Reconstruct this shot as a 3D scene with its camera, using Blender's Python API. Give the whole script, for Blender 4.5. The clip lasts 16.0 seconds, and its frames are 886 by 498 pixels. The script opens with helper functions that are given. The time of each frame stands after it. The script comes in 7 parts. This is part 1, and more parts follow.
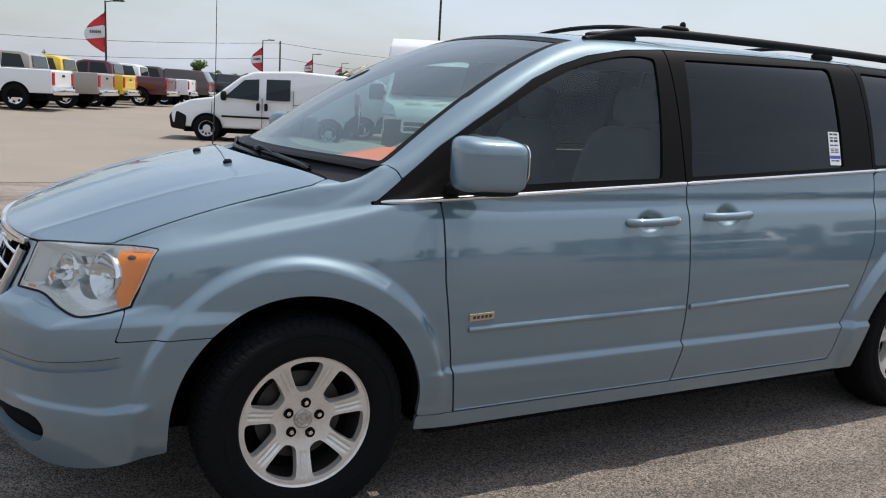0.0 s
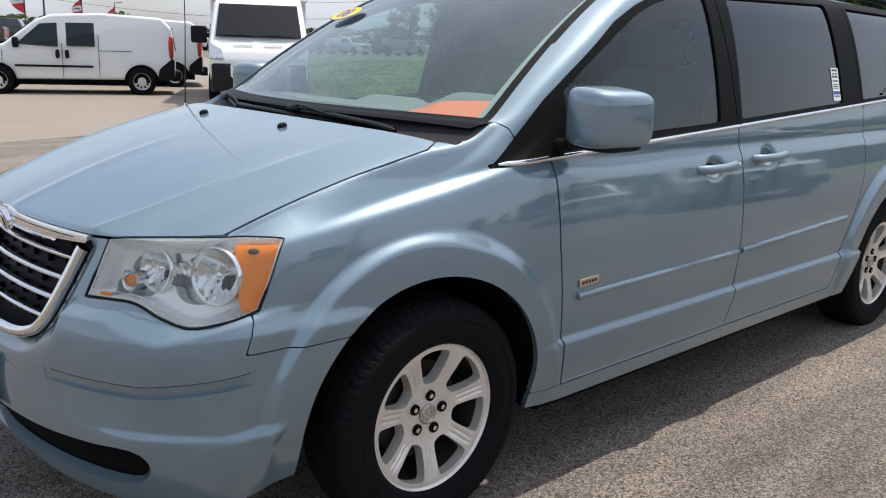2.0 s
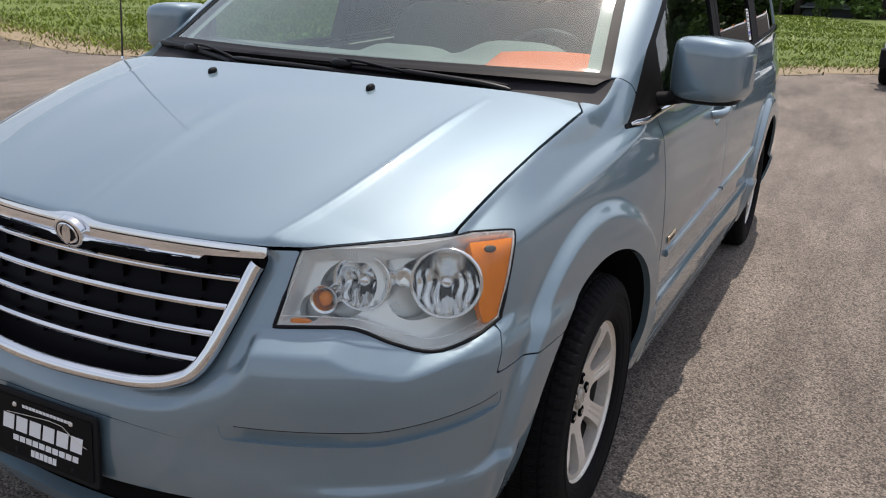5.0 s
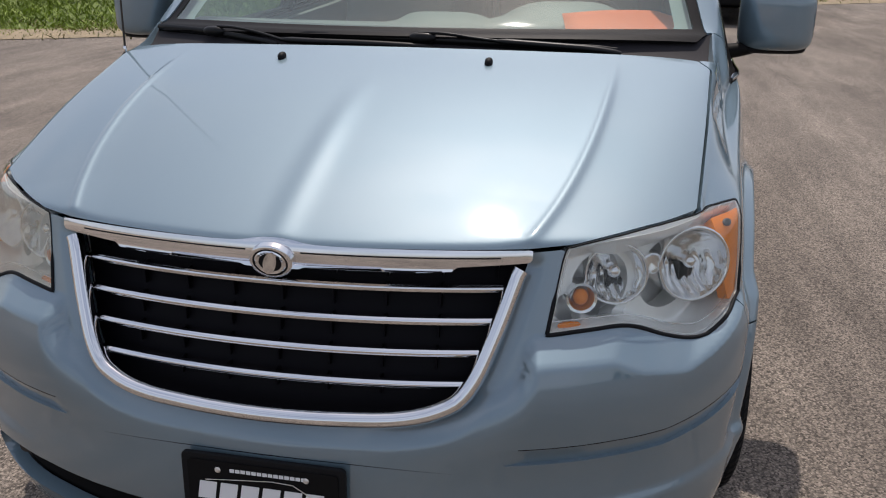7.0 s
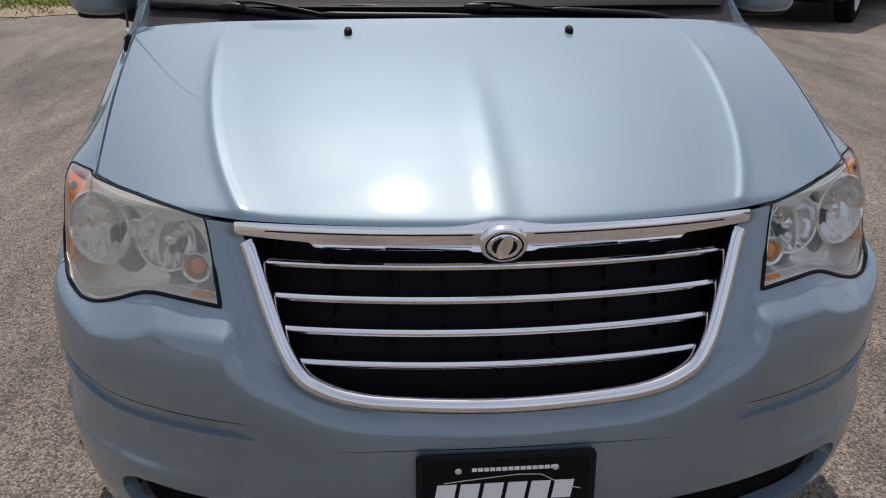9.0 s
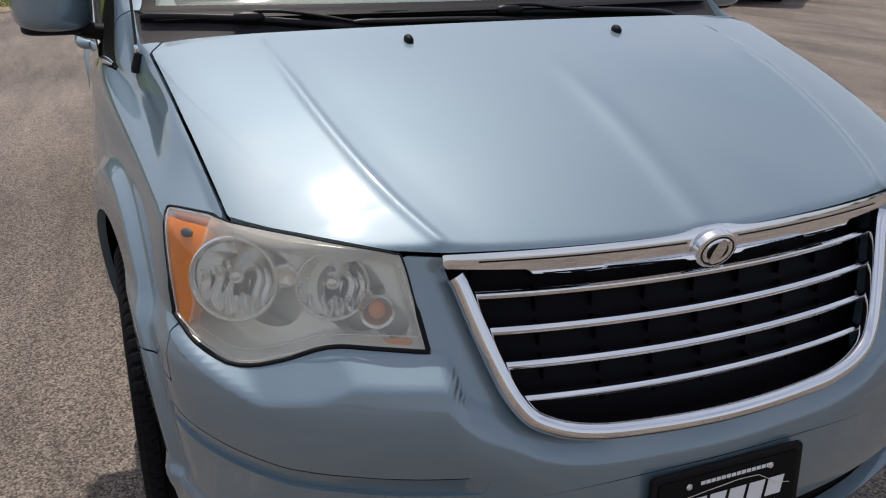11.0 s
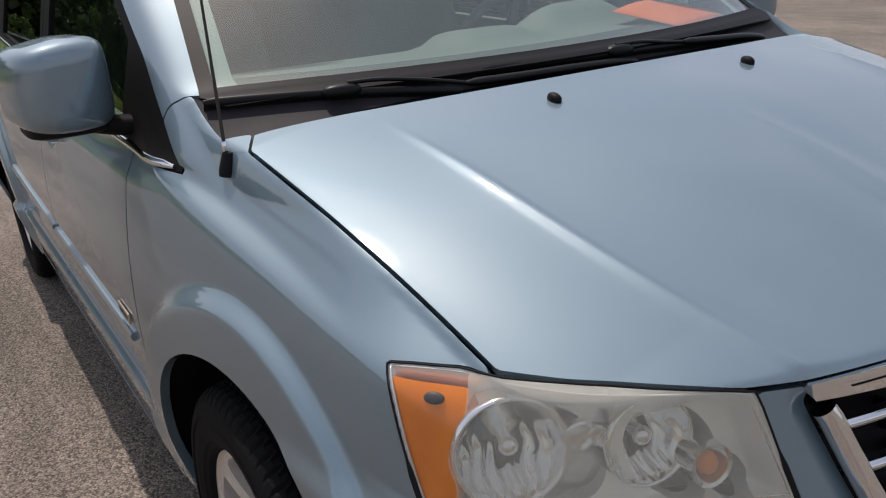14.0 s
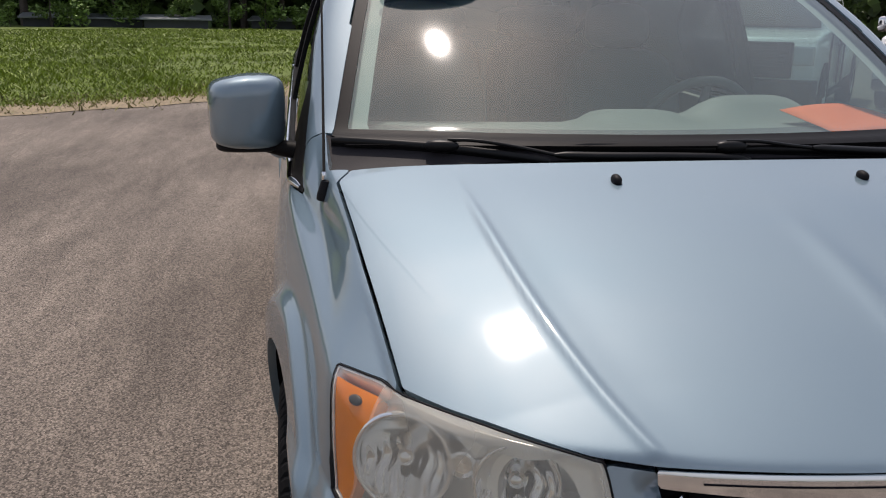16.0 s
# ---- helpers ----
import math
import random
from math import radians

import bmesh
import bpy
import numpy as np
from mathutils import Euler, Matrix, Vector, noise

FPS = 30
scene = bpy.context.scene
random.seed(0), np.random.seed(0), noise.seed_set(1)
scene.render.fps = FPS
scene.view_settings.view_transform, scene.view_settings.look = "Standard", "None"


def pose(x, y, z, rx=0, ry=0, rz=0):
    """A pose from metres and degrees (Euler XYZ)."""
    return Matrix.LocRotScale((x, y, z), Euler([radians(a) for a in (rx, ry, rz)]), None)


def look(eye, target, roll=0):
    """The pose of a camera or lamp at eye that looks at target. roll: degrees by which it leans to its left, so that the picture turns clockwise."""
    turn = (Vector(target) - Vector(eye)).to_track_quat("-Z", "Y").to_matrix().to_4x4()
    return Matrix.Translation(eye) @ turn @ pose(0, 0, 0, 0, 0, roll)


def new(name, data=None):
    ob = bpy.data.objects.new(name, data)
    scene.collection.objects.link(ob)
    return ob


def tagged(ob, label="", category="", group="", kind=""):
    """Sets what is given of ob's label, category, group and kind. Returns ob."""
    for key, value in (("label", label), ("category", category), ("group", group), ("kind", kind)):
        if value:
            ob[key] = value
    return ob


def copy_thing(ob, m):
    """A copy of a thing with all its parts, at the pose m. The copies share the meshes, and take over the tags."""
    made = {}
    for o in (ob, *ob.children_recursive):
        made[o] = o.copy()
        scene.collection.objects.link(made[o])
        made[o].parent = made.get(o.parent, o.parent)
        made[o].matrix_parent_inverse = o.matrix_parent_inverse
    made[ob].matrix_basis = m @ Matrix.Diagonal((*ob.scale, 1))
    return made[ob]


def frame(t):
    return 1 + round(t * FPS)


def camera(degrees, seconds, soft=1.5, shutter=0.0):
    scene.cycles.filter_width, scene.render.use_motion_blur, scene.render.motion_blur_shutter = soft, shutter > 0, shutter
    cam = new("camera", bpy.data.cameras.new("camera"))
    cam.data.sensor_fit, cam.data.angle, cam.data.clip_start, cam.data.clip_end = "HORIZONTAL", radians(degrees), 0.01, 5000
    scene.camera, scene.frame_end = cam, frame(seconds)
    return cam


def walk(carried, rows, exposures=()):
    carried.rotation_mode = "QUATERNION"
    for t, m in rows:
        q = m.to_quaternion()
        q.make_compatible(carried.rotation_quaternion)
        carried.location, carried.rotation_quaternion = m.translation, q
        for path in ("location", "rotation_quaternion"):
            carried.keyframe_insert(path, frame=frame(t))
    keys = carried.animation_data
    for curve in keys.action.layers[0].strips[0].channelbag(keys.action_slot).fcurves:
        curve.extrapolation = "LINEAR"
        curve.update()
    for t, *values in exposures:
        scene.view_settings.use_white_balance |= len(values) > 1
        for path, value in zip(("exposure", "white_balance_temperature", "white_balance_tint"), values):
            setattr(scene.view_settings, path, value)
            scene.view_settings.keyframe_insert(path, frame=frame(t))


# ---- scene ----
cam = camera(55.2, 16.0, soft=1.1)
AX, AY = 0.10, -3.4075
METRES, EYE, TILT, LEAN, TURN = 6.172, 1.395, 0.0, 0.0, -28.3
ROWS = [
    (0.0, 0.0, 0.0, 0.0, 0.54, -10.1, -3.06),
    (0.5, -0.0398, 0.0228, 0.0006, -3.04, -10.49, -3.06),
    (1.0, -0.0805, 0.0377, -0.0017, -6.04, -11.49, -3.67),
    (1.5, -0.1268, 0.0503, 0.0003, -9.42, -13.04, -2.49),
    (2.0, -0.1542, 0.0649, -0.0018, -13.46, -13.52, -1.78),
    (2.5, -0.184, 0.0927, -0.0014, -15.99, -14.54, -1.37),
    (3.0, -0.2118, 0.112, -0.0013, -18.9, -15.14, -1.56),
    (5.5, -0.3481, 0.217, -0.0002, -39.28, -17.95, -1.77),
    (6.0, -0.3773, 0.2443, 0.0024, -43.45, -18.55, -0.91),
    (6.5, -0.3918, 0.2666, 0.0013, -47.12, -19.11, -1.05),
    (7.0, -0.4029, 0.3024, -0.0001, -49.92, -19.86, -0.11),
    (7.5, -0.4148, 0.3315, -0.0002, -53.79, -20.58, -0.31),
    (8.0, -0.442, 0.3643, 0.0009, -59.36, -21.08, -0.82),
    (8.5, -0.4619, 0.3889, 0.0023, -63.43, -21.58, -1.0),
    (9.0, -0.465, 0.4165, -0.0025, -66.52, -21.48, -0.19),
    (11.5, -0.4735, 0.5612, -0.0039, -87.23, -21.51, -0.61),
    (12.0, -0.4617, 0.5853, -0.0039, -90.75, -21.89, -0.43),
    (12.5, -0.4504, 0.6122, -0.0034, -95.48, -22.63, 1.21),
    (13.0, -0.4381, 0.6353, -0.0024, -99.49, -22.99, 2.13),
    (13.5, -0.4304, 0.6433, -0.0017, -99.31, -21.92, 3.18),
    (14.0, -0.4211, 0.6329, 0.0014, -94.48, -19.9, 3.84),
    (14.5, -0.412, 0.6135, 0.0031, -86.63, -17.32, 1.67),
    (15.0, -0.4173, 0.5964, 0.0068, -82.1, -14.76, 0.42),
    (15.5, -0.4313, 0.5729, 0.0071, -76.93, -13.08, -0.86),
    (16.0, -0.4418, 0.5512, 0.0049, -71.33, -15.34, -0.87),
]
walk(cam, [(t, pose(AX, AY, EYE, TILT, LEAN, TURN) @ pose(METRES * x, METRES * y, METRES * z, 90 + pitch, roll, yaw)) for t, x, y, z, yaw, pitch, roll in ROWS], exposures=((0.0, 0.50, 6500, 10), (1.5, 0.62, 6550, 11), (3.0, 0.78, 6650, 12), (5.5, 0.45, 6800, 14), (9.0, 0.20, 6750, 15), (12.5, 0.27, 6800, 15), (16.0, 0.16, 6950, 17)))

# ---- world, sun ----
SUN = Vector((0.54, 0.025, 1.18)).normalized()
world = bpy.data.worlds.new("sky")
scene.world = world
world.use_nodes = True
wn, wl = world.node_tree.nodes, world.node_tree.links
wn.clear()
w_out = wn.new("ShaderNodeOutputWorld")
w_bg = wn.new("ShaderNodeBackground")
w_sky = wn.new("ShaderNodeTexSky")
w_sky.sky_type = "NISHITA"
w_sky.sun_disc = False
w_sky.sun_elevation = math.asin(SUN.z)
w_sky.sun_rotation = math.atan2(SUN.x, SUN.y)
w_sky.air_density, w_sky.dust_density, w_sky.ozone_density = 1.2, 2.5, 1.0
# thin high cloud over the whole sky
w_co = wn.new("ShaderNodeTexCoord")
w_map = wn.new("ShaderNodeMapping")
w_map.inputs["Scale"].default_value = (1.0, 1.6, 4.5)
w_noise = wn.new("ShaderNodeTexNoise")
w_noise.inputs["Scale"].default_value = 1.7
w_noise.inputs["Detail"].default_value = 7.0
w_noise.inputs["Roughness"].default_value = 0.55
w_ramp = wn.new("ShaderNodeMapRange")
w_ramp.inputs["From Min"].default_value, w_ramp.inputs["From Max"].default_value = 0.38, 0.66
w_ramp.inputs["To Min"].default_value, w_ramp.inputs["To Max"].default_value = 0.30, 0.85
w_mix = wn.new("ShaderNodeMix")
w_mix.data_type = "RGBA"
w_mix.inputs["B"].default_value = (5.0, 5.6, 6.7, 1)
wl.new(w_co.outputs["Generated"], w_map.inputs["Vector"])
wl.new(w_map.outputs["Vector"], w_noise.inputs["Vector"])
wl.new(w_noise.outputs["Fac"], w_ramp.inputs["Value"])
wl.new(w_ramp.outputs["Result"], w_mix.inputs["Factor"])
wl.new(w_sky.outputs["Color"], w_mix.inputs["A"])
wl.new(w_mix.outputs["Result"], w_bg.inputs["Color"])
wl.new(w_bg.outputs["Background"], w_out.inputs["Surface"])
w_bg.inputs["Strength"].default_value = 0.103
sun = new("sun", bpy.data.lights.new("sun", "SUN"))
sun.data.energy, sun.data.angle, sun.data.color = 2.6, radians(0.6), (1.0, 0.96, 0.90)
sun.matrix_world = look(SUN * 60, (0, 0, 0))

# ---- materials ----
def mat(name, base, rough=0.5, metal=0.0, coat=0.0, var=0.12, scale=6.0, grain=0.0, grain_scale=90.0, bump=0.0, rvar=0.08, spec=0.5, trans=0.0, by_island=()):
    """A principled surface with variation of colour and gloss at two scales and fine relief."""
    m = bpy.data.materials.new(name)
    m.use_nodes = True
    n, l = m.node_tree.nodes, m.node_tree.links
    p = n["Principled BSDF"]
    co = n.new("ShaderNodeTexCoord")
    big, fine = n.new("ShaderNodeTexNoise"), n.new("ShaderNodeTexNoise")
    big.inputs["Scale"].default_value, big.inputs["Detail"].default_value = scale, 5.0
    fine.inputs["Scale"].default_value, fine.inputs["Detail"].default_value = grain_scale, 3.0
    for q in (big, fine):
        l.new(co.outputs["Object"], q.inputs["Vector"])
    lo, hi = [c * (1 - var) for c in base], [min(1.0, c * (1 + var)) for c in base]
    mix = n.new("ShaderNodeMix")
    mix.data_type = "RGBA"
    mix.inputs["A"].default_value, mix.inputs["B"].default_value = (*lo, 1), (*hi, 1)
    l.new(big.outputs["Fac"], mix.inputs["Factor"])
    out = mix.outputs["Result"]
    if grain > 0:
        g = n.new("ShaderNodeMix")
        g.data_type, g.blend_type = "RGBA", "MULTIPLY"
        ramp = n.new("ShaderNodeMapRange")
        ramp.inputs["From Min"].default_value, ramp.inputs["From Max"].default_value = 0.3, 0.7
        ramp.inputs["To Min"].default_value, ramp.inputs["To Max"].default_value = 1 - grain, 1 + grain
        l.new(fine.outputs["Fac"], ramp.inputs["Value"])
        g.inputs["Factor"].default_value = 1.0
        l.new(out, g.inputs["A"])
        l.new(ramp.outputs["Result"], g.inputs["B"])
        out = g.outputs["Result"]
    if by_island:
        geo, r2, g2 = n.new("ShaderNodeNewGeometry"), n.new("ShaderNodeMapRange"), n.new("ShaderNodeMix")
        g2.data_type, g2.blend_type = "RGBA", "MULTIPLY"
        g2.inputs["Factor"].default_value = 1.0
        r2.inputs["To Min"].default_value, r2.inputs["To Max"].default_value = by_island
        l.new(geo.outputs["Random Per Island"], r2.inputs["Value"])
        l.new(out, g2.inputs["A"])
        l.new(r2.outputs["Result"], g2.inputs["B"])
        out = g2.outputs["Result"]
    l.new(out, p.inputs["Base Color"])
    rr = n.new("ShaderNodeMapRange")
    rr.inputs["To Min"].default_value, rr.inputs["To Max"].default_value = max(0.0, rough - rvar), min(1.0, rough + rvar)
    l.new(big.outputs["Fac"], rr.inputs["Value"])
    l.new(rr.outputs["Result"], p.inputs["Roughness"])
    p.inputs["Metallic"].default_value = metal
    p.inputs["Coat Weight"].default_value = coat
    p.inputs["Coat Roughness"].default_value = 0.02
    p.inputs["Specular IOR Level"].default_value = spec
    p.inputs["Transmission Weight"].default_value = trans
    if bump > 0:
        b = n.new("ShaderNodeBump")
        b.inputs["Strength"].default_value, b.inputs["Distance"].default_value = bump, 0.004
        l.new(fine.outputs["Fac"], b.inputs["Height"])
        l.new(b.outputs["Normal"], p.inputs["Normal"])
    return m


def glass(name, tint, rough=0.0, ior=1.5, film=0.0, film_tint=(0.54, 0.57, 0.56)):
    """A thin pane: what is behind it, tinted, and a mirror that follows Fresnel; film is a thin layer that scatters,
    for dust, lens haze and glare.
    """
    m = bpy.data.materials.new(name)
    m.use_nodes = True
    n, l = m.node_tree.nodes, m.node_tree.links
    n.clear()
    out = n.new("ShaderNodeOutputMaterial")
    clear, gloss, mix, fr = n.new("ShaderNodeBsdfTransparent"), n.new("ShaderNodeBsdfGlossy"), n.new("ShaderNodeMixShader"), n.new("ShaderNodeMapRange")
    clear.inputs["Color"].default_value = (*tint, 1)
    gloss.inputs["Roughness"].default_value = rough
    # mirror share of both faces of the pane, by the angle of view
    lw, pw = n.new("ShaderNodeLayerWeight"), n.new("ShaderNodeMath")
    lw.inputs["Blend"].default_value = 0.5
    pw.operation = "POWER"
    pw.inputs[1].default_value = 3.5
    l.new(lw.outputs["Facing"], pw.inputs[0])
    l.new(pw.outputs["Value"], fr.inputs["Value"])
    fr.inputs["To Min"].default_value, fr.inputs["To Max"].default_value = 1.3 * ((ior - 1) / (ior + 1)) ** 2, 0.95
    l.new(fr.outputs["Result"], mix.inputs["Fac"])
    first = clear.outputs["BSDF"]
    if film > 0:
        dust, fm = n.new("ShaderNodeBsdfDiffuse"), n.new("ShaderNodeMixShader")
        dust.inputs["Color"].default_value = (*film_tint, 1)
        noise_, rr, co = n.new("ShaderNodeTexNoise"), n.new("ShaderNodeMapRange"), n.new("ShaderNodeTexCoord")
        noise_.inputs["Scale"].default_value = 3.0
        l.new(co.outputs["Object"], noise_.inputs["Vector"])
        rr.inputs["To Min"].default_value, rr.inputs["To Max"].default_value = film * 0.3, film * 1.7
        l.new(noise_.outputs["Fac"], rr.inputs["Value"])
        l.new(rr.outputs["Result"], fm.inputs["Fac"])
        l.new(clear.outputs["BSDF"], fm.inputs[1])
        l.new(dust.outputs["BSDF"], fm.inputs[2])
        first = fm.outputs["Shader"]
    l.new(first, mix.inputs[1])
    l.new(gloss.outputs["BSDF"], mix.inputs[2])
    l.new(mix.outputs["Shader"], out.inputs["Surface"])
    return m


def car_paint():
    """Metallic paint: small flakes that tilt the base coat under a clear coat."""
    m = mat("blue_paint", (0.166, 0.240, 0.285), 0.55, metal=0.55, coat=1.0, var=0.02, scale=1.5, rvar=0.03, spec=0.3)
    n, l = m.node_tree.nodes, m.node_tree.links
    p = n["Principled BSDF"]
    co = n.new("ShaderNodeTexCoord")
    v = n.new("ShaderNodeTexVoronoi")
    v.inputs["Scale"].default_value = 900.0
    l.new(co.outputs["Object"], v.inputs["Vector"])
    b = n.new("ShaderNodeBump")
    b.inputs["Strength"].default_value, b.inputs["Distance"].default_value = 0.16, 0.0005
    l.new(v.outputs["Color"], b.inputs["Height"])
    l.new(b.outputs["Normal"], p.inputs["Normal"])
    p.inputs["Coat Roughness"].default_value = 0.05
    p.inputs["Coat IOR"].default_value = 1.95
    return m


def asphalt():
    m = bpy.data.materials.new("asphalt")
    m.use_nodes = True
    n, l = m.node_tree.nodes, m.node_tree.links
    p = n["Principled BSDF"]
    co = n.new("ShaderNodeTexCoord")

    def noise_node(scale, detail, stretch=(1, 1, 1), rough=0.6):
        mp, q = n.new("ShaderNodeMapping"), n.new("ShaderNodeTexNoise")
        mp.inputs["Scale"].default_value = stretch
        q.inputs["Scale"].default_value, q.inputs["Detail"].default_value, q.inputs["Roughness"].default_value = scale, detail, rough
        l.new(co.outputs["Object"], mp.inputs["Vector"])
        l.new(mp.outputs["Vector"], q.inputs["Vector"])
        return q.outputs["Fac"]

    def ramp(src, a, b, lo, hi):
        r = n.new("ShaderNodeMapRange")
        for key, val in (("From Min", a), ("From Max", b), ("To Min", lo), ("To Max", hi)):
            r.inputs[key].default_value = val
        l.new(src, r.inputs["Value"])
        return r.outputs["Result"]

    def times(a, b):
        q = n.new("ShaderNodeMix")
        q.data_type, q.blend_type = "RGBA", "MULTIPLY"
        q.inputs["Factor"].default_value = 1.0
        l.new(a, q.inputs["A"])
        l.new(b, q.inputs["B"])
        return q.outputs["Result"]

    base = n.new("ShaderNodeMix")
    base.data_type = "RGBA"
    base.inputs["A"].default_value, base.inputs["B"].default_value = (0.158, 0.131, 0.109, 1), (0.262, 0.220, 0.182, 1)
    l.new(ramp(noise_node(0.35, 6, (1, 3.2, 1)), 0.36, 0.64, 0, 1), base.inputs["Factor"])
    vor = n.new("ShaderNodeTexVoronoi")
    vor.inputs["Scale"].default_value = 150.0
    l.new(co.outputs["Object"], vor.inputs["Vector"])
    stones = n.new("ShaderNodeSeparateColor")
    l.new(vor.outputs["Color"], stones.inputs["Color"])
    col = times(base.outputs["Result"], ramp(stones.outputs["Red"], 0.0, 1.0, 0.32, 1.75))
    col = times(col, ramp(vor.outputs["Distance"], 0.0, 0.9, 1.18, 0.55))
    col = times(col, ramp(noise_node(2.2, 5, (0.5, 2.6, 1)), 0.35, 0.7, 0.80, 1.14))
    # paler paving towards the far lot
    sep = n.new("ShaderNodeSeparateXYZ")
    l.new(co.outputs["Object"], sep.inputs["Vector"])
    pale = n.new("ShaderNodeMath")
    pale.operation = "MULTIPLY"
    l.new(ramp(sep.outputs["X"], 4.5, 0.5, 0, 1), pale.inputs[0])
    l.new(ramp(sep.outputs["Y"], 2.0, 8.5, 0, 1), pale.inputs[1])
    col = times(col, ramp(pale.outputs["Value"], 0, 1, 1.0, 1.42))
    l.new(col, p.inputs["Base Color"])
    p.inputs["Roughness"].default_value = 0.85
    p.inputs["Specular IOR Level"].default_value = 0.3
    b = n.new("ShaderNodeBump")
    b.inputs["Strength"].default_value, b.inputs["Distance"].default_value = 0.75, 0.004
    b.invert = True
    l.new(vor.outputs["Distance"], b.inputs["Height"])
    l.new(b.outputs["Normal"], p.inputs["Normal"])
    return m


PAINT = car_paint()
ASPHALT = asphalt()
CHROME = mat("chrome", (0.82, 0.82, 0.83), 0.06, metal=1.0, var=0.03, rvar=0.04)
SATIN = mat("wheel_alloy", (0.76, 0.705, 0.635), 0.38, metal=0.5, var=0.12, scale=18, grain=0.05)
WORN = mat("scuffed_alloy", (0.42, 0.38, 0.33), 0.42, metal=0.5, var=0.85, scale=55, grain=0.35, grain_scale=160)
BLACK = mat("black_plastic", (0.011, 0.011, 0.012), 0.55, spec=0.12, var=0.2, scale=12, grain=0.12, grain_scale=300, bump=0.05)
TRIM = mat("satin_black_trim", (0.010, 0.0095, 0.0095), 0.55, spec=0.06, var=0.12, scale=5, rvar=0.06)
BRAKE = mat("brake_iron", (0.060, 0.054, 0.048), 0.5, metal=0.6, var=0.2, scale=20)
WIPER = mat("wiper_black", (0.005, 0.005, 0.0055), 0.40, spec=0.25, var=0.2, scale=12)
COWL = mat("cowl_plastic", (0.024, 0.022, 0.025), 0.65, spec=0.2, var=0.15, scale=10, grain=0.15, grain_scale=300)
DARK = mat("underbody_black", (0.004, 0.004, 0.0045), 0.9, spec=0.1, var=0.3)
MESH_DARK = mat("grille_plastic", (0.0035, 0.003, 0.005), 0.55, spec=0.12, var=0.1, scale=8)
RUBBER = mat("tyre_rubber", (0.0065, 0.0065, 0.007), 0.80, spec=0.12, var=0.25, scale=9, grain=0.2, grain_scale=120, bump=0.15)
# besides dust, the windshield's film has sky glare mixed into its colour
WINDSHIELD = glass("windshield_glass", (0.66, 0.83, 0.79), rough=0.045, ior=1.65, film=0.095, film_tint=(0.42, 0.57, 0.54))
DOOR_GLASS = glass("door_glass", (0.50, 0.64, 0.60), ior=1.5)
PRIVACY = glass("privacy_glass", (0.035, 0.035, 0.038), ior=1.4)
LENS = glass("lamp_lens", (0.93, 0.94, 0.92), rough=0.01, film=0.04)
LENS_HAZY = glass("hazed_lamp_lens", (0.90, 0.885, 0.82), rough=0.03, film=0.25, film_tint=(0.80, 0.77, 0.66))
REFLECTOR = mat("lamp_reflector", (0.80, 0.80, 0.80), 0.12, metal=1.0, var=0.05)
HOUSING = mat("lamp_housing", (0.84, 0.84, 0.82), 0.30, metal=0.40, var=0.08)
AMBER = mat("amber_plastic", (0.95, 0.225, 0.003), 0.35, var=0.25, scale=22, spec=0.25)
FRIT = mat("black_frit", (0.008, 0.0075, 0.008), 0.50, var=0.1, spec=0.10, rvar=0.02)
PILLAR = mat("pillar_trim", (0.35, 0.385, 0.36), 0.7, var=0.05)
DASH = mat("dash_plastic", (0.175, 0.19, 0.175), 0.6, var=0.06, grain=0.04, grain_scale=400)
DASH_DARK = mat("dark_dash_plastic", (0.055, 0.06, 0.06), 0.6, var=0.06)
CLOTH = mat("seat_cloth", (0.095, 0.105, 0.102), 0.9, var=0.08, grain=0.08, grain_scale=300)
PAPER = mat("orange_paper", (0.90, 0.17, 0.045), 0.8, var=0.03)
WHITE_PAPER = mat("white_paper", (0.8, 0.8, 0.8), 0.7, var=0.03)
INK = mat("dark_ink", (0.03, 0.03, 0.035), 0.6, var=0.05)
BLUE_INK = mat("blue_ink", (0.06, 0.08, 0.40), 0.6, var=0.05)
YELLOW_VINYL = mat("yellow_vinyl", (0.85, 0.62, 0.03), 0.5, var=0.04)

# ---- building tools ----
def obj(name, verts, faces, material, parent=None, label="", smooth=True, flat_from=None):
    me = bpy.data.meshes.new(name)
    me.from_pydata([tuple(map(float, v)) for v in verts], [], [tuple(map(int, f)) for f in faces])
    me.materials.append(material)
    if smooth:
        flags = [flat_from is None or k < flat_from for k in range(len(me.polygons))]
        me.polygons.foreach_set("use_smooth", flags)
    me.update()
    ob = new(name, me)
    if parent is not None:
        ob.parent = parent
    if label:
        ob["label"] = label
    return ob


def part(name, bm, material, parent, label="", smooth=0):
    """Links a bmesh as one mesh under a thing. smooth: the angle in degrees below which edges look round."""
    bm.normal_update()
    if smooth:
        for f in bm.faces:
            f.smooth = True
        for e in bm.edges:
            e.smooth = len(e.link_faces) == 2 and e.calc_face_angle(0) < radians(smooth)
    me = bpy.data.meshes.new(name)
    bm.to_mesh(me)
    bm.free()
    me.materials.append(material)
    ob = new(name, me)
    if parent is not None:
        ob.parent = parent
    if label:
        ob["label"] = label
    return ob


def thing(name, label, category, m=Matrix.Identity(4), group="", kind=""):
    ob = new(name)
    ob.matrix_world = m
    ob.empty_display_size = 0.1
    return tagged(ob, label, category, group, kind)


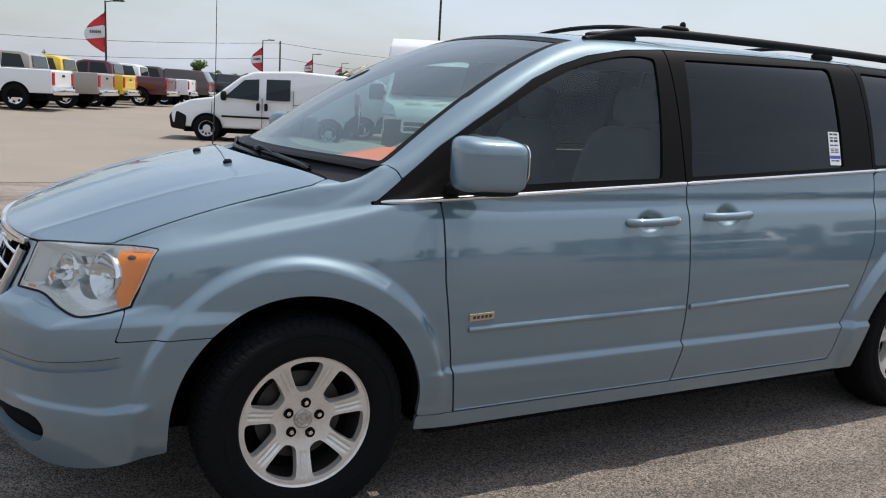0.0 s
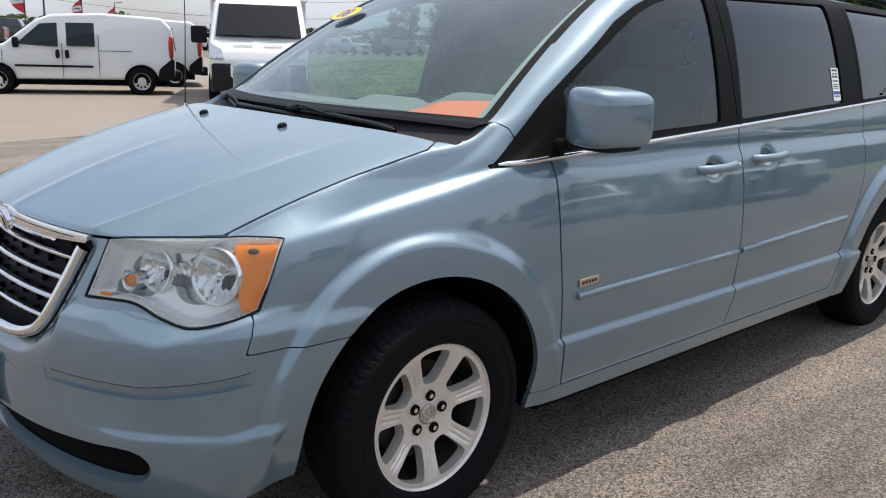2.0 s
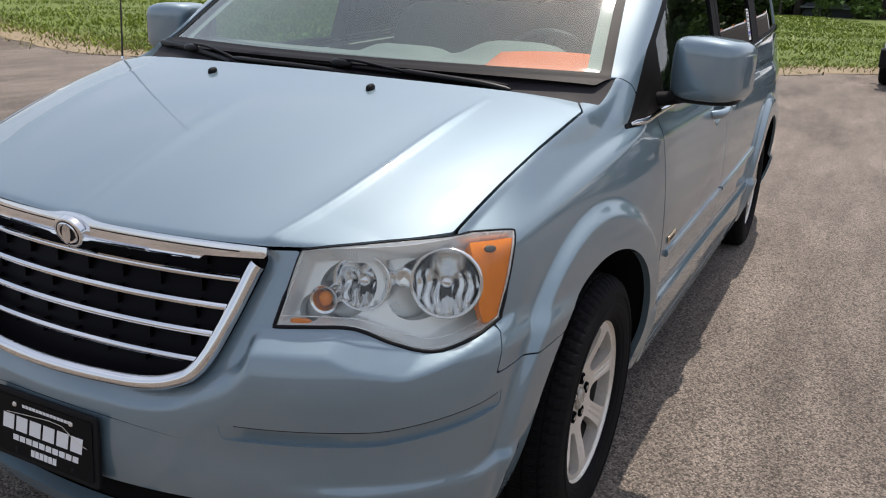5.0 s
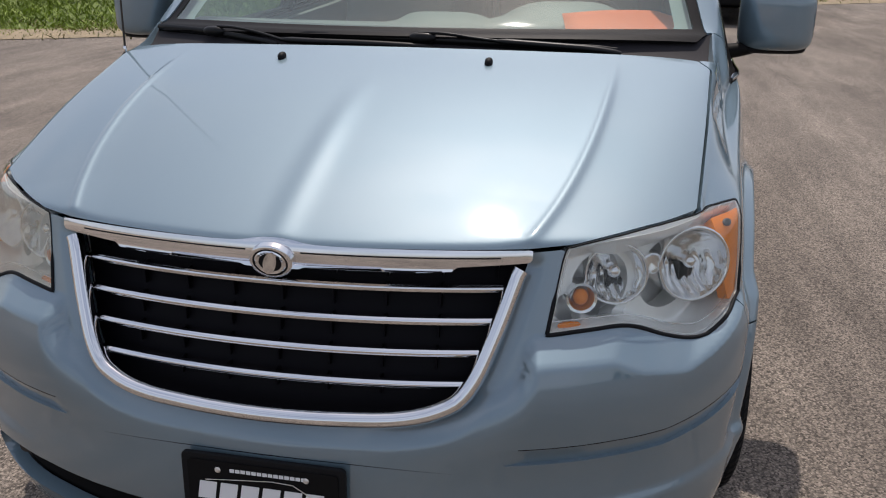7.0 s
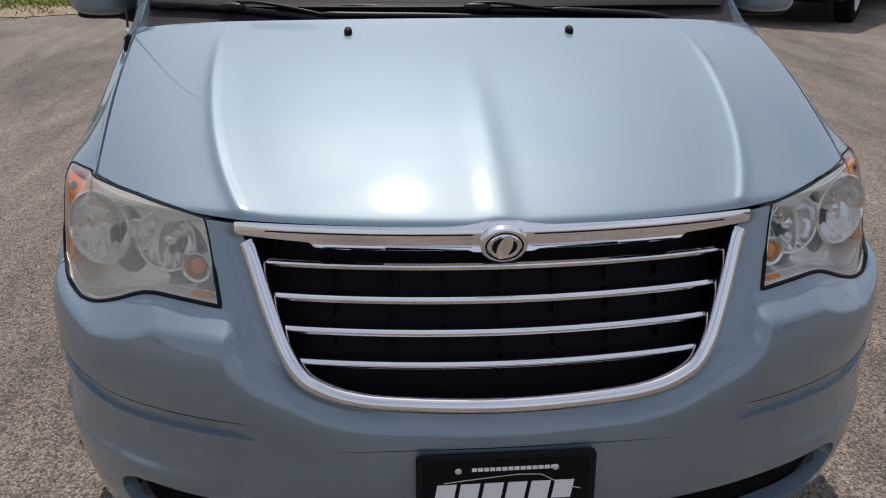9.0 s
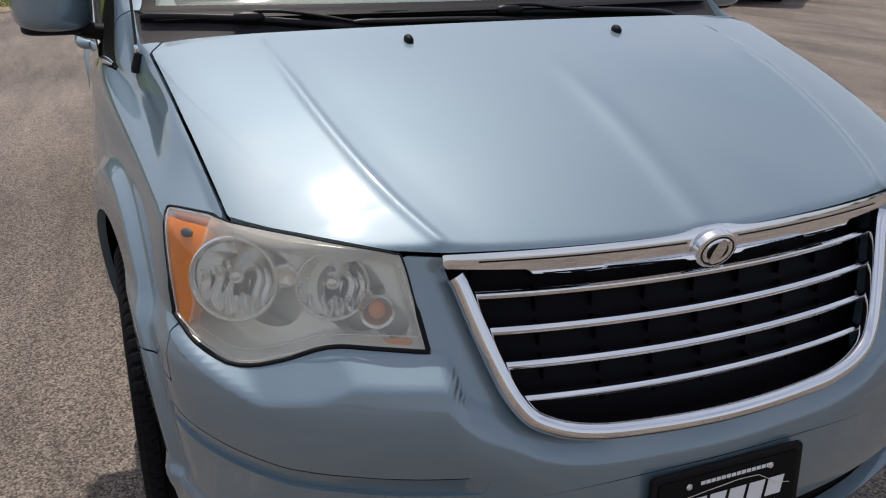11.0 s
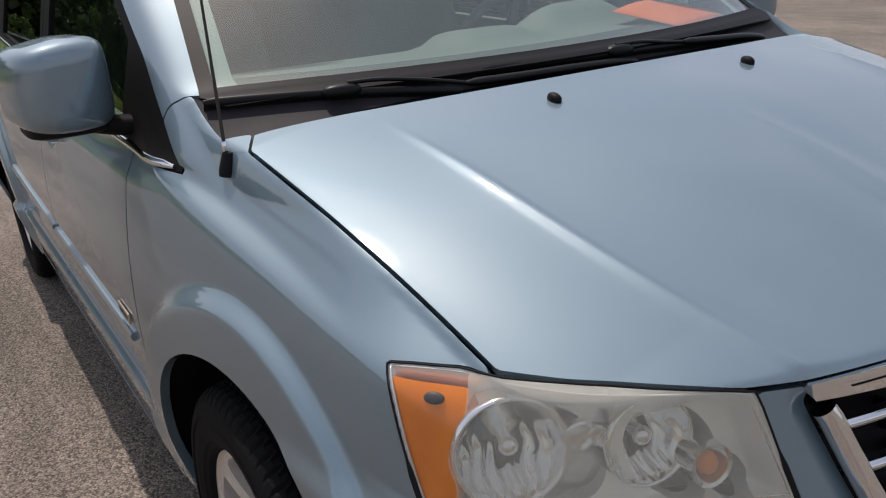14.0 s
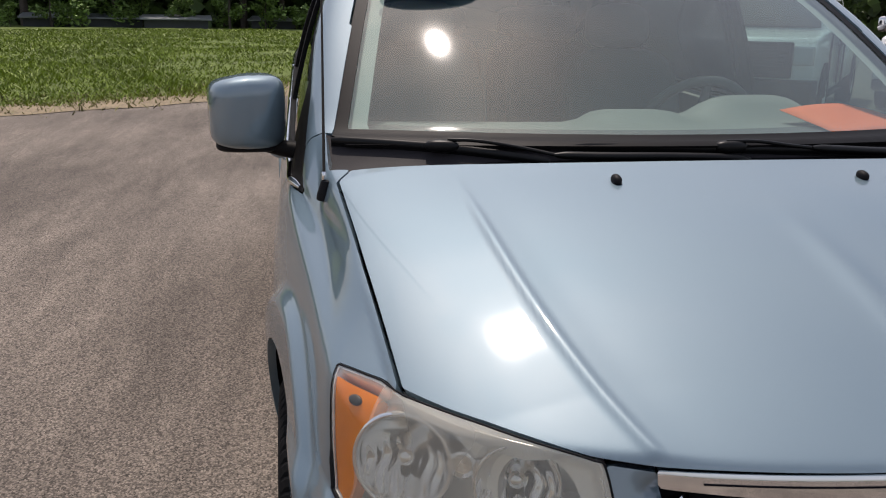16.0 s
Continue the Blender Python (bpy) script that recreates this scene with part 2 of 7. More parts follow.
def box(bm, lo, hi, bevel=0.0, m=None, segments=2):
    c, s = [(a + b) / 2 for a, b in zip(lo, hi)], [b - a for a, b in zip(lo, hi)]
    r = bmesh.ops.create_cube(bm, size=1.0, matrix=Matrix.Translation(c) @ Matrix.Diagonal((*s, 1)))
    vs = r["verts"]
    if bevel > 0:
        es = list({e for v in vs for e in v.link_edges})
        rb = bmesh.ops.bevel(bm, geom=es, offset=bevel, segments=segments, profile=0.6, affect="EDGES")
        vs = list({v for f in rb["faces"] for v in f.verts} | {v for v in vs if v.is_valid})
    if m is not None:
        bmesh.ops.transform(bm, matrix=m, verts=vs)
    return vs


def rod(bm, a, b, r1, r2=None, n=12, caps=True):
    a, b = Vector(a), Vector(b)
    m = Matrix.Translation((a + b) / 2) @ (b - a).to_track_quat("Z", "Y").to_matrix().to_4x4()
    return bmesh.ops.create_cone(bm, cap_ends=caps, segments=n, radius1=r1, radius2=r1 if r2 is None else r2, depth=(b - a).length, matrix=m)["verts"]


def tube(bm, pts, rads, n=10, squash=1.0, up=(0, 0, 1)):
    """A pipe along points, its section squashed along up."""
    pts = [Vector(p) for p in pts]
    rads = rads if hasattr(rads, "__len__") else [rads] * len(pts)
    rings = []
    for k, p in enumerate(pts):
        d = (pts[min(k + 1, len(pts) - 1)] - pts[max(k - 1, 0)]).normalized()
        s = d.cross(Vector(up)).normalized()
        u = s.cross(d)
        rings.append([bm.verts.new(p + rads[k] * (math.cos(t) * s + squash * math.sin(t) * u)) for t in [2 * math.pi * i / n for i in range(n)]])
    for a, b in zip(rings, rings[1:]):
        for i in range(n):
            bm.faces.new((a[i], a[(i + 1) % n], b[(i + 1) % n], b[i]))
    bm.faces.new(rings[0][::-1])
    bm.faces.new(rings[-1])


def lathe(bm, prof, n=48, m=Matrix.Identity(4)):
    """Turns (r, h) points about the local z axis."""
    rings = [[bm.verts.new(m @ Vector((r * math.cos(t), r * math.sin(t), h))) for t in [2 * math.pi * i / n for i in range(n)]] for r, h in prof]
    for a, b in zip(rings, rings[1:]):
        for i in range(n):
            bm.faces.new((a[i], a[(i + 1) % n], b[(i + 1) % n], b[i]))
    return rings


def slab(bm, outline, depth, m=Matrix.Identity(4), bevel=0.0):
    """A flat plate from a closed outline in the local xy plane, depth along local z."""
    vs = [bm.verts.new((x, y, 0)) for x, y in outline]
    f = bm.faces.new(vs)
    f.normal_update()
    if f.normal.z > 0:
        f.normal_flip()
    r = bmesh.ops.extrude_face_region(bm, geom=[f])
    top = [v for v in r["geom"] if isinstance(v, bmesh.types.BMVert)]
    for v in top:
        v.co.z += depth
    allv = vs + top
    if bevel > 0:
        es = [e for v in top for e in v.link_edges if all(q in top for q in e.verts)]
        rb = bmesh.ops.bevel(bm, geom=list(set(es)), offset=bevel, segments=2, profile=0.5, affect="EDGES")
        allv = list({v for v in allv if v.is_valid} | {v for f2 in rb["faces"] for v in f2.verts})
    bmesh.ops.transform(bm, matrix=m, verts=allv)


def rounded(w, h, r, n=6):
    """A rounded rectangle's outline about the origin."""
    pts = []
    for cx, cy, a0 in ((w / 2 - r, h / 2 - r, 0), (-w / 2 + r, h / 2 - r, 90), (-w / 2 + r, -h / 2 + r, 180), (w / 2 - r, -h / 2 + r, 270)):
        pts += [(cx + r * math.cos(radians(a0 + 90 * k / n)), cy + r * math.sin(radians(a0 + 90 * k / n))) for k in range(n + 1)]
    return pts


def spline(pts, n=12):
    """Catmull-Rom through points, open."""
    pts = [Vector(p) for p in pts]
    q = [2 * pts[0] - pts[1]] + pts + [2 * pts[-1] - pts[-2]]
    out = []
    for k in range(1, len(q) - 2):
        for i in range(n):
            t = i / n
            out.append(0.5 * (2 * q[k] + (q[k + 1] - q[k - 1]) * t + (2 * q[k - 1] - 5 * q[k] + 4 * q[k + 1] - q[k + 2]) * t * t + (3 * q[k] - q[k - 1] - 3 * q[k + 1] + q[k + 2]) * t ** 3))
    return out + [pts[-1]]


def text_on(body, size, m, material, parent, name="lettering", bold=0.0, shear=0.0, width=1.0):
    """Raised lettering as a mesh, centred at the pose m."""
    cu = bpy.data.curves.new(name, "FONT")
    cu.body, cu.size, cu.align_x, cu.align_y, cu.extrude, cu.offset, cu.shear = body, size, "CENTER", "CENTER", 0.0004, bold, shear
    tmp = new(name + "_curve", cu)
    bpy.context.view_layer.update()
    me = bpy.data.meshes.new_from_object(tmp.evaluated_get(bpy.context.evaluated_depsgraph_get()))
    bpy.data.objects.remove(tmp)
    bpy.data.curves.remove(cu)
    me.transform(m @ Matrix.Diagonal((width, 1, 1, 1)))
    me.materials.clear()
    me.materials.append(material)
    ob = new(name, me)
    ob.parent = parent
    return ob


def sstep(t):
    t = np.clip(t, 0, 1)
    return t * t * (3 - 2 * t)


def smax(a, b, k):
    return 0.5 * (a + b + np.sqrt((a - b) ** 2 + k * k))


def smin(a, b, k):
    return -smax(-a, -b, k)


def poly_in(u, v, poly):
    """Signed distance to a closed outline, positive inside."""
    d = np.full(u.shape, 1e9)
    inside = np.zeros(u.shape, bool)
    for (x0, y0), (x1, y1) in zip(poly, poly[1:] + poly[:1]):
        ex, ey = x1 - x0, y1 - y0
        t = np.clip(((u - x0) * ex + (v - y0) * ey) / (ex * ex + ey * ey + 1e-12), 0, 1)
        d = np.minimum(d, (u - x0 - t * ex) ** 2 + (v - y0 - t * ey) ** 2)
        if y0 != y1:
            inside ^= ((y0 > v) != (y1 > v)) & (u < (x1 - x0) * (v - y0) / (y1 - y0) + x0)
    return np.where(inside, 1, -1) * np.sqrt(d)


def smooth_outline(pts, n=6):
    """A closed outline rounded through its points."""
    q, out = [Vector(p) for p in pts], []
    m = len(q)
    for k in range(m):
        p0, p1, p2, p3 = q[k - 1], q[k], q[(k + 1) % m], q[(k + 2) % m]
        for i in range(n):
            t = i / n
            w = 0.5 * (2 * p1 + (p2 - p0) * t + (2 * p0 - 5 * p1 + 4 * p2 - p3) * t * t + (3 * p1 - p0 - 3 * p2 + p3) * t ** 3)
            out.append((w.x, w.y))
    return out


def solve(F, O, D, far):
    """Walks out along rays from inside the form to its skin."""
    lo, hi = np.zeros(O.shape[:-1]), np.full(O.shape[:-1], far)
    for _ in range(34):
        mid = (lo + hi) / 2
        inside = F(O + mid[..., None] * D) < 0
        lo, hi = np.where(inside, mid, lo), np.where(inside, hi, mid)
    return O + lo[..., None] * D


def normals(F, P, e=0.002):
    g = np.stack([F(P + e * np.eye(3)[k]) - F(P - e * np.eye(3)[k]) for k in range(3)], -1)
    return g / (np.linalg.norm(g, axis=-1, keepdims=True) + 1e-12)


def panel(name, F, O, D, region, material, parent, label="", far=3.0, lift=0.0, lip=0.014, shape=None):
    """One panel of a car's skin: the skin found along rays, cut to the region (positive inside), lifted off the skin, with its edges turned in by lip."""
    P = solve(F, O, D, far)
    N = normals(F, P)
    g = region(P)
    n, m = g.shape
    if shape is not None:
        P = P + N * shape(P)[..., None]
    P = P + N * lift
    verts, vn, faces, at, cut = [], [], [], {}, {}

    def corner(i, j):
        if (i, j) not in at:
            at[i, j] = len(verts)
            verts.append(P[i, j])
            vn.append(N[i, j])
        return at[i, j]

    def crossing(a, b):
        key = (a, b) if a < b else (b, a)
        if key not in cut:
            ga, gb = g[key[0]], g[key[1]]
            t = ga / (ga - gb)
            cut[key] = len(verts)
            verts.append(P[key[0]] * (1 - t) + P[key[1]] * t)
            vn.append(N[key[0]] * (1 - t) + N[key[1]] * t)
        return cut[key]

    keep = g > 0
    count = keep[:-1, :-1].astype(int) + keep[1:, :-1] + keep[1:, 1:] + keep[:-1, 1:]
    for i, j in zip(*np.nonzero(count)):
        ring = ((i, j), (i + 1, j), (i + 1, j + 1), (i, j + 1))
        if count[i, j] == 4:
            faces.append([corner(*c) for c in ring])
            continue
        f = []
        for k in range(4):
            a, b = ring[k], ring[(k + 1) % 4]
            if keep[a]:
                f.append(corner(*a))
            if keep[a] != keep[b]:
                f.append(crossing(a, b))
        if len(f) > 2:
            faces.append(f)
    if not faces:
        return None
    # turn all faces outwards
    f0 = faces[len(faces) // 2]
    a, b, c = (Vector(verts[k]) for k in f0[:3])
    if (b - a).cross(c - a).dot(Vector(vn[f0[0]])) < 0:
        faces = [f[::-1] for f in faces]
    flat = len(faces)
    if lip > 0:
        once = {}
        for f in faces:
            for a, b in zip(f, f[1:] + f[:1]):
                if (b, a) in once:
                    del once[b, a]
                else:
                    once[a, b] = 1
        top, low = {}, {}
        for a, b in list(once):
            for k in (a, b):
                if k not in top:
                    top[k] = len(verts)
                    verts.append(verts[k])
                    low[k] = len(verts)
                    verts.append(verts[k] - vn[k] * lip)
            faces.append([top[b], top[a], low[a], low[b]])
    return obj(name, verts, faces, material, parent, label, True, flat)

# ---- the minivan: skin ----
# x runs back from the nose, y to the passenger side, z up; a is the distance from the centre plane
WHEEL_F, WHEEL_R, HUB_Z, ARCH_R = 0.974, 4.085, 0.334, 0.410
ARCH_F, ARCH_B = (0.958, 0.352), (4.07, 0.35)
NOSE = np.polyfit([0.20, 0.30, 0.42, 0.52, 0.60, 0.74, 0.867, 0.95], [0.075, 0.035, 0.012, 0.016, 0.040, 0.088, 0.124, 0.150], 4)


def glide(x, xs, ys, h=0.07):
    """A table read with rounded corners."""
    return sum(np.interp(x + k * h / 2, xs, ys) * w for k, w in ((-2, 1), (-1, 2), (0, 2), (1, 2), (2, 1))) / 8


def belt_z(x):
    return 1.047 + 0.05 * (x - 1.216)


def hood_gap(x):
    return np.interp(x, [0.30, 0.395, 0.7, 1.015, 1.069], [0.735, 0.746, 0.776, 0.803, 0.774])


def hood_back(a):
    return 0.965 + 0.17 * a * a


def hood_z(x, a):
    t = np.clip(x - 0.13, -0.3, 1.08)
    top = 0.89 + 0.463 * t - 0.214 * t * t
    k = np.clip(1.6 - 1.75 * (x - 0.395), 0.5, 1.75)
    fall = k * (0.040 * (a / 0.78) ** 2 + 0.025 * (a / 0.78) ** 7)
    line = 0.452 + 0.132 * (1 - np.exp(-np.clip(x - 0.21, -0.1, 2) / 0.3))
    fade = 1 - sstep((x - 0.66) / 0.34)
    d = a - line
    top = top + fade * 0.0042 * np.exp(-(d / 0.0085) ** 2)
    ridge = fade * (0.0035 * np.exp(-(np.maximum(-d, 0) / 0.040) ** 2) * (d < 0) + (0.0035 - 0.0048 * (1 - np.exp(-np.maximum(d, 0) / 0.035))) * (d >= 0))
    mid = 0.0045 * (1 - sstep((x - 0.40) / 0.40)) * np.exp(-(a / 0.030) ** 2)
    return top - fall + ridge + mid


def shelf(a):
    """The bumper's ledge under the lamps: its upper edge along the lens and its lower, outer edge."""
    return (np.interp(a, [0.44, 0.50, 0.62, 0.68, 0.75, 0.80, 0.86], [0.742, 0.742, 0.744, 0.728, 0.700, 0.714, 0.745]),
            np.interp(a, [0.44, 0.50, 0.61, 0.66, 0.74, 0.79, 0.86], [0.703, 0.705, 0.705, 0.682, 0.664, 0.682, 0.722]))


COLLAR = 0.016


def collar(z):
    """The depth of the chamfer round the grille."""
    return COLLAR * sstep((0.882 - z) / 0.03)


GRILLE_OUT = smooth_outline([(0, 0.578), (0.15, 0.581), (0.26, 0.588), (0.335, 0.612), (0.378, 0.665), (0.405, 0.73), (0.428, 0.80), (0.449, 0.876), (0.449, 0.93), (0.2, 0.94), (-0.2, 0.94), (-0.449, 0.93), (-0.449, 0.876), (-0.428, 0.80), (-0.405, 0.73), (-0.378, 0.665), (-0.335, 0.612), (-0.26, 0.588), (-0.15, 0.581)], 4)
TABLE_A, TABLE_Z = np.linspace(0, 0.60, 121), np.linspace(0.48, 0.96, 97)
TABLE = np.maximum(-poly_in(*np.meshgrid(TABLE_A, TABLE_Z, indexing="ij"), GRILLE_OUT), 0)


def beside_grille(a, z):
    """How far a place of the nose lies outside the grille's opening, from a table."""
    fa, fz = np.clip(a / 0.005, 0, 119.999), np.clip((z - 0.48) / 0.005, 0, 95.999)
    i, j = fa.astype(int), fz.astype(int)
    u, v = fa - i, fz - j
    return (TABLE[i, j] * (1 - u) + TABLE[i + 1, j] * u) * (1 - v) + (TABLE[i, j + 1] * (1 - u) + TABLE[i + 1, j + 1] * u) * v


def body_low(P):
    x, a, z = P[..., 0], np.abs(P[..., 1]), P[..., 2]
    wide = 0.957 - 0.085 * sstep((1.5 - x) / 1.05) - 0.03 * sstep((x - 4.2) / 1.0)
    up = 0.047 + 0.015 * sstep((1.45 - x) / 0.7)
    half = wide - 0.050 * np.clip((0.72 - z) / 0.45, 0, 2) ** 2 - up * (np.clip(z - 0.72, 0, 1) / 0.35) ** 2
    half = half - 0.016 * sstep((z - 0.985) / 0.075) * sstep((x - 1.2) / 0.25)
    half = half + 0.020 * sstep((0.478 - z) / 0.018) * sstep((x - 1.36) / 0.16)
    half = half + 0.020 * np.clip((0.414 + 0.17 * (x - 0.25) - z) / 0.020, 0, 1) * sstep((x - 0.20) / 0.22) * sstep((0.515 - 0.6 * np.clip(0.43 - z, 0, 0.04) - x) / 0.075)
    for cx, cz in (ARCH_F, ARCH_B):
        r = np.hypot(x - cx, z - cz) + 0.02 * np.clip(x - cx, 0, 1)
        half = half + 0.026 * sstep((0.538 - r) / (0.030 + 0.018 * sstep((x - cx + 0.15) / 0.35))) * sstep((z - 0.16) / 0.30)
    # the bumper's corners stand out below the lamps
    corner = sstep((0.73 - z) / 0.05) * sstep((z - 0.15) / 0.2)
    half = half + 0.014 * corner * sstep((0.90 - x) / 0.3)
    side = a - half
    hood = smin((z - hood_z(x, a)) * 0.95, (z - np.minimum(shield_z(x, a), 1.15)) * 0.86, 0.045)
    nose = np.polyval(NOSE, np.clip(z, 0.15, 1.0)) + 0.28 * a * a + 0.38 * a ** 6
    high, low = shelf(a)
    ramp = 0.034 + 0.36 * sstep((0.700 - z) / 0.20)
    inward = sstep((a - 0.480 + ramp) / ramp)
    nose = nose - 0.046 * np.clip((high - z) / (high - low), 0, 1) * inward * sstep((z - 0.46) / 0.22)
    nose = nose - 0.012 * sstep((0.440 - z) / 0.024) * sstep((a - 0.50) / 0.2)
    nose = nose + collar(z) * np.clip(1 - beside_grille(a, z) / 0.034, 0, 1)
    nose = nose - 0.05 * corner * np.clip(a - 0.62, 0, 0.3)
    front = (nose - x) * 0.85
    rear = x - (5.13 - 0.06 * a * a - 0.10 * np.clip(z - 0.7, 0, 1))
    # front wing: a steep face below the hood, a crease that runs to the mirror, and a shoulder under it
    zs = glide(x, [0.40, 0.50, 0.85, 1.20, 1.32, 1.60], [0.888, 0.908, 0.978, 1.040, 1.066, 1.25])
    at = wide - up * ((zs - 0.72) / 0.35) ** 2 - glide(x, [0.5, 0.9, 1.10, 1.25], [0.012, 0.036, 0.038, 0.026], 0.12)
    gap = hood_gap(np.clip(x, 0.3, 1.015)) + 0.012 + 0.022 * sstep((x - 0.78) / 0.34)
    steep = np.clip((hood_z(x, gap) - zs) / np.maximum(at - gap, 0.035), 0.35, 1.8)
    steep = steep + np.maximum(2.0 - steep, 0) * sstep((x - 0.55) / 0.42)
    soft = np.minimum(steep, glide(x, [0.5, 0.85, 1.2], [0.80, 0.60, 0.42], 0.15))
    face = ((z - zs) + steep * (a - at) - 2.0 * np.maximum(gap - a, 0)) / np.sqrt(1 + steep ** 2)
    ledge = ((z - zs) + soft * (a - at)) / np.sqrt(1 + soft ** 2)
    side = smax(side, smin(face, ledge, 0.003), 0.008)
    return smax(smax(smax(front, side, 0.05), hood, 0.005 + 0.010 * sstep((x - 0.60) / 0.35) * sstep((a - 0.70) / 0.08)), rear, 0.12)


def shield_z(x, a):
    t = x - 1.02 - 0.29 * a * a
    return 1.13 + 0.738 * t - 0.17 * np.clip(t, 0, 2) ** 2


def cabin(P):
    x, a, z = P[..., 0], np.abs(P[..., 1]), P[..., 2]
    h = np.clip(z, 1.07, 2.0) - 1.07
    half = 0.907 - 0.150 * h - 0.235 * h * h - 0.030 * sstep((1.75 - x) / 0.5) - 0.03 * sstep((x - 4.2) / 1.0)
    roof = z - (1.722 - 0.014 * ((x - 3.0) / 1.2) ** 2 - 0.055 * (a / 0.7) ** 2)
    glass_ = (z - shield_z(x, a)) * 0.86
    rear = (x - (5.03 - 0.25 * (z - 1.1) - 0.06 * a * a)) * 0.97
    return smax(smax(smax(smax(a - half, glass_, 0.035), roof, 0.06), rear, 0.10), 1.045 - z, 0.02)


def skin(P):
    return smin(body_low(P), cabin(P), 0.020)


# rays for the panels
def span(a, b, step):
    return np.linspace(a, b, max(2, int(round(abs(b - a) / step)) + 1))


def side_rays(x0, x1, z0, z1, s, step=0.010):
    X, Z = np.meshgrid(span(x0, x1, step), span(z0, z1, step), indexing="ij")
    return np.stack([X, 0 * X, Z], -1), np.broadcast_to(np.array([0, s, 0.0]), X.shape + (3,))


def plan_rays(t0, t1, z0, z1, step=0.007):
    T, Z = np.meshgrid(span(radians(t0), radians(t1), step), span(z0, z1, step * 0.9), indexing="ij")
    return np.stack([0 * T + 0.95, 0 * T, Z], -1), np.stack([-np.cos(T), np.sin(T), 0 * T], -1)


def top_rays(x0, x1, y0, y1, z0, tilt, step=0.010):
    X, Y = np.meshgrid(span(x0, x1, step), span(y0, y1, step), indexing="ij")
    d = np.array([-math.sin(tilt), 0, math.cos(tilt)])
    return np.stack([X, Y, 0 * X + z0], -1), np.broadcast_to(d, X.shape + (3,))


def wing_rays(x0, x1, f0, f1, s, y0, z0, step=0.010, turn=0.011):
    X, T = np.meshgrid(span(x0, x1, step), span(radians(f0), radians(f1), turn), indexing="ij")
    return np.stack([X, 0 * X + s * y0, 0 * X + z0], -1), np.stack([0 * X, s * np.cos(T), np.sin(T)], -1)


# outlines
LAMP = smooth_outline([(0.499, 0.744), (0.502, 0.750), (0.536, 0.815), (0.570, 0.880), (0.590, 0.889), (0.66, 0.897), (0.80, 0.905), (0.967, 0.911), (1.10, 0.912), (1.160, 0.909), (1.170, 0.907), (1.170, 0.898), (1.145, 0.82), (1.115, 0.752), (1.107, 0.740), (1.02, 0.716), (0.90, 0.700), (0.80, 0.718), (0.70, 0.746), (0.60, 0.747), (0.507, 0.743)], 4)
INTAKE = smooth_outline([(0.0, 0.372), (0.3, 0.374), (0.55, 0.382), (0.68, 0.388), (0.72, 0.350), (0.69, 0.300), (0.60, 0.278), (0.3, 0.268), (0.0, 0.266), (-0.3, 0.268), (-0.60, 0.278), (-0.69, 0.300), (-0.72, 0.350), (-0.68, 0.388), (-0.55, 0.382), (-0.3, 0.374)], 3)


def uv_lamp(P):
    return np.abs(P[..., 1]) + 0.9 * (P[..., 0] - 0.15), P[..., 2]


def in_lamp(P):
    return poly_in(*uv_lamp(P), LAMP)


def lamp_edge(s, inset=0.0):
    """Points of the skin round the lamp's outline, or within it."""
    mid = np.mean(LAMP, axis=0)
    A = np.radians(np.linspace(18, 100, 260))
    out = []
    for u, z in LAMP:
        d = np.array((u, z)) - mid
        u, z = mid + d * (1 - inset / np.linalg.norm(d))
        P = solve(skin, np.stack([0 * A + 0.95, 0 * A, 0 * A + z], -1), np.stack([-np.cos(A), s * np.sin(A), 0 * A], -1), 3.0)
        uu = uv_lamp(P)[0]
        out.append(Vector([float(np.interp(u, uu, P[:, k])) for k in range(3)]))
    return out


def in_grille(P):
    return np.where(P[..., 0] < 0.5, poly_in(P[..., 1], P[..., 2], GRILLE_OUT), -1)


def hood_edge(a):
    return np.interp(a, [0, 0.45, 0.52, 0.58, 0.746, 0.80], [0.884, 0.886, 0.890, 0.896, 0.914, 0.925])


def frame_top(x):
    """The upper edge of the side windows' black frames."""
    return np.interp(x, [1.209, 1.442, 1.584, 1.837, 1.97, 2.105, 2.30, 2.507, 3.0, 3.68, 4.5, 5.0], [1.052, 1.232, 1.324, 1.480, 1.538, 1.582, 1.618, 1.634, 1.645, 1.650, 1.640, 1.60])


def in_band(P):
    x, z = P[..., 0], P[..., 2]
    return np.minimum(np.minimum(z - belt_z(x) + 0.007, frame_top(x) - z), np.minimum(x - 1.19, 4.93 - x))


def in_shield(P):
    x, a = P[..., 0], np.abs(P[..., 1])
    low, edge = x - 1.03 - 0.27 * a * a, 0.808 - 0.2 * (x - 1.25) - a
    return np.minimum(np.minimum(low, 2.05 + 0.16 * a * a - x), np.minimum(edge, 0.7 * (low + edge) - 0.028))


def arch_out(P, grow=0.0):
    x, z = P[..., 0], P[..., 2]
    d = 9.0
    for cx, cz in (ARCH_F, ARCH_B):
        d = np.minimum(d, np.hypot(x - cx, np.maximum(z - cz, 0.12 * (z - cz))) - ARCH_R - grow)
    return d


def door_front(z):
    return np.interp(z, [0.25, 0.31, 0.477, 0.784, 1.04, 1.2], [1.512, 1.507, 1.484, 1.441, 1.432, 1.43])


def door_mid(z):
    return np.interp(z, [0.31, 0.45, 0.58, 0.95, 1.11, 1.70], [2.515, 2.545, 2.548, 2.535, 2.527, 2.505])


def door_back(z):
    return np.interp(z, [0.31, 0.36, 0.48, 0.66, 0.848, 1.107, 1.7], [3.47, 3.49, 3.515, 3.60, 3.672, 3.680, 3.66])


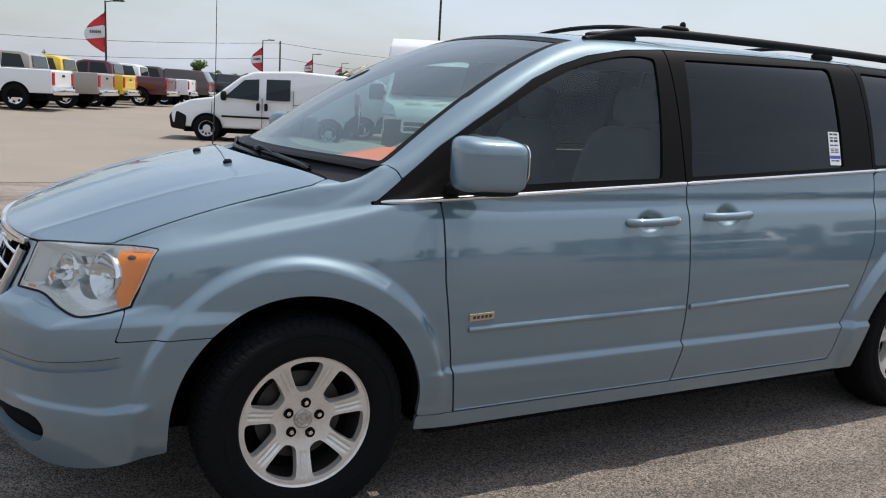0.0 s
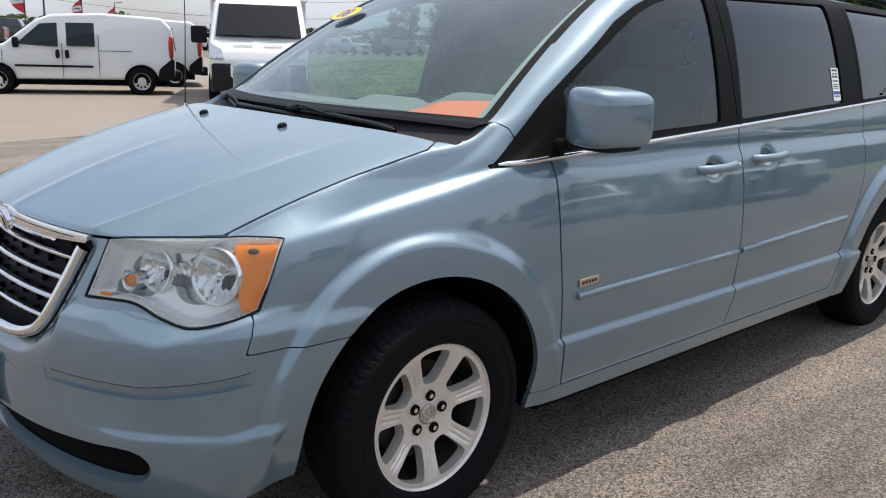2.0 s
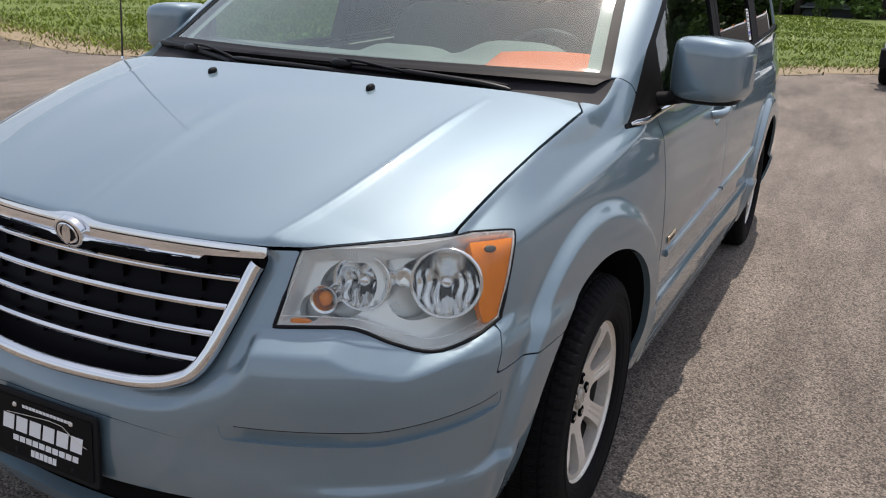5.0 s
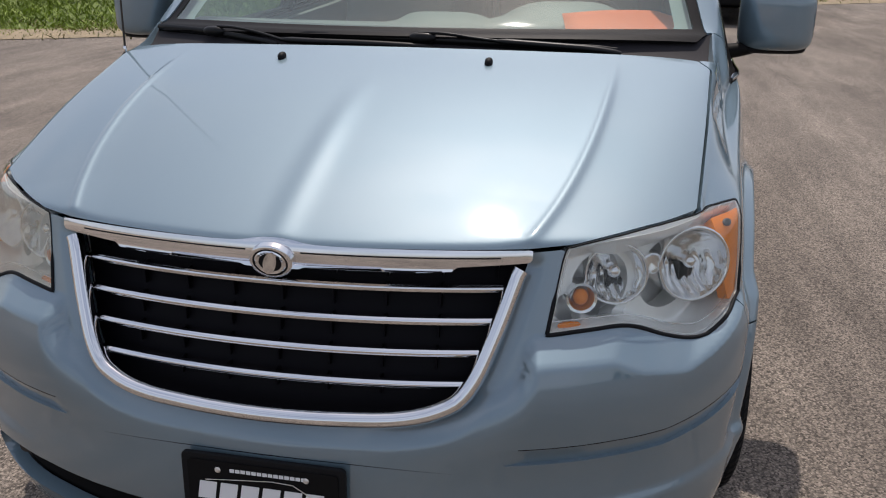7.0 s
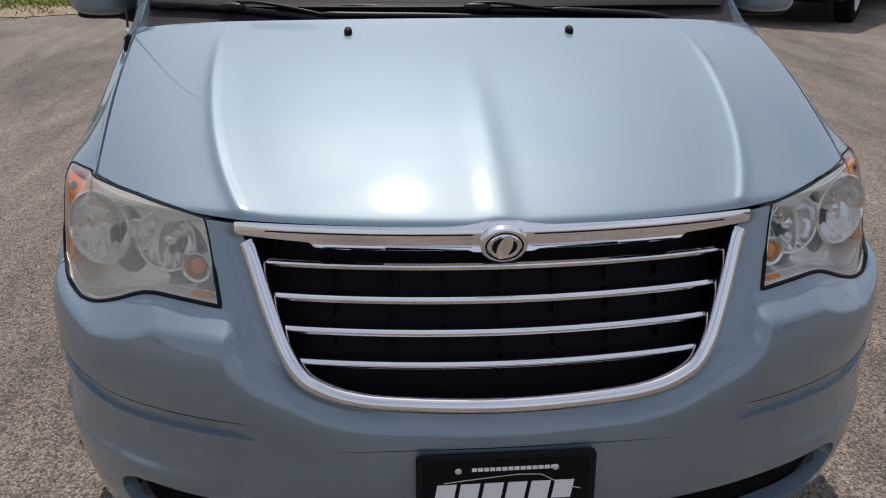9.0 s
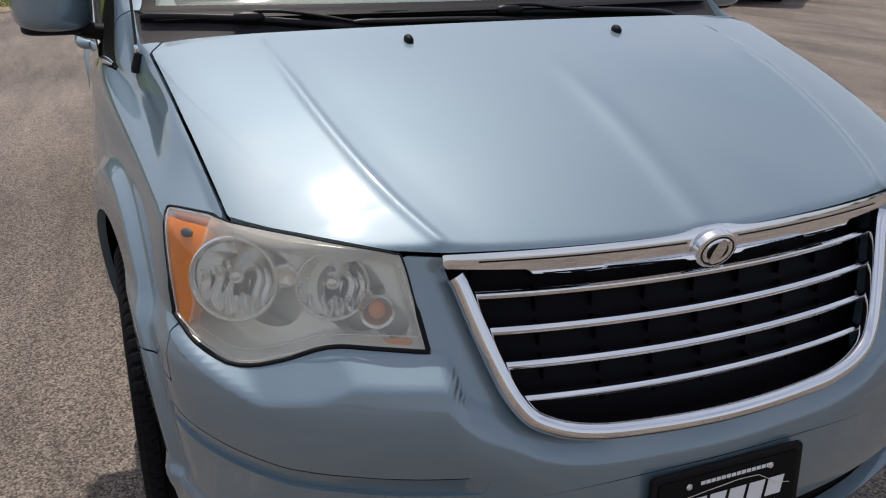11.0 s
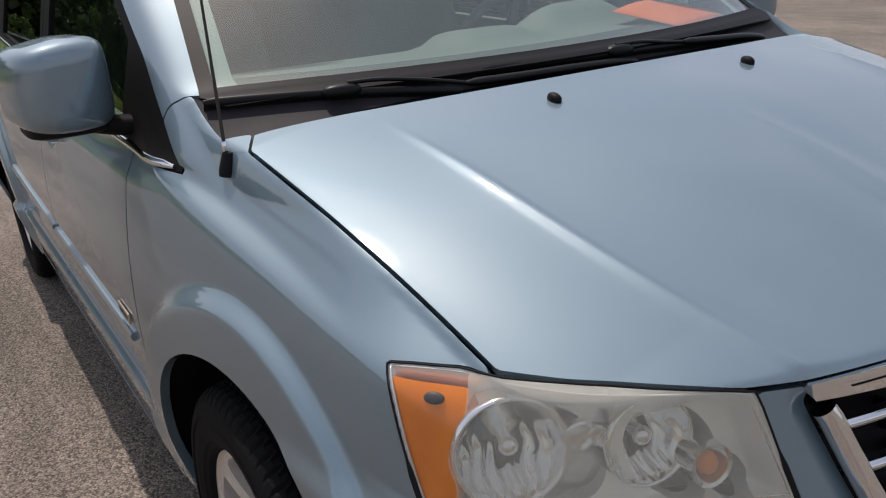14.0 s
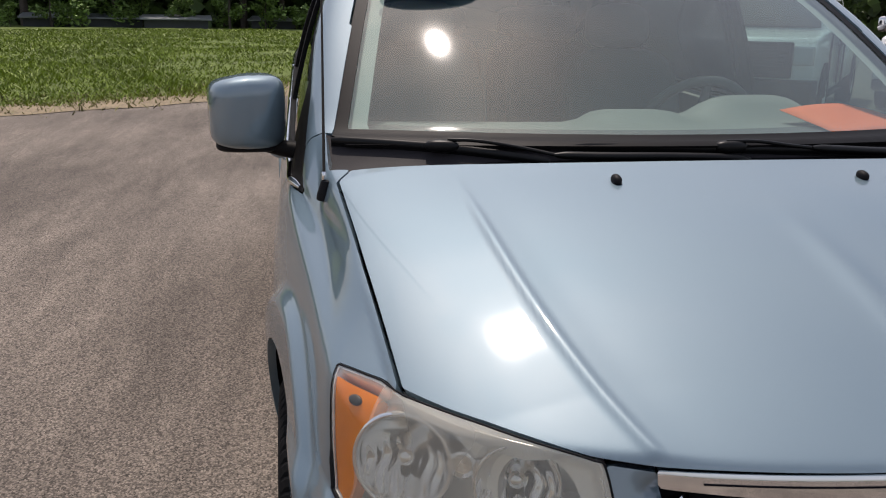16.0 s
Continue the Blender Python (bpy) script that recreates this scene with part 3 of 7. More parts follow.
GAP = 0.0031
van = thing("minivan", "light blue metallic minivan with chrome grille, parked on asphalt", "minivan")


def in_strip(P):
    """The shallow band pressed into each end of the bumper."""
    x, a, z = P[..., 0], np.abs(P[..., 1]), P[..., 2]
    back = 0.175 * np.maximum(x - 0.2, 0)
    return np.minimum(np.minimum(z - 0.524 - back, 0.558 + back - z), np.minimum(a - 0.420 - 0.3 * (0.558 - z), 0.422 - x))


def bumper_region(P):
    x, a, z = P[..., 0], np.abs(P[..., 1]), P[..., 2]
    g = np.minimum(np.minimum(-in_lamp(P) - 0.0018, -in_grille(P) - 0.001), arch_out(P))
    g = np.minimum(g, hood_edge(a) - 0.004 - z)
    # back edge: down from the lamp, then back to the wheel arch
    back = np.maximum(0.400 + 0.34 * (z - 0.643) - x, 0.640 + 0.02 * (x - 0.4) - z) - GAP * 0.5
    g = np.minimum(np.minimum(g, np.where(z < 0.77, back, 0.30 - x)), 0.80 - x)
    g = np.minimum(g, -np.where(x < 0.6, poly_in(P[..., 1], z, INTAKE), -1))
    g = np.minimum(g, -in_strip(P))
    return np.minimum(g, z - 0.215 - 0.05 * sstep((x - 0.2) / 0.4))


bumper = panel("front_bumper", skin, *plan_rays(-128, 128, 0.19, 0.93, 0.0065), bumper_region, PAINT, van, lip=0.03)

hood = panel("hood", skin, *top_rays(0.25, 1.45, -0.86, 0.86, 0.55, 0.42, 0.0062), lambda P: np.minimum(np.minimum(P[..., 2] - hood_edge(np.abs(P[..., 1])) - 0.003, hood_gap(P[..., 0]) - GAP - np.abs(P[..., 1])), np.minimum(hood_back(np.abs(P[..., 1])) - P[..., 0], -in_lamp(P) - 0.003)), PAINT, van, lip=0.02)


def fender_region(P):
    x, a, z = P[..., 0], np.abs(P[..., 1]), P[..., 2]
    g = np.minimum(arch_out(P), door_front(z) - GAP - x)
    g = np.minimum(g, -in_lamp(P) - 0.0018)
    front = np.minimum(x - 0.400 - 0.34 * (z - 0.643), z - 0.640 - 0.02 * (x - 0.4)) - GAP * 0.5
    g = np.minimum(g, np.where((x < 0.8) & (z < 0.77), front, x - 0.37))
    edge = np.where(x < 1.069, hood_gap(x), 0.774 + 0.040 * sstep((x - 1.069) / 0.04))
    g = np.minimum(g, np.where(z > 0.84, a - edge - GAP, 1))
    g = np.minimum(g, np.maximum(-in_shield(P), 1.02 - z) - 0.001)
    g = np.minimum(g, np.where(x > 1.15, -in_band(P), 1))
    g = np.minimum(g, np.maximum(1.285 - x - 0.9 * (0.85 - a), 1.047 - z))
    return np.minimum(g, z - np.where(x > 1.2, 0.309, 0.25))


def slot(P, x0, x1, z0, z1, k):
    """Positive within a stretch of the side."""
    x, z = P[..., 0], P[..., 2]
    return np.minimum(np.minimum(x - x0 - GAP, x1 - GAP - x), np.minimum(z - z0 - k, z1 - k - z))


def cup(cx, cz):
    """The finger recess behind a door handle."""
    return lambda P: -0.026 * sstep(1.25 * (1 - np.hypot((P[..., 0] - cx) / 0.078, (P[..., 2] - cz) / 0.050)))


DOORS = {}
for s in (-1, 1):
    who = "driver's" if s < 0 else "passenger's"
    fender = panel("fender", skin, *wing_rays(0.36, 1.56, -34, 82, s, 0.40, 0.60, 0.008, 0.012), fender_region, PAINT, van, lip=0.02)
    fd = panel("front_door", skin, *side_rays(1.40, 2.58, 0.28, 1.16, s, 0.008), lambda P: slot(P, door_front(P[..., 2]), door_mid(P[..., 2]), 0.311, belt_z(P[..., 0]) - 0.007, 0.001), PAINT, van, shape=cup(2.335, 0.968))
    DOORS[s] = [fd]
    sd = panel("sliding_door", skin, *side_rays(2.48, 3.72, 0.28, 1.20, s, 0.008), lambda P: np.minimum(slot(P, door_mid(P[..., 2]), door_back(P[..., 2]), 0.311, belt_z(P[..., 0]) - 0.007, 0.001), arch_out(P)), PAINT, van, shape=cup(2.745, 0.985))
    DOORS[s].append(sd)
    panel("rear_quarter", skin, *side_rays(3.44, 5.11, 0.24, 1.26, s, 0.016), lambda P: np.minimum(np.minimum(slot(P, door_back(P[..., 2]), 5.2, 0.25, belt_z(P[..., 0]) - 0.007, 0.001), np.abs(P[..., 1]) - 0.55), arch_out(P)), PAINT, van)
    panel("rocker_panel", skin, *side_rays(1.33, 3.70, 0.235, 0.33, s, 0.009), lambda P: np.minimum(slot(P, 1.36, 3.66, 0.250, 0.306, 0), arch_out(P)), PAINT, van, lip=0.018)
    panel("inner_sill", skin, *side_rays(1.33, 3.70, 0.24, 1.08, s, 0.03), lambda P: np.minimum(slot(P, 1.36, 3.66, 0.245, 1.04, 0), arch_out(P)), DARK, van, lift=-0.022, lip=0)
    # window band, split at the doors
    for name, x0, x1, owner in (("door_frame", 1.19, door_mid, fd), ("door_frame", door_mid, door_back, sd), ("window_frame", door_back, 4.93, van)):
        lo = (lambda z, q=x0: q(z)) if callable(x0) else (lambda z, q=x0: q + 0 * z)
        hi = (lambda z, q=x1: q(z)) if callable(x1) else (lambda z, q=x1: q + 0 * z)
        if x0 == 1.19:
            pane = smooth_outline([(1.545, 1.098), (1.75, 1.108), (1.97, 1.119), (2.20, 1.127), (2.380, 1.133), (2.406, 1.145), (2.412, 1.19), (2.425, 1.36), (2.436, 1.54), (2.438, 1.585), (2.415, 1.597), (2.33, 1.598), (2.22, 1.582), (2.08, 1.548), (1.94, 1.494), (1.72, 1.376), (1.545, 1.268), (1.530, 1.24), (1.530, 1.12)], 4)
            gm = DOOR_GLASS
        elif x1 is door_back:
            pane = [(2.562, 1.140), (3.478, 1.186), (3.482, 1.612), (3.465, 1.622), (2.605, 1.602), (2.595, 1.585)]
            gm = PRIVACY
        else:
            pane = [(3.70, 1.195), (4.72, 1.245), (4.80, 1.28), (4.72, 1.60), (3.70, 1.615)]
            gm = PRIVACY
        cutter = lambda P, q=pane: poly_in(P[..., 0], P[..., 2], q)
        x_a, x_b = (1.17 if x0 == 1.19 else 2.48 if x1 is door_back else 3.62), (2.56 if x0 == 1.19 else 3.74 if x1 is door_back else 4.95)
        fr = panel(name, skin, *side_rays(x_a, x_b, 1.02, 1.68, s), lambda P: np.minimum(np.minimum(np.minimum(in_band(P) - 0.001, np.abs(P[..., 1]) - 0.55), -cutter(P)), np.minimum(P[..., 0] - lo(P[..., 2]) - GAP, hi(P[..., 2]) - GAP - P[..., 0])), TRIM, owner, "satin black window frame", lift=-0.002)
        gl = panel("window_glass", skin, *side_rays(x_a, x_b, 1.05, 1.66, s, 0.02), lambda P: cutter(P) + 0.012, gm, owner, "dark tinted window glass" if gm is PRIVACY else "clear window glass", lift=-0.010, lip=0)
        gl.visible_shadow = False
        # bright strip under the glass
        xa, xb = (1.222 if x0 == 1.19 else float(lo(np.array(1.12))) + 0.004), float(hi(np.array(1.15))) - 0.004
        bm = bmesh.new()
        pts = [(x, float(belt_z(x)) + 0.001) for x in np.linspace(xa, xb, 40)]
        pts = [(solve(skin, np.array((x, 0.0, z)), np.array((0.0, s, 0.0)), 3.0)) for x, z in pts]
        tube(bm, [p + 0.002 * np.array((0, s, 0)) for p in pts], [0.005] + [0.0095] * 38 + [0.0095], 8)
        part("belt_strip", bm, CHROME, owner, "chrome belt strip", 60)

panel("roof", skin, *wing_rays(1.10, 5.05, 7, 173, 1, 0.0, 0.90, 0.012, 0.009), lambda P: np.minimum(np.minimum(-in_band(P) - 0.001, np.where(P[..., 0] < 1.6, np.abs(P[..., 1]) - 0.802 + 0.2 * (P[..., 0] - 1.25), np.where(P[..., 0] < 2.4, -in_shield(P) - 0.002, 1))), np.minimum(np.maximum(P[..., 0] - 1.289 + 0.9 * (0.85 - np.abs(P[..., 1])), -1), P[..., 2] - belt_z(P[..., 0]) + 0.01)), PAINT, van, "light blue roof and pillars", lip=0.012)
frit_in = lambda P: np.minimum(in_shield(P) - 0.030, np.minimum(P[..., 0] - 1.080 - 0.29 * P[..., 1] ** 2, 2.00 + 0.16 * P[..., 1] ** 2 - P[..., 0]))
panel("windshield_border", skin, *top_rays(0.98, 2.25, -0.85, 0.85, 1.05, 0.0, 0.011), lambda P: np.minimum(in_shield(P) - 0.003, 0.006 - frit_in(P)), FRIT, van, "black ceramic windshield border", lift=-0.004, lip=0.006)
ws = panel("windshield", skin, *top_rays(0.98, 2.25, -0.85, 0.85, 1.05, 0.0, 0.015), frit_in, WINDSHIELD, van, "clear windshield glass", lift=-0.006, lip=0)
ws.visible_shadow = False
T, Z = np.meshgrid(span(radians(-58), radians(58), 0.02), span(0.30, 1.66, 0.02), indexing="ij")
panel("tailgate", skin, np.stack([0 * T + 4.1, 0 * T, Z], -1), np.stack([np.cos(T), np.sin(T), 0 * T], -1), lambda P: P[..., 0] - 4.72, PAINT, van)
# dark inner walls behind the gaps
panel("inner_front", skin, *plan_rays(-100, 100, 0.24, 0.92, 0.03), lambda P: np.minimum(np.minimum(-in_grille(P) - 0.001, arch_out(P, 0.03)), np.minimum(0.60 - P[..., 0], -in_lamp(P) - 0.004)), DARK, van, lift=-0.034, lip=0)
panel("engine_bay", skin, *top_rays(0.45, 1.5, -0.84, 0.84, 0.55, 0.42, 0.03), lambda P: np.minimum(1.10 - P[..., 0], np.maximum(P[..., 0] - 0.74, 0.44 - np.abs(P[..., 1]))), DARK, van, lift=-0.030, lip=0)

# ---- the minivan: fittings ----
def hit(o, d, far=3.0):
    return Vector(solve(skin, np.array(o, float), np.array(d, float), far))


def norm(p):
    return Vector(normals(skin, np.array(p, float)))


def on_side(x, z, s):
    return hit((x, 0, z), (0, s, 0))


def on_nose(y, z):
    return hit((0.95, y, z), (-1, 0, 0))


def on_top(x, y, z0=0.6):
    return hit((x, y, z0), (0, 0, 1))


def facing(p, n, up=(0, 0, 1)):
    """A pose at p whose z looks along n and whose y leans up."""
    n = Vector(n).normalized()
    xa = Vector(up).cross(n).normalized()
    return Matrix.Translation(p) @ Matrix((xa, n.cross(xa), n)).transposed().to_4x4()


def blob(bm, r, e1, e2, m=Matrix.Identity(4), n=32, k=20):
    """A rounded box: a superellipsoid with half sizes r."""
    def q(v, e):
        return math.copysign(abs(v) ** e, v)
    rings = []
    for i in range(1, k):
        f = -math.pi / 2 + math.pi * i / k
        rings.append([bm.verts.new(m @ Vector((r[0] * q(math.cos(f), e1) * q(math.cos(t), e2), r[1] * q(math.cos(f), e1) * q(math.sin(t), e2), r[2] * q(math.sin(f), e1)))) for t in [2 * math.pi * j / n for j in range(n)]])
    a, b = bm.verts.new(m @ Vector((0, 0, -r[2]))), bm.verts.new(m @ Vector((0, 0, r[2])))
    for u, v in zip(rings, rings[1:]):
        for j in range(n):
            bm.faces.new((u[j], u[(j + 1) % n], v[(j + 1) % n], v[j]))
    for j in range(n):
        bm.faces.new((a, rings[0][(j + 1) % n], rings[0][j]))
        bm.faces.new((b, rings[-1][j], rings[-1][(j + 1) % n]))


# grille
z_of = lambda P: P[..., 2]
FRONT = plan_rays(-40, 40, 0.55, 0.93, 0.006)
grille = panel("grille", skin, *plan_rays(-40, 40, 0.55, 0.93, 0.02), lambda P: np.minimum(in_grille(P) + 0.004, 0.885 - z_of(P)), MESH_DARK, van, "dark slotted grille with chrome bars", lift=-0.046, lip=-0.055)
bm = bmesh.new()
loop = [(y, z) for y, z in GRILLE_OUT if z < 0.872]
cut = max(range(len(loop)), key=lambda k: math.dist(loop[k], loop[k - 1]))
way_ = []
for y, z in loop[cut:] + loop[:cut]:
    p = on_nose(y * 0.970, z + 0.0140 * float(sstep(np.array((0.66 - z) / 0.08))))
    way_.append(p + norm(p) * 0.018)
tube(bm, way_, 0.0155, 18, 1.05, up=(-1, 0, 0.15))
part("grille_surround", bm, CHROME, grille, "chrome grille surround", 60)
for zc in (0.817, 0.762, 0.709, 0.656):
    panel("grille_bar", skin, *plan_rays(-34, 34, zc - 0.012, zc + 0.012, 0.0028), lambda P: np.minimum(in_grille(P) - 0.006, 0.0056 - np.abs(z_of(P) - zc)), CHROME, grille, "chrome bar", lift=-0.016 + COLLAR, lip=0.022, shape=lambda P: 0.005 * np.clip(1 - ((z_of(P) - zc) / 0.0056) ** 2, 0, 1))
for k in range(-4, 5):
    y = 0.098 * k
    bm = bmesh.new()
    for z0, z1 in ((0.815, 0.868), (0.762, 0.812), (0.709, 0.757), (0.656, 0.704), (0.612, 0.651)):
        if poly_in(np.array(y), np.array((z0 + z1) / 2), GRILLE_OUT) > 0.045:
            p = on_nose(y, (z0 + z1) / 2)
            box(bm, (p.x + 0.034, y - 0.0010, z0 + 0.008), (p.x + 0.055, y + 0.0025, z1))
    part("grille_fin", bm, MESH_DARK, grille)

def wing_low(a):
    return np.interp(a, [0, 0.05, 0.06, 0.195, 0.205, 0.315, 0.325, 0.45], [0.842, 0.842, 0.846, 0.852, 0.858, 0.864, 0.870, 0.874])


wing = panel("grille_wing", skin, *plan_rays(-40, 40, 0.82, 0.93, 0.0045), lambda P: np.minimum(np.minimum(z_of(P) - wing_low(np.abs(P[..., 1])), 0.887 + 0.008 * np.exp(-(P[..., 1] / 0.05) ** 2) - z_of(P)), 0.453 - np.abs(P[..., 1])), CHROME, grille, "chrome winged bar", lift=0.014, lip=0.03, shape=lambda P: collar(z_of(P)))
for z0, a1 in ((0.8785, 0.40), (0.864, 0.30)):
    for sg in (-1, 1):
        bm = bmesh.new()
        pts = [on_nose(sg * a, z0) for a in np.linspace(0.052, a1, 16)]
        tube(bm, [p + norm(p) * (0.014 + float(collar(z0))) for p in pts], 0.0014, 6)
        part("wing_groove", bm, MESH_DARK, wing)
p = on_nose(0, 0.868)
n = norm(p)
n = Vector((n.x, 0, n.z * 0.45)).normalized()
M = facing(p + n * (0.020 + float(collar(0.868))), n)
bm = bmesh.new()
lathe(bm, [(0.0, -0.01), (0.046, -0.01), (0.045, 0.002), (0.042, 0.004), (0.037, 0.0045)], 40, M @ Matrix.Diagonal((0.90, 0.75, 1, 1)))
emblem = part("emblem", bm, CHROME, grille, "round chrome emblem", 40)
bm = bmesh.new()
lathe(bm, [(0.0, 0.0045), (0.036, 0.0045)], 40, M @ Matrix.Diagonal((0.90, 0.75, 1, 1)))
part("emblem_field", bm, BLACK, emblem)
bm = bmesh.new()
lathe(bm, [(0.024, 0.005), (0.030, 0.0068), (0.033, 0.005)], 36, M @ Matrix.Diagonal((0.90, 0.75, 1, 1)))
slab(bm, [(0.012 * math.cos(t), 0.024 * math.sin(t)) for t in np.linspace(0, 2 * math.pi, 24)[:-1]], 0.003, M @ pose(0, 0, 0.005, 0, 0, -20))
part("emblem_ring", bm, CHROME, emblem, smooth=40)

# head lamps
BOWLS = ((0.386, 0.747, 0.815, 0.069, 0.060, 0.45), (0.300, 0.602, 0.816, 0.056, 0.048, 0.25))


def lamp_point(u, z, s, deep=0.0):
    """A place of the lamp's skin, or under it, by its outline's own measure u and its height."""
    A = np.radians(np.linspace(18, 100, 260))
    P = solve(skin, np.stack([0 * A + 0.95, 0 * A, 0 * A + z], -1), np.stack([-np.cos(A), s * np.sin(A), 0 * A], -1), 3.0)
    q = Vector([float(np.interp(u, uv_lamp(P)[0], P[:, k])) for k in range(3)])
    return q - norm(q) * deep


for s in (-1, 1):
    half = plan_rays(22, 88, 0.68, 0.94, 0.0055) if s > 0 else plan_rays(-88, -22, 0.68, 0.94, 0.0055)
    bowl_out = lambda P: np.minimum(np.minimum(np.hypot(np.abs(P[..., 1]) - 0.742, z_of(P) - 0.813) - 0.062, np.hypot(np.abs(P[..., 1]) - 0.602, z_of(P) - 0.816) - 0.056), np.hypot(np.abs(P[..., 1]) - 0.542, z_of(P) - 0.780) - 0.027)
    lamp = panel("headlamp", skin, *half, lambda P: np.minimum(in_lamp(P), bowl_out(P)), HOUSING, van, "head lamp with clear lens and amber corner" if s < 0 else "head lamp with hazed yellowish lens", lift=-0.064, lip=0.05, shape=lambda P: 0.062 * sstep(1 - in_lamp(P) / 0.024))
    panel("lamp_backing", skin, *half, lambda P: in_lamp(P) - 0.004, HOUSING, lamp, lift=-0.125, lip=0)
    rim = lamp_edge(s)
    bm = bmesh.new()
    tube(bm, rim + rim[:1], [0.0040 if p.z < 0.80 else 0.0016 for p in rim + rim[:1]], 8)
    part("lamp_seal", bm, BLACK, lamp, smooth=60)
    rim = lamp_edge(s, 0.0065)
    bm = bmesh.new()
    tube(bm, [p - norm(p) * 0.002 for p in rim + rim[:1]], 0.0014, 6)
    part("lamp_ledge", bm, HOUSING, lamp, smooth=60)
    # the edge between the amber corner and the clear lens
    marker_line = lambda P: 1.026 + 0.034 * sstep((0.79 - z_of(P)) / 0.06) + 0.034 * np.exp(-((z_of(P) - 0.812) / 0.042) ** 2) - uv_lamp(P)[0]
    # moulded line above the lower edge of the lens
    bm = bmesh.new()
    tube(bm, spline([lamp_point(u, z, s, 0.006) for u, z in ((0.515, 0.764), (0.62, 0.766), (0.72, 0.762), (0.82, 0.736), (0.91, 0.722), (1.00, 0.732), (1.11, 0.762))], 5), 0.0011, 6)
    part("lens_line", bm, REFLECTOR, lamp, smooth=60)
    bm = bmesh.new()
    tube(bm, [lamp_point(u, z, s, 0.006) for u, z in ((0.515, 0.764), (0.545, 0.815), (0.575, 0.868))], 0.0011, 6)
    part("lens_line", bm, REFLECTOR, lamp, smooth=60)
    ln = panel("lens", skin, *half, lambda P: np.minimum(in_lamp(P) - 0.001, marker_line(P)), LENS if s < 0 else LENS_HAZY, lamp, "clear lens" if s < 0 else "hazed lens", lift=0.0005, lip=0)
    ln.visible_shadow = False
    cl = panel("corner_lens", skin, *half, lambda P: np.minimum(in_lamp(P) - 0.001, -marker_line(P)), LENS, lamp, "clear corner of the lens", lift=0.0005, lip=0)
    cl.visible_shadow = False
    marker = panel("corner_marker", skin, *half, lambda P: np.minimum(np.minimum(in_lamp(P) - 0.006, -marker_line(P)), np.minimum(z_of(P) - 0.736, 0.898 - z_of(P))), AMBER, lamp, "amber corner marker", lift=-0.005, lip=0.02)
    q = lamp_point(1.085, 0.883, s, 0.004)
    bm = bmesh.new()
    blob(bm, (0.014, 0.008, 0.004), 0.9, 1, facing(q, norm(q)), 16, 8)
    part("marker_socket", bm, BRAKE, marker, "dark oval socket", 60)
    for x, y, z, r, deep, turned in BOWLS:
        d = Vector((-1, s * turned, 0.10)).normalized()
        M = facing((x, s * y, z), d)
        # bowl with upright flutes pressed into its lower part
        V, Fc, nr, ns = [], [], 16, 96
        for i in range(nr + 1):
            q = 0.10 + 0.85 * i / nr
            for k in range(ns):
                t = 2 * math.pi * k / ns
                u, v = q * r * math.cos(t), q * r * math.sin(t)
                flute = 0.0042 * math.sin(2 * math.pi * u / 0.0190 + 0.9 * math.sin(9 * v / r)) * float(sstep(np.array((0.35 - v / r) / 0.5)))
                h = -deep * (1 - q ** 1.7) + flute * float(sstep(np.array((q - 0.22) / 0.2))) * float(sstep(np.array((0.98 - q) / 0.12)))
                V.append(M @ Vector((u, v, h)))
        for q, h in ((0.985, 0.004), (1.03, 0.007), (1.075, 0.005), (1.09, -0.004), (1.10, -0.06)):
            for k in range(ns):
                t = 2 * math.pi * k / ns
                V.append(M @ Vector((q * r * math.cos(t), q * r * math.sin(t), h)))
        for i in range(nr + 5):
            for k in range(ns):
                Fc.append((i * ns + k, i * ns + (k + 1) % ns, (i + 1) * ns + (k + 1) % ns, (i + 1) * ns + k))
        bowl = obj("reflector_bowl", V, Fc, REFLECTOR, lamp, "chromed reflector bowl")
        bm = bmesh.new()
        rod(bm, M @ Vector((0, 0, -deep)), M @ Vector((0, 0, -0.016)), 0.010, 0.009, 14)
        blob(bm, (0.013, 0.013, 0.011), 1, 1, M @ Matrix.Translation((0, 0, -0.016)), 12, 8)
        part("bulb", bm, CHROME, bowl, smooth=40)
        bm = bmesh.new()
        box(bm, (-0.011, -0.62 * r, -deep * 0.98), (0.011, -0.12 * r, -deep * 0.62), 0.003, M)
        part("bulb_slot", bm, MESH_DARK, bowl)
    # small round projector between the bowls
    q = Vector((0.352, s * 0.668, 0.822))
    bm = bmesh.new()
    lathe(bm, [(0.0, -0.004), (0.014, -0.001), (0.018, 0.004), (0.021, 0.002), (0.022, -0.03)], 28, facing(q, Vector((-1, s * 0.35, 0.05))))
    part("lamp_stud", bm, REFLECTOR, lamp, "small chromed stud", 35)
    M = facing((0.256, s * 0.542, 0.780), Vector((-1, s * 0.25, 0.1)))
    bm = bmesh.new()
    lathe(bm, [(0.001, -0.025), (0.018, -0.012), (0.024, 0.004), (0.029, 0.006), (0.031, -0.03)], 30, M)
    cupo = part("turn_lamp_bowl", bm, REFLECTOR, lamp, "small chromed bowl", 35)
    bm = bmesh.new()
    blob(bm, (0.014, 0.016, 0.013), 1, 1, M @ Matrix.Translation((0, 0, -0.006)), 16, 10)
    part("amber_bulb", bm, AMBER, cupo, smooth=60)
    q = lamp_point(0.560, 0.755, s, 0.020)
    bm = bmesh.new()
    blob(bm, (0.022, 0.007, 0.006), 0.8, 0.8, facing(q, norm(q)), 16, 8)
    part("side_reflector", bm, AMBER, lamp, smooth=60)

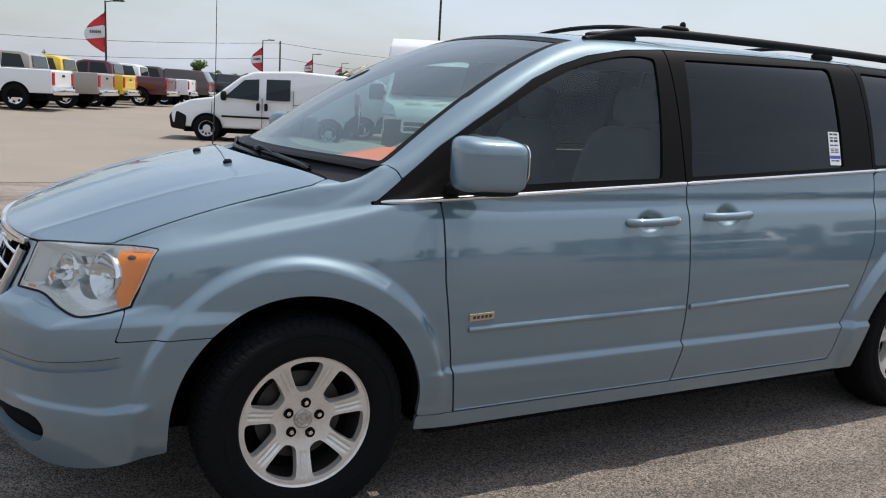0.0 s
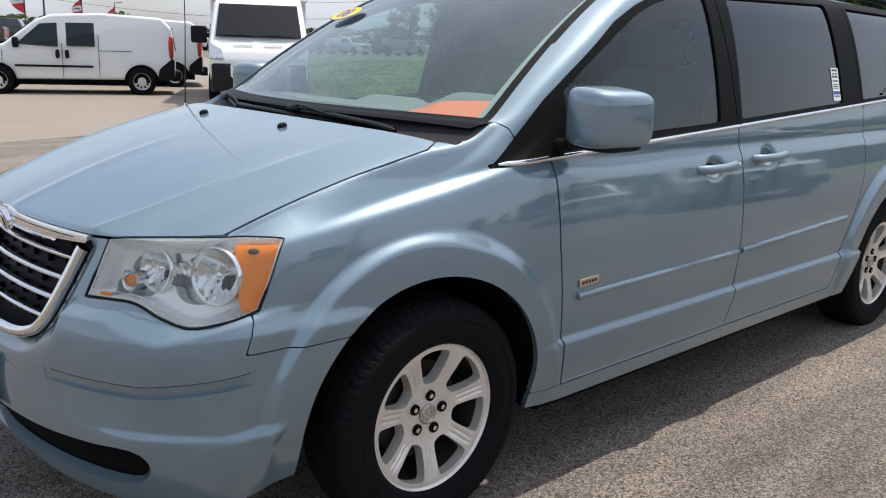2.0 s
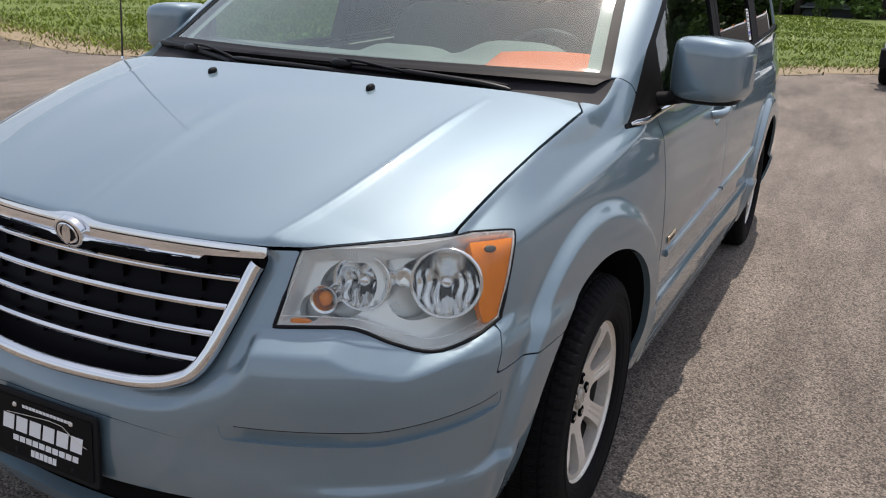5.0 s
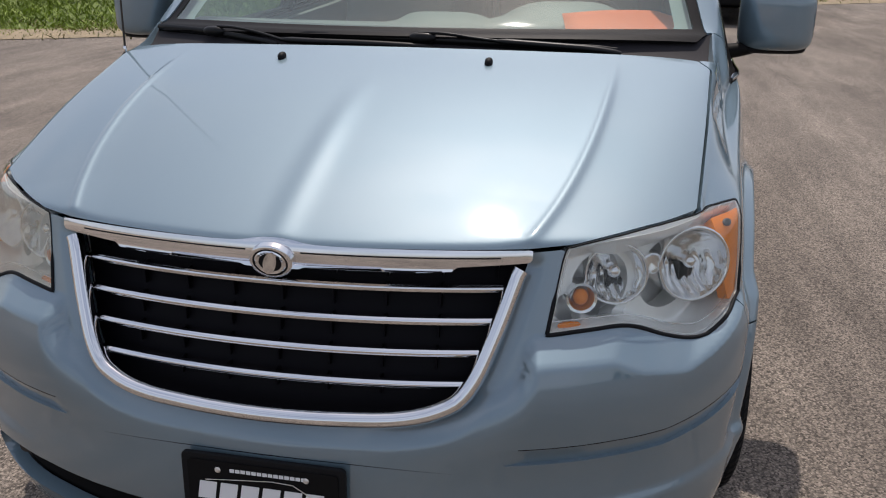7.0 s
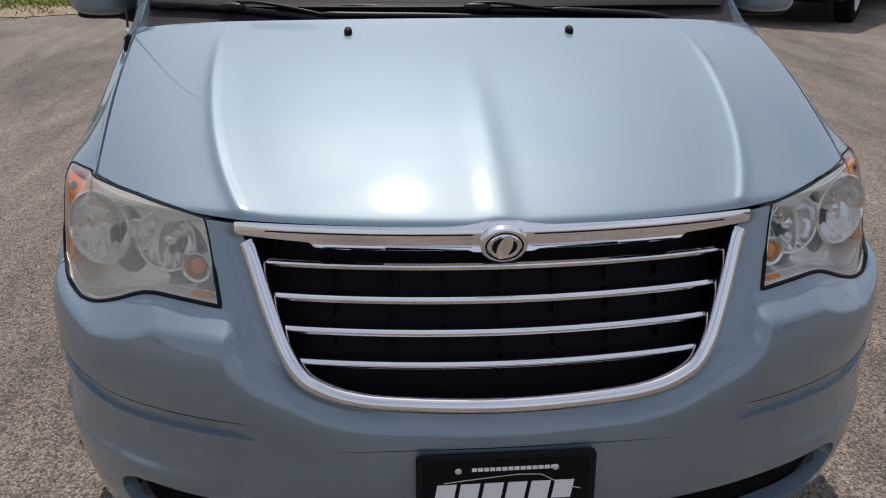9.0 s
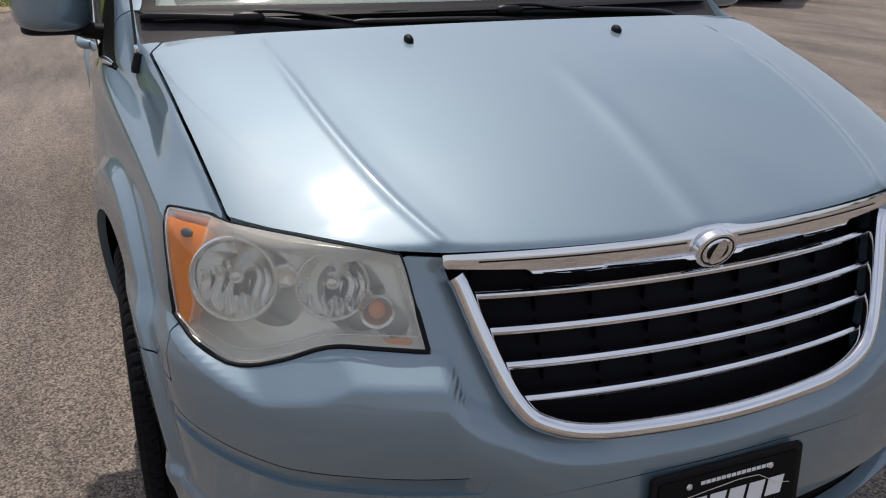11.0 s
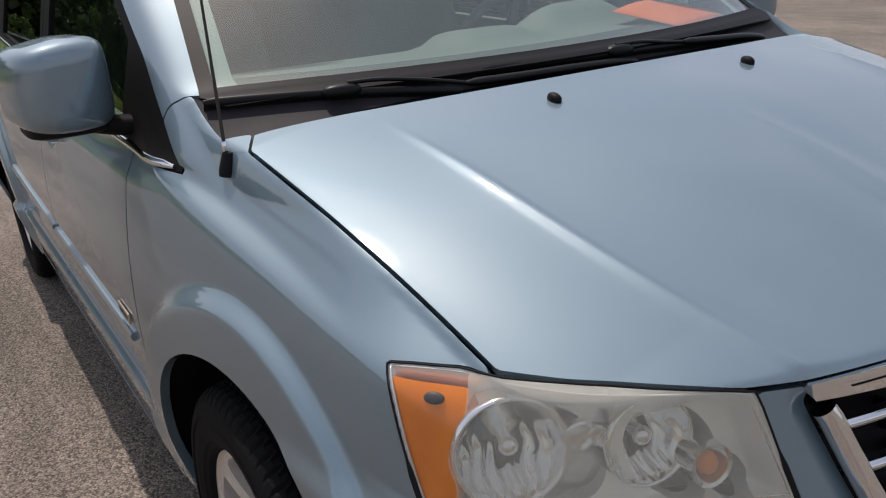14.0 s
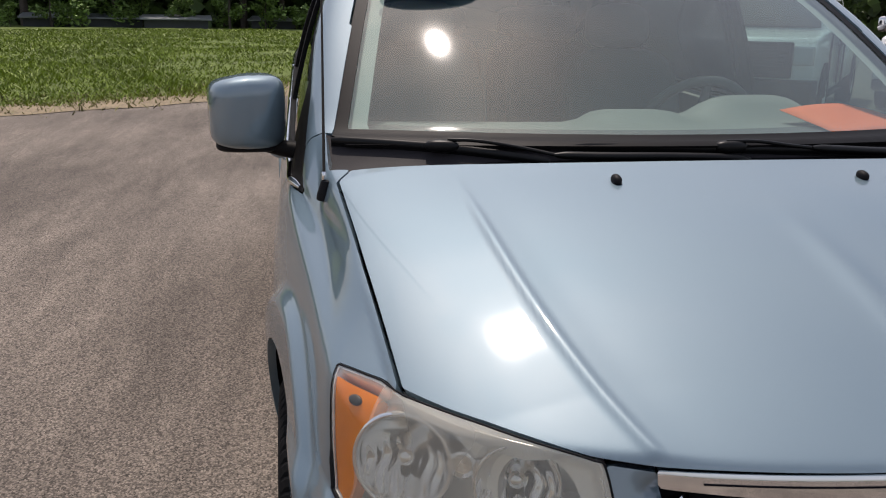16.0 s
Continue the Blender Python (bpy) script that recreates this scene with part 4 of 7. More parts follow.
    # pressed band of the bumper
    wide = plan_rays(24, 108, 0.40, 0.62, 0.0055) if s > 0 else plan_rays(-108, -24, 0.40, 0.62, 0.0055)
    panel("bumper_strip", skin, *wide, lambda P: in_strip(P) + 0.006, PAINT, bumper, "shallow pressed band", lip=0, shape=lambda P: -0.0012 - 0.0075 * np.clip((0.558 + 0.175 * np.maximum(P[..., 0] - 0.2, 0) - z_of(P)) / 0.034, 0, 1) * sstep((np.abs(P[..., 1]) - 0.425) / 0.06) * sstep((0.425 - P[..., 0]) / 0.04))
    pts = []
    for t in np.linspace(radians(20), radians(84), 70):
        q = hit((0.95, 0, 0.558), (-math.cos(t), s * math.sin(t), 0))
        q = hit((0.95, 0, 0.5575 + 0.175 * max(0.0, q.x - 0.2)), (-math.cos(t), s * math.sin(t), 0))
        if abs(q.y) > 0.450 and q.x < 0.418:
            pts.append(q - norm(q) * 0.0004)
    # dark thread that draws the shadow line under the band's upper edge
    bm = bmesh.new()
    tube(bm, pts, 0.0010, 6)
    part("strip_shade_line", bm, MESH_DARK, bumper, smooth=60)
    # fog lamp in the lower opening
    p = on_nose(s * 0.640, 0.330)
    M = facing(p + Vector((0.05, 0, 0)), Vector((-1, s * 0.25, 0)))
    bm = bmesh.new()
    lathe(bm, [(0.0, -0.02), (0.03, -0.012), (0.044, 0.0), (0.050, 0.002), (0.054, -0.03)], 28, M)
    part("fog_lamp", bm, BRAKE, bumper, "round fog lamp", 35)
panel("lower_opening", skin, *plan_rays(-80, 80, 0.24, 0.42, 0.012), lambda P: np.where(P[..., 0] < 0.6, poly_in(P[..., 1], z_of(P), INTAKE), -1) + 0.006, BLACK, bumper, "black lower air opening", lift=-0.075, lip=-0.06)
bm = bmesh.new()
pts = [on_nose(y, 0.508 + 0.012 * (1 - (y / 0.34) ** 2)) for y in np.linspace(-0.34, 0.34, 33)]
tube(bm, [p - norm(p) * 0.0006 for p in pts], [0.0007 + 0.0006 * (1 - abs(k - 16) / 16) for k in range(33)], 6)
part("bumper_seam", bm, MESH_DARK, bumper)

# dealer plate
p = on_nose(0, 0.437)
M = facing((p.x - 0.016, 0, 0.437), Vector((-1, 0, 0.05)))
plate = thing("number_plate", "black dealer plate with white letter blocks, on the blue bumper", "plate", M)
bm = bmesh.new()
slab(bm, rounded(0.316, 0.162, 0.010), 0.008, Matrix.Translation((0, 0, -0.012)), 0.002)
part("plate_holder", bm, BLACK, plate)
bm = bmesh.new()
slab(bm, rounded(0.290, 0.138, 0.008), 0.002, Matrix.Translation((0, 0, -0.0035)))
part("plate_face", bm, TRIM, plate)
for x0, y0 in ((-0.085, 0.052), (0.085, 0.052), (-0.085, -0.055), (0.085, -0.055)):
    bm = bmesh.new()
    lathe(bm, [(0.0, 0.003), (0.004, 0.0025), (0.006, 0.0)], 12, Matrix.Translation((x0, y0, -0.001)))
    part("screw", bm, SATIN if y0 > 0 else BLACK, plate, smooth=40)


def letter_blocks(n, x0, x1, y0, y1, lean):
    """Plain slanted blocks that stand for a word."""
    w = (x1 - x0) / n
    for k in range(n):
        a0, a1 = x0 + k * w + w * 0.06, x0 + (k + 1) * w - w * 0.12
        bm_ = bmesh.new()
        slab(bm_, [(a0, y0), (a1, y0), (a1 + lean, y1), (a0 + lean, y1)], 0.0006, Matrix.Translation((0, 0, -0.0014)))
        part("letter_block", bm_, WHITE_PAPER, plate)


letter_blocks(6, -0.130, 0.118, -0.010, 0.026, 0.006)
letter_blocks(10, -0.098, 0.104, -0.034, -0.020, 0.002)
letter_blocks(14, -0.062, 0.086, 0.050, 0.057, 0.0)
letter_blocks(6, -0.044, 0.036, -0.060, -0.044, 0.002)
bm = bmesh.new()
tube(bm, [(-0.11, 0.030, 0), (-0.05, 0.036, 0), (0.02, 0.042, 0), (0.06, 0.040, 0), (0.10, 0.016, 0), (0.13, 0.008, 0)], 0.0008, 5)
part("hill_line", bm, SATIN, plate)

# sides
for s in (-1, 1):
    fd, sd = DOORS[s]
    for owner, x0, x1, z0, z1 in ((fd, 1.538, 2.530, 0.610, 0.621), (sd, 2.560, 3.515, 0.622, 0.652)):
        mid = lambda P: z0 + (z1 - z0) * (P[..., 0] - x0) / (x1 - x0)
        panel("side_moulding", skin, *side_rays(x0 - 0.03, x1 + 0.03, 0.57, 0.69, s, 0.0055), lambda P: np.minimum(np.minimum(P[..., 0] - x0, x1 - P[..., 0]), 0.0115 - np.abs(z_of(P) - mid(P))), PAINT, owner, "body-coloured side moulding", lift=0.013, lip=0.018, shape=lambda P: -0.006 * np.abs((z_of(P) - mid(P)) / 0.0115))
    # badge
    p = on_side(1.588, 0.655, s)
    M = facing(p + norm(p) * 0.002, norm(p)) @ pose(0, 0, 0, 0, 0, -2 * s)
    bm = bmesh.new()
    slab(bm, rounded(0.100, 0.026, 0.003), 0.004, M, 0.001)
    badge = part("badge", bm, mat("badge_gold" if s < 0 else "badge_gold_far", (0.55, 0.46, 0.33), 0.3, metal=0.8), fd, "small gold badge")
    bm = bmesh.new()
    for q in range(5):
        slab(bm, [(-0.038 + q * 0.016, -0.005), (-0.028 + q * 0.016, -0.005), (-0.026 + q * 0.016, 0.005), (-0.036 + q * 0.016, 0.005)], 0.0008, M @ Matrix.Translation((0, 0, 0.004)))
    part("badge_bars", bm, INK, badge)
    # handles
    for owner, cx, cz in ((fd, 2.345, 0.972), (sd, 2.745, 0.988)):
        xs = [cx - 0.122, cx - 0.112, cx - 0.085, cx - 0.04, cx, cx + 0.04, cx + 0.085, cx + 0.112, cx + 0.122]
        out = [-0.004, 0.012, 0.026, 0.032, 0.034, 0.032, 0.026, 0.012, -0.004]
        base = on_side(cx - 0.13, cz, s)
        base2 = on_side(cx + 0.13, cz, s)
        bm = bmesh.new()
        pts = []
        for xx, o in zip(xs, out):
            f = (xx - cx + 0.13) / 0.26
            q = base.lerp(base2, f)
            pts.append((xx, q.y + s * o, cz + 0.004 * (xx - cx) / 0.12))
        tube(bm, pts, [0.014, 0.017, 0.017, 0.0165, 0.016, 0.0165, 0.018, 0.017, 0.014], 12, 1.0)
        hd = part("door_handle", bm, PAINT, owner, "body-coloured pull handle", 60)
        if owner is fd:
            bm = bmesh.new()
            lathe(bm, [(0.0, 0.004), (0.007, 0.004), (0.009, 0.0)], 16, facing((cx + 0.108, base2.y + s * 0.034, cz + 0.004), (0, s, 0)))
            part("key_lock", bm, CHROME, hd, smooth=40)
    # mirror
    C = Vector((1.515, s * (1.024 if s < 0 else 1.008), 1.190))
    bm = bmesh.new()
    blob(bm, (0.108, 0.106 if s < 0 else 0.094, 0.090), 0.36, 0.48, Matrix.Translation(C) @ pose(0, 0, 0, 0, 0, s * 8), 40, 28)
    for v in bm.verts:
        q = v.co - C
        inner = -s * q.y / 0.112
        v.co.z = C.z + q.z * (1 - (0.14 if s < 0 else 0.24) * max(0.0, -inner)) - 0.010 * max(0.0, -inner) * (q.z < 0)
        if q.x > 0.085:
            v.co.x = C.x + 0.085 + (q.x - 0.085) * 0.3
        v.co.x += 0.035 * (abs(q.y) / 0.112) ** 2
    mirror = part("door_mirror", bm, PAINT, fd, "body-coloured door mirror", 60)
    bm = bmesh.new()
    blob(bm, (0.092, 0.094 if s < 0 else 0.084, 0.018), 0.6, 0.5, Matrix.Translation(C + Vector((0.022, -s * 0.008, -0.084))), 32, 14)
    part("mirror_base", bm, BLACK, mirror, "black mirror underside", 60)
    bm = bmesh.new()
    slab(bm, rounded(0.165, 0.132, 0.04), 0.004, facing(C + Vector((0.125, 0, 0.004)), (1, 0, 0)))
    part("mirror_glass", bm, CHROME, mirror, "mirror glass")
    bm = bmesh.new()
    tube(bm, [(1.475, s * 0.872, 1.092), (1.480, s * 0.915, 1.098), (1.488, s * 0.960, 1.108)], [0.030, 0.028, 0.026], 14, 0.75)
    part("mirror_arm", bm, TRIM, mirror, "black mirror arm", 60)
    # roof rail
    rail_pts = [on_top(x, s * 0.625, 1.2) for x in (2.18, 2.26, 2.42, 2.6, 3.0, 3.5, 4.0, 4.4, 4.62, 4.70)]
    bm = bmesh.new()
    tube(bm, spline([p + Vector((0, 0, h)) for p, h in zip(rail_pts, (-0.004, 0.012, 0.034, 0.042, 0.042, 0.042, 0.042, 0.04, 0.015, -0.005))], 5), 0.019, 10, 1.0)
    rail = part("roof_rail", bm, BLACK, van, "black roof rail", 60)
    for x in (2.20, 3.45, 4.62):
        q = on_top(x + 0.08, s * 0.625, 1.2)
        bm = bmesh.new()
        blob(bm, (0.13 if x < 3 else 0.07, 0.018, 0.019), 0.9, 0.8, Matrix.Translation(q + Vector((0.03, 0, 0.012))), 20, 12)
        part("rail_foot", bm, BLACK, rail, smooth=60)
    bm = bmesh.new()
    z0 = on_top(2.62, s * 0.6, 1.2).z
    blob(bm, (0.070, 0.032, 0.014), 0.8, 0.8, Matrix.Translation((2.66, s * 0.605, z0 + 0.060)), 20, 10)
    blob(bm, (0.010, 0.016, 0.018), 0.9, 0.9, Matrix.Translation((2.70, s * 0.605, z0 + 0.076)), 10, 8)
    part("crossbar_clamp", bm, BLACK, rail, smooth=60)
for x in (2.64, 3.95):
    pts = [on_top(x, y, 1.2) + Vector((0, 0, 0.050 - 0.012 * abs(y / 0.6) ** 3)) for y in np.linspace(-0.6, 0.6, 13)]
    bm = bmesh.new()
    tube(bm, pts, 0.022, 10, 0.45)
    part("roof_crossbar", bm, BLACK, van, "black roof crossbar", 60)

# window sticker
p = on_side(3.432, 1.268, -1)
M = facing(p - norm(p) * 0.0085, norm(p))
sticker = thing("window_sticker", "white paper price sticker on the dark sliding door window", "sticker", M)
bm = bmesh.new()
slab(bm, rounded(0.072, 0.150, 0.003), 0.0008)
part("paper", bm, WHITE_PAPER, sticker)
for y0, h in ((0.060, 0.008), (0.045, 0.006), (0.030, 0.010), (0.012, 0.006), (-0.004, 0.004), (-0.012, 0.004), (-0.02, 0.004), (-0.058, 0.006)):
    for x0, x1 in ((-0.026, -0.006), (0.0, 0.024)):
        bm = bmesh.new()
        slab(bm, [(x0, y0), (x1, y0), (x1, y0 + h), (x0, y0 + h)], 0.0005, Matrix.Translation((0, 0, 0.0008)))
        part("print_bar", bm, INK, sticker)
bm = bmesh.new()
slab(bm, [(-0.034, -0.046), (0.034, -0.046), (0.034, -0.032), (-0.034, -0.032)], 0.0005, Matrix.Translation((0, 0, 0.0008)))
part("blue_band", bm, BLUE_INK, sticker)

# cowl, nozzles, wipers, aerial
ys = np.linspace(-0.825, 0.825, 51)
V, Fc = [], []
for y in ys:
    a = abs(y)
    x0 = min(hood_back(a) - 0.025, 1.069)
    x1 = 1.075 + 0.27 * a * a
    z0, z1 = float(hood_z(x0, a)) - 0.012, float(shield_z(x1, a)) + 0.001
    for f in np.linspace(0, 1, 7):
        x = x0 + (x1 - x0) * f
        V.append((x, y, z0 + (z1 - z0) * f ** 1.5 - 0.018 * math.sin(math.pi * f)))
for k in range(len(ys) - 1):
    for i in range(6):
        Fc.append((k * 7 + i, (k + 1) * 7 + i, (k + 1) * 7 + i + 1, k * 7 + i + 1))
cowl = obj("cowl", V, [f[::-1] for f in Fc], COWL, van, "dark grey plastic cowl")
for y in (-0.267, 0.267):
    p = on_top(0.869, y)
    bm = bmesh.new()
    blob(bm, (0.017, 0.010, 0.011), 0.9, 0.9, Matrix.Translation(p + Vector((0, 0, 0.004))) @ pose(0, 0, 0, 0, -12, 0), 16, 10)
    part("washer_nozzle", bm, BLACK, van, "black washer nozzle", 60)


def on_glass(x, y, lift):
    return Vector((x, y, float(shield_z(x, abs(y))) + lift))


WIPERS = (
    # blade, clip, thin arm, thick arm cover
    ([(1.222, 0.806, 1.154), (1.172, 0.69, 1.153), (1.126, 0.57, 1.149), (1.082, 0.45, 1.140), (1.046, 0.35, 1.130)], (1.122, 0.572, 1.154), [(1.118, 0.56, 1.168), (1.098, 0.50, 1.168), (1.075, 0.42, 1.158), (1.045, 0.33, 1.142)], [(1.048, 0.34, 1.143), (1.032, 0.22, 1.142), (1.026, 0.08, 1.141), (1.028, -0.06, 1.136), (1.040, -0.11, 1.126)]),
    ([(1.064, 0.29, 1.158), (1.050, 0.12, 1.156), (1.046, -0.06, 1.153), (1.052, -0.27, 1.147), (1.082, -0.57, 1.134)], (1.044, -0.062, 1.158), [(1.042, -0.05, 1.170), (1.038, -0.12, 1.170), (1.042, -0.20, 1.160), (1.046, -0.27, 1.152)], [(1.044, -0.26, 1.153), (1.050, -0.38, 1.146), (1.060, -0.50, 1.138), (1.074, -0.58, 1.126)]),
)
for blade, clip, arm, cover in WIPERS:
    bm = bmesh.new()
    pts = spline(blade, 6)
    tube(bm, pts, [0.004] + [0.0062] * (len(pts) - 2) + [0.004], 8, 1.5)
    wiper = part("wiper", bm, WIPER, van, "black wiper", 60)
    bm = bmesh.new()
    tube(bm, [p + Vector((0.004, 0, -0.011)) for p in pts], 0.0028, 6, 1.8)
    part("blade_rubber", bm, RUBBER, wiper, smooth=60)
    bm = bmesh.new()
    blob(bm, (0.017, 0.038, 0.014), 0.8, 0.8, Matrix.Translation(Vector(clip)) @ pose(0, 0, 0, 0, 0, -14 if clip[1] > 0.3 else 0), 18, 10)
    part("wiper_clip", bm, WIPER, wiper, smooth=60)
    bm = bmesh.new()
    tube(bm, spline(arm, 5), 0.0042, 8)
    part("wiper_arm", bm, WIPER, wiper, smooth=60)
    bm = bmesh.new()
    pts = spline(cover, 5)
    tube(bm, pts, [0.006] + [0.0115] * (len(pts) - 2) + [0.008], 10, 0.75)
    part("arm_cover", bm, WIPER, wiper, smooth=60)

p = on_top(1.063, 0.829)
bm = bmesh.new()
lathe(bm, [(0.0, 0.029), (0.0085, 0.029), (0.0100, 0.026), (0.0145, 0.004), (0.0155, 0.0), (0.0155, -0.012)], 24, Matrix.Translation(p) @ pose(0, 0, 0, 6, -4, 0))
aerial = part("aerial", bm, BLACK, van, "black aerial base", 40)
bm = bmesh.new()
tube(bm, [p + Vector((0.0, 0.0, 0.03)), p + Vector((0.012, -0.003, 0.36)), p + Vector((0.016, -0.005, 0.78))], [0.0034, 0.0021, 0.0016], 8, up=(1, 0, 0))
part("aerial_mast", bm, BRAKE, aerial, "thin steel mast", 60)
bm = bmesh.new()
lathe(bm, [(0.0032, 0.048), (0.0048, 0.046), (0.0048, 0.029), (0.0032, 0.027)], 14, Matrix.Translation(p))
part("aerial_ferrule", bm, CHROME, aerial, "steel ferrule", 40)

# ---- wheels ----
def wheel(cx, s):
    hub = new("wheel")
    hub.parent = van
    hub["label"] = "seven-spoke alloy wheel with scuffed rim"
    hub.matrix_world = Matrix.Translation((cx, s * 0.828, HUB_Z)) @ (pose(0, 0, 0, 90, 0, 0) if s < 0 else pose(0, 0, 0, -90, 0, 0))
    R, w = 0.349, 0.112
    # tyre: sidewall with a raised band and a tread cut by grooves across the shoulder
    prof = [(0.222, 0.088, 0), (0.232, 0.098, 0), (0.244, 0.1025, 0), (0.247, 0.1045, 0), (0.270, 0.1085, 0), (0.273, 0.1065, 0), (0.296, 0.1060, 0), (0.299, 0.1090, 0), (0.312, 0.1075, 0), (0.318, 0.1050, 0), (0.333, 0.096, 0.7), (0.343, 0.082, 1), (0.3465, 0.068, 1), (0.3415, 0.0665, 0), (0.3415, 0.060, 0), (0.3475, 0.0585, 1), (R, 0.030, 1), (R, 0.027, 0.6), (0.342, 0.0255, 0), (0.342, 0.019, 0), (R, 0.0175, 0.6), (R, -0.0175, 0.6), (0.342, -0.019, 0), (0.342, -0.0255, 0), (R, -0.027, 0.6), (R, -0.0585, 1), (0.343, -0.082, 1), (0.318, -0.105, 1), (0.285, -0.11, 0), (0.222, -0.088, 0)]
    ns, V_, F_ = 288, [], []
    for q, (r, h, cut) in enumerate(prof):
        for k in range(ns):
            t = 2 * math.pi * k / ns
            lead = (k + int(round(60 * max(0.0, 0.09 - abs(h))))) % 4
            d = 0.0055 * cut if lead == 0 else 0.0
            V_.append(((r - d) * math.cos(t), (r - d) * math.sin(t), h - math.copysign(0.35 * d, h)))
    for q in range(len(prof) - 1):
        for k in range(ns):
            F_.append((q * ns + k, q * ns + (k + 1) % ns, (q + 1) * ns + (k + 1) % ns, (q + 1) * ns + k))
    obj("tyre", V_, F_, RUBBER, hub, "black rubber tyre with cut tread", smooth=False)
    bm_ = bmesh.new()
    lathe(bm_, [(0.2055, 0.062), (0.212, 0.075), (0.222, 0.086), (0.2265, 0.0905)], 72)
    rim = part("rim", bm_, SATIN, hub, "silver alloy rim", 40)
    bm_ = bmesh.new()
    lathe(bm_, [(0.2262, 0.0903), (0.2305, 0.0940), (0.2335, 0.0900), (0.231, 0.080)], 72)
    part("rim_edge", bm_, WORN, rim, "scuffed and scratched rim edge", 40)
    bm_ = bmesh.new()
    lathe(bm_, [(0.196, -0.06), (0.205, 0.02), (0.2055, 0.062)], 72)
    part("rim_barrel", bm_, BRAKE, rim, "dusty inner barrel", 40)
    # seven spokes cut from a dished face, each with a pair of fine grooves
    X, Y = np.meshgrid(span(-0.218, 0.218, 0.0045), span(-0.218, 0.218, 0.0045), indexing="ij")
    pitch = 2 * math.pi / 7

    def off_spoke(P):
        ang = np.arctan2(P[..., 1], P[..., 0]) + math.pi / 2
        ang = (ang + pitch / 2) % pitch - pitch / 2
        return np.hypot(P[..., 0], P[..., 1]) * np.abs(np.sin(ang))

    def face_h(P):
        r = np.hypot(P[..., 0], P[..., 1])
        groove = np.exp(-((off_spoke(P) - 0.0075) / 0.0030) ** 2) * sstep((r - 0.105) / 0.015) * sstep((0.200 - r) / 0.012)
        return 0.050 + 0.030 * sstep((r - 0.05) / 0.16) - 0.0065 * groove

    def spoke_region(P):
        r = np.hypot(P[..., 0], P[..., 1])
        hole = smin(smin(off_spoke(P) - 0.0190 - 0.065 * np.clip(r - 0.09, 0, 1), r - 0.092, 0.014), 0.204 - r, 0.014)
        g = np.minimum(-hole, 0.216 - r)
        for k in range(5):
            t = radians(72 * k + 9)
            g = np.minimum(g, np.hypot(P[..., 0] - 0.056 * math.cos(t), P[..., 1] - 0.056 * math.sin(t)) - 0.0155)
        return g

    panel("spokes", lambda P: P[..., 2] - face_h(P), np.stack([X, Y, 0 * X], -1), np.broadcast_to(np.array([0, 0, 1.0]), X.shape + (3,)), spoke_region, SATIN, rim, lip=0.034)
    bm_ = bmesh.new()
    lathe(bm_, [(0.033, 0.044), (0.031, 0.056), (0.026, 0.060), (0.022, 0.0580), (0.0205, 0.0600), (0.0185, 0.0585), (0.0, 0.0590)], 32)
    part("centre_cap", bm_, WORN, rim, "grey centre cap", 30)
    for k in range(5):
        t = radians(72 * k + 9)
        bm_ = bmesh.new()
        lathe(bm_, [(0.017, 0.049), (0.016, 0.0565), (0.0125, 0.0555), (0.0125, 0.045)], 18, Matrix.Translation((0.056 * math.cos(t), 0.056 * math.sin(t), 0)))
        part("bolt_hole", bm_, DARK, rim, smooth=30)
        bm_ = bmesh.new()
        rod(bm_, (0.056 * math.cos(t), 0.056 * math.sin(t), 0.04), (0.056 * math.cos(t), 0.056 * math.sin(t), 0.0585), 0.0095, 0.008, 6)
        part("wheel_nut", bm_, CHROME, rim)
    bm_ = bmesh.new()
    lathe(bm_, [(0.02, 0.0), (0.150, 0.0), (0.150, -0.02), (0.02, -0.02)], 40)
    part("brake_disc", bm_, BRAKE, hub, "grey brake disc", 30)
    bm_ = bmesh.new()
    lathe(bm_, [(0.0, -0.03), (0.204, -0.03), (0.204, -0.035)], 40)
    part("wheel_back", bm_, DARK, hub)
    return hub


for cx in (WHEEL_F, WHEEL_R):
    for s in (-1, 1):
        wheel(cx, s)

# wheel housings and underbody
for (cx, cz) in (ARCH_F, ARCH_B):
    for s in (-1, 1):
        bm = bmesh.new()
        arc = [(cx + (ARCH_R + 0.012) * math.cos(t), cz + (ARCH_R + 0.012) * math.sin(t)) for t in np.linspace(-0.12, math.pi + 0.12, 30)]
        rim_y = [abs(on_side(x, max(z, 0.30), s).y) - 0.010 for x, z in arc]
        for (xa, za), (xb, zb), ya, yb in zip(arc, arc[1:], rim_y, rim_y[1:]):
            bm.faces.new([bm.verts.new(v) for v in ((xa, s * ya, za), (xb, s * yb, zb), (xb, s * 0.50, zb), (xa, s * 0.50, za))])
        f = [bm.verts.new((x, s * 0.50, z)) for x, z in arc]
        bm.faces.new(f)
        bmesh.ops.remove_doubles(bm, verts=bm.verts, dist=1e-5)
        part("wheel_housing", bm, DARK, van, smooth=40)
bm = bmesh.new()
box(bm, (0.16, -0.50, 0.20), (4.95, 0.50, 0.42), 0.03)
box(bm, (1.42, -0.90, 0.22), (3.60, 0.90, 0.33), 0.02)
box(bm, (0.20, -0.60, 0.27), (0.50, 0.60, 0.70), 0.02)
box(bm, (4.55, -0.86, 0.24), (4.98, 0.86, 0.45), 0.02)
part("underbody", bm, DARK, van)

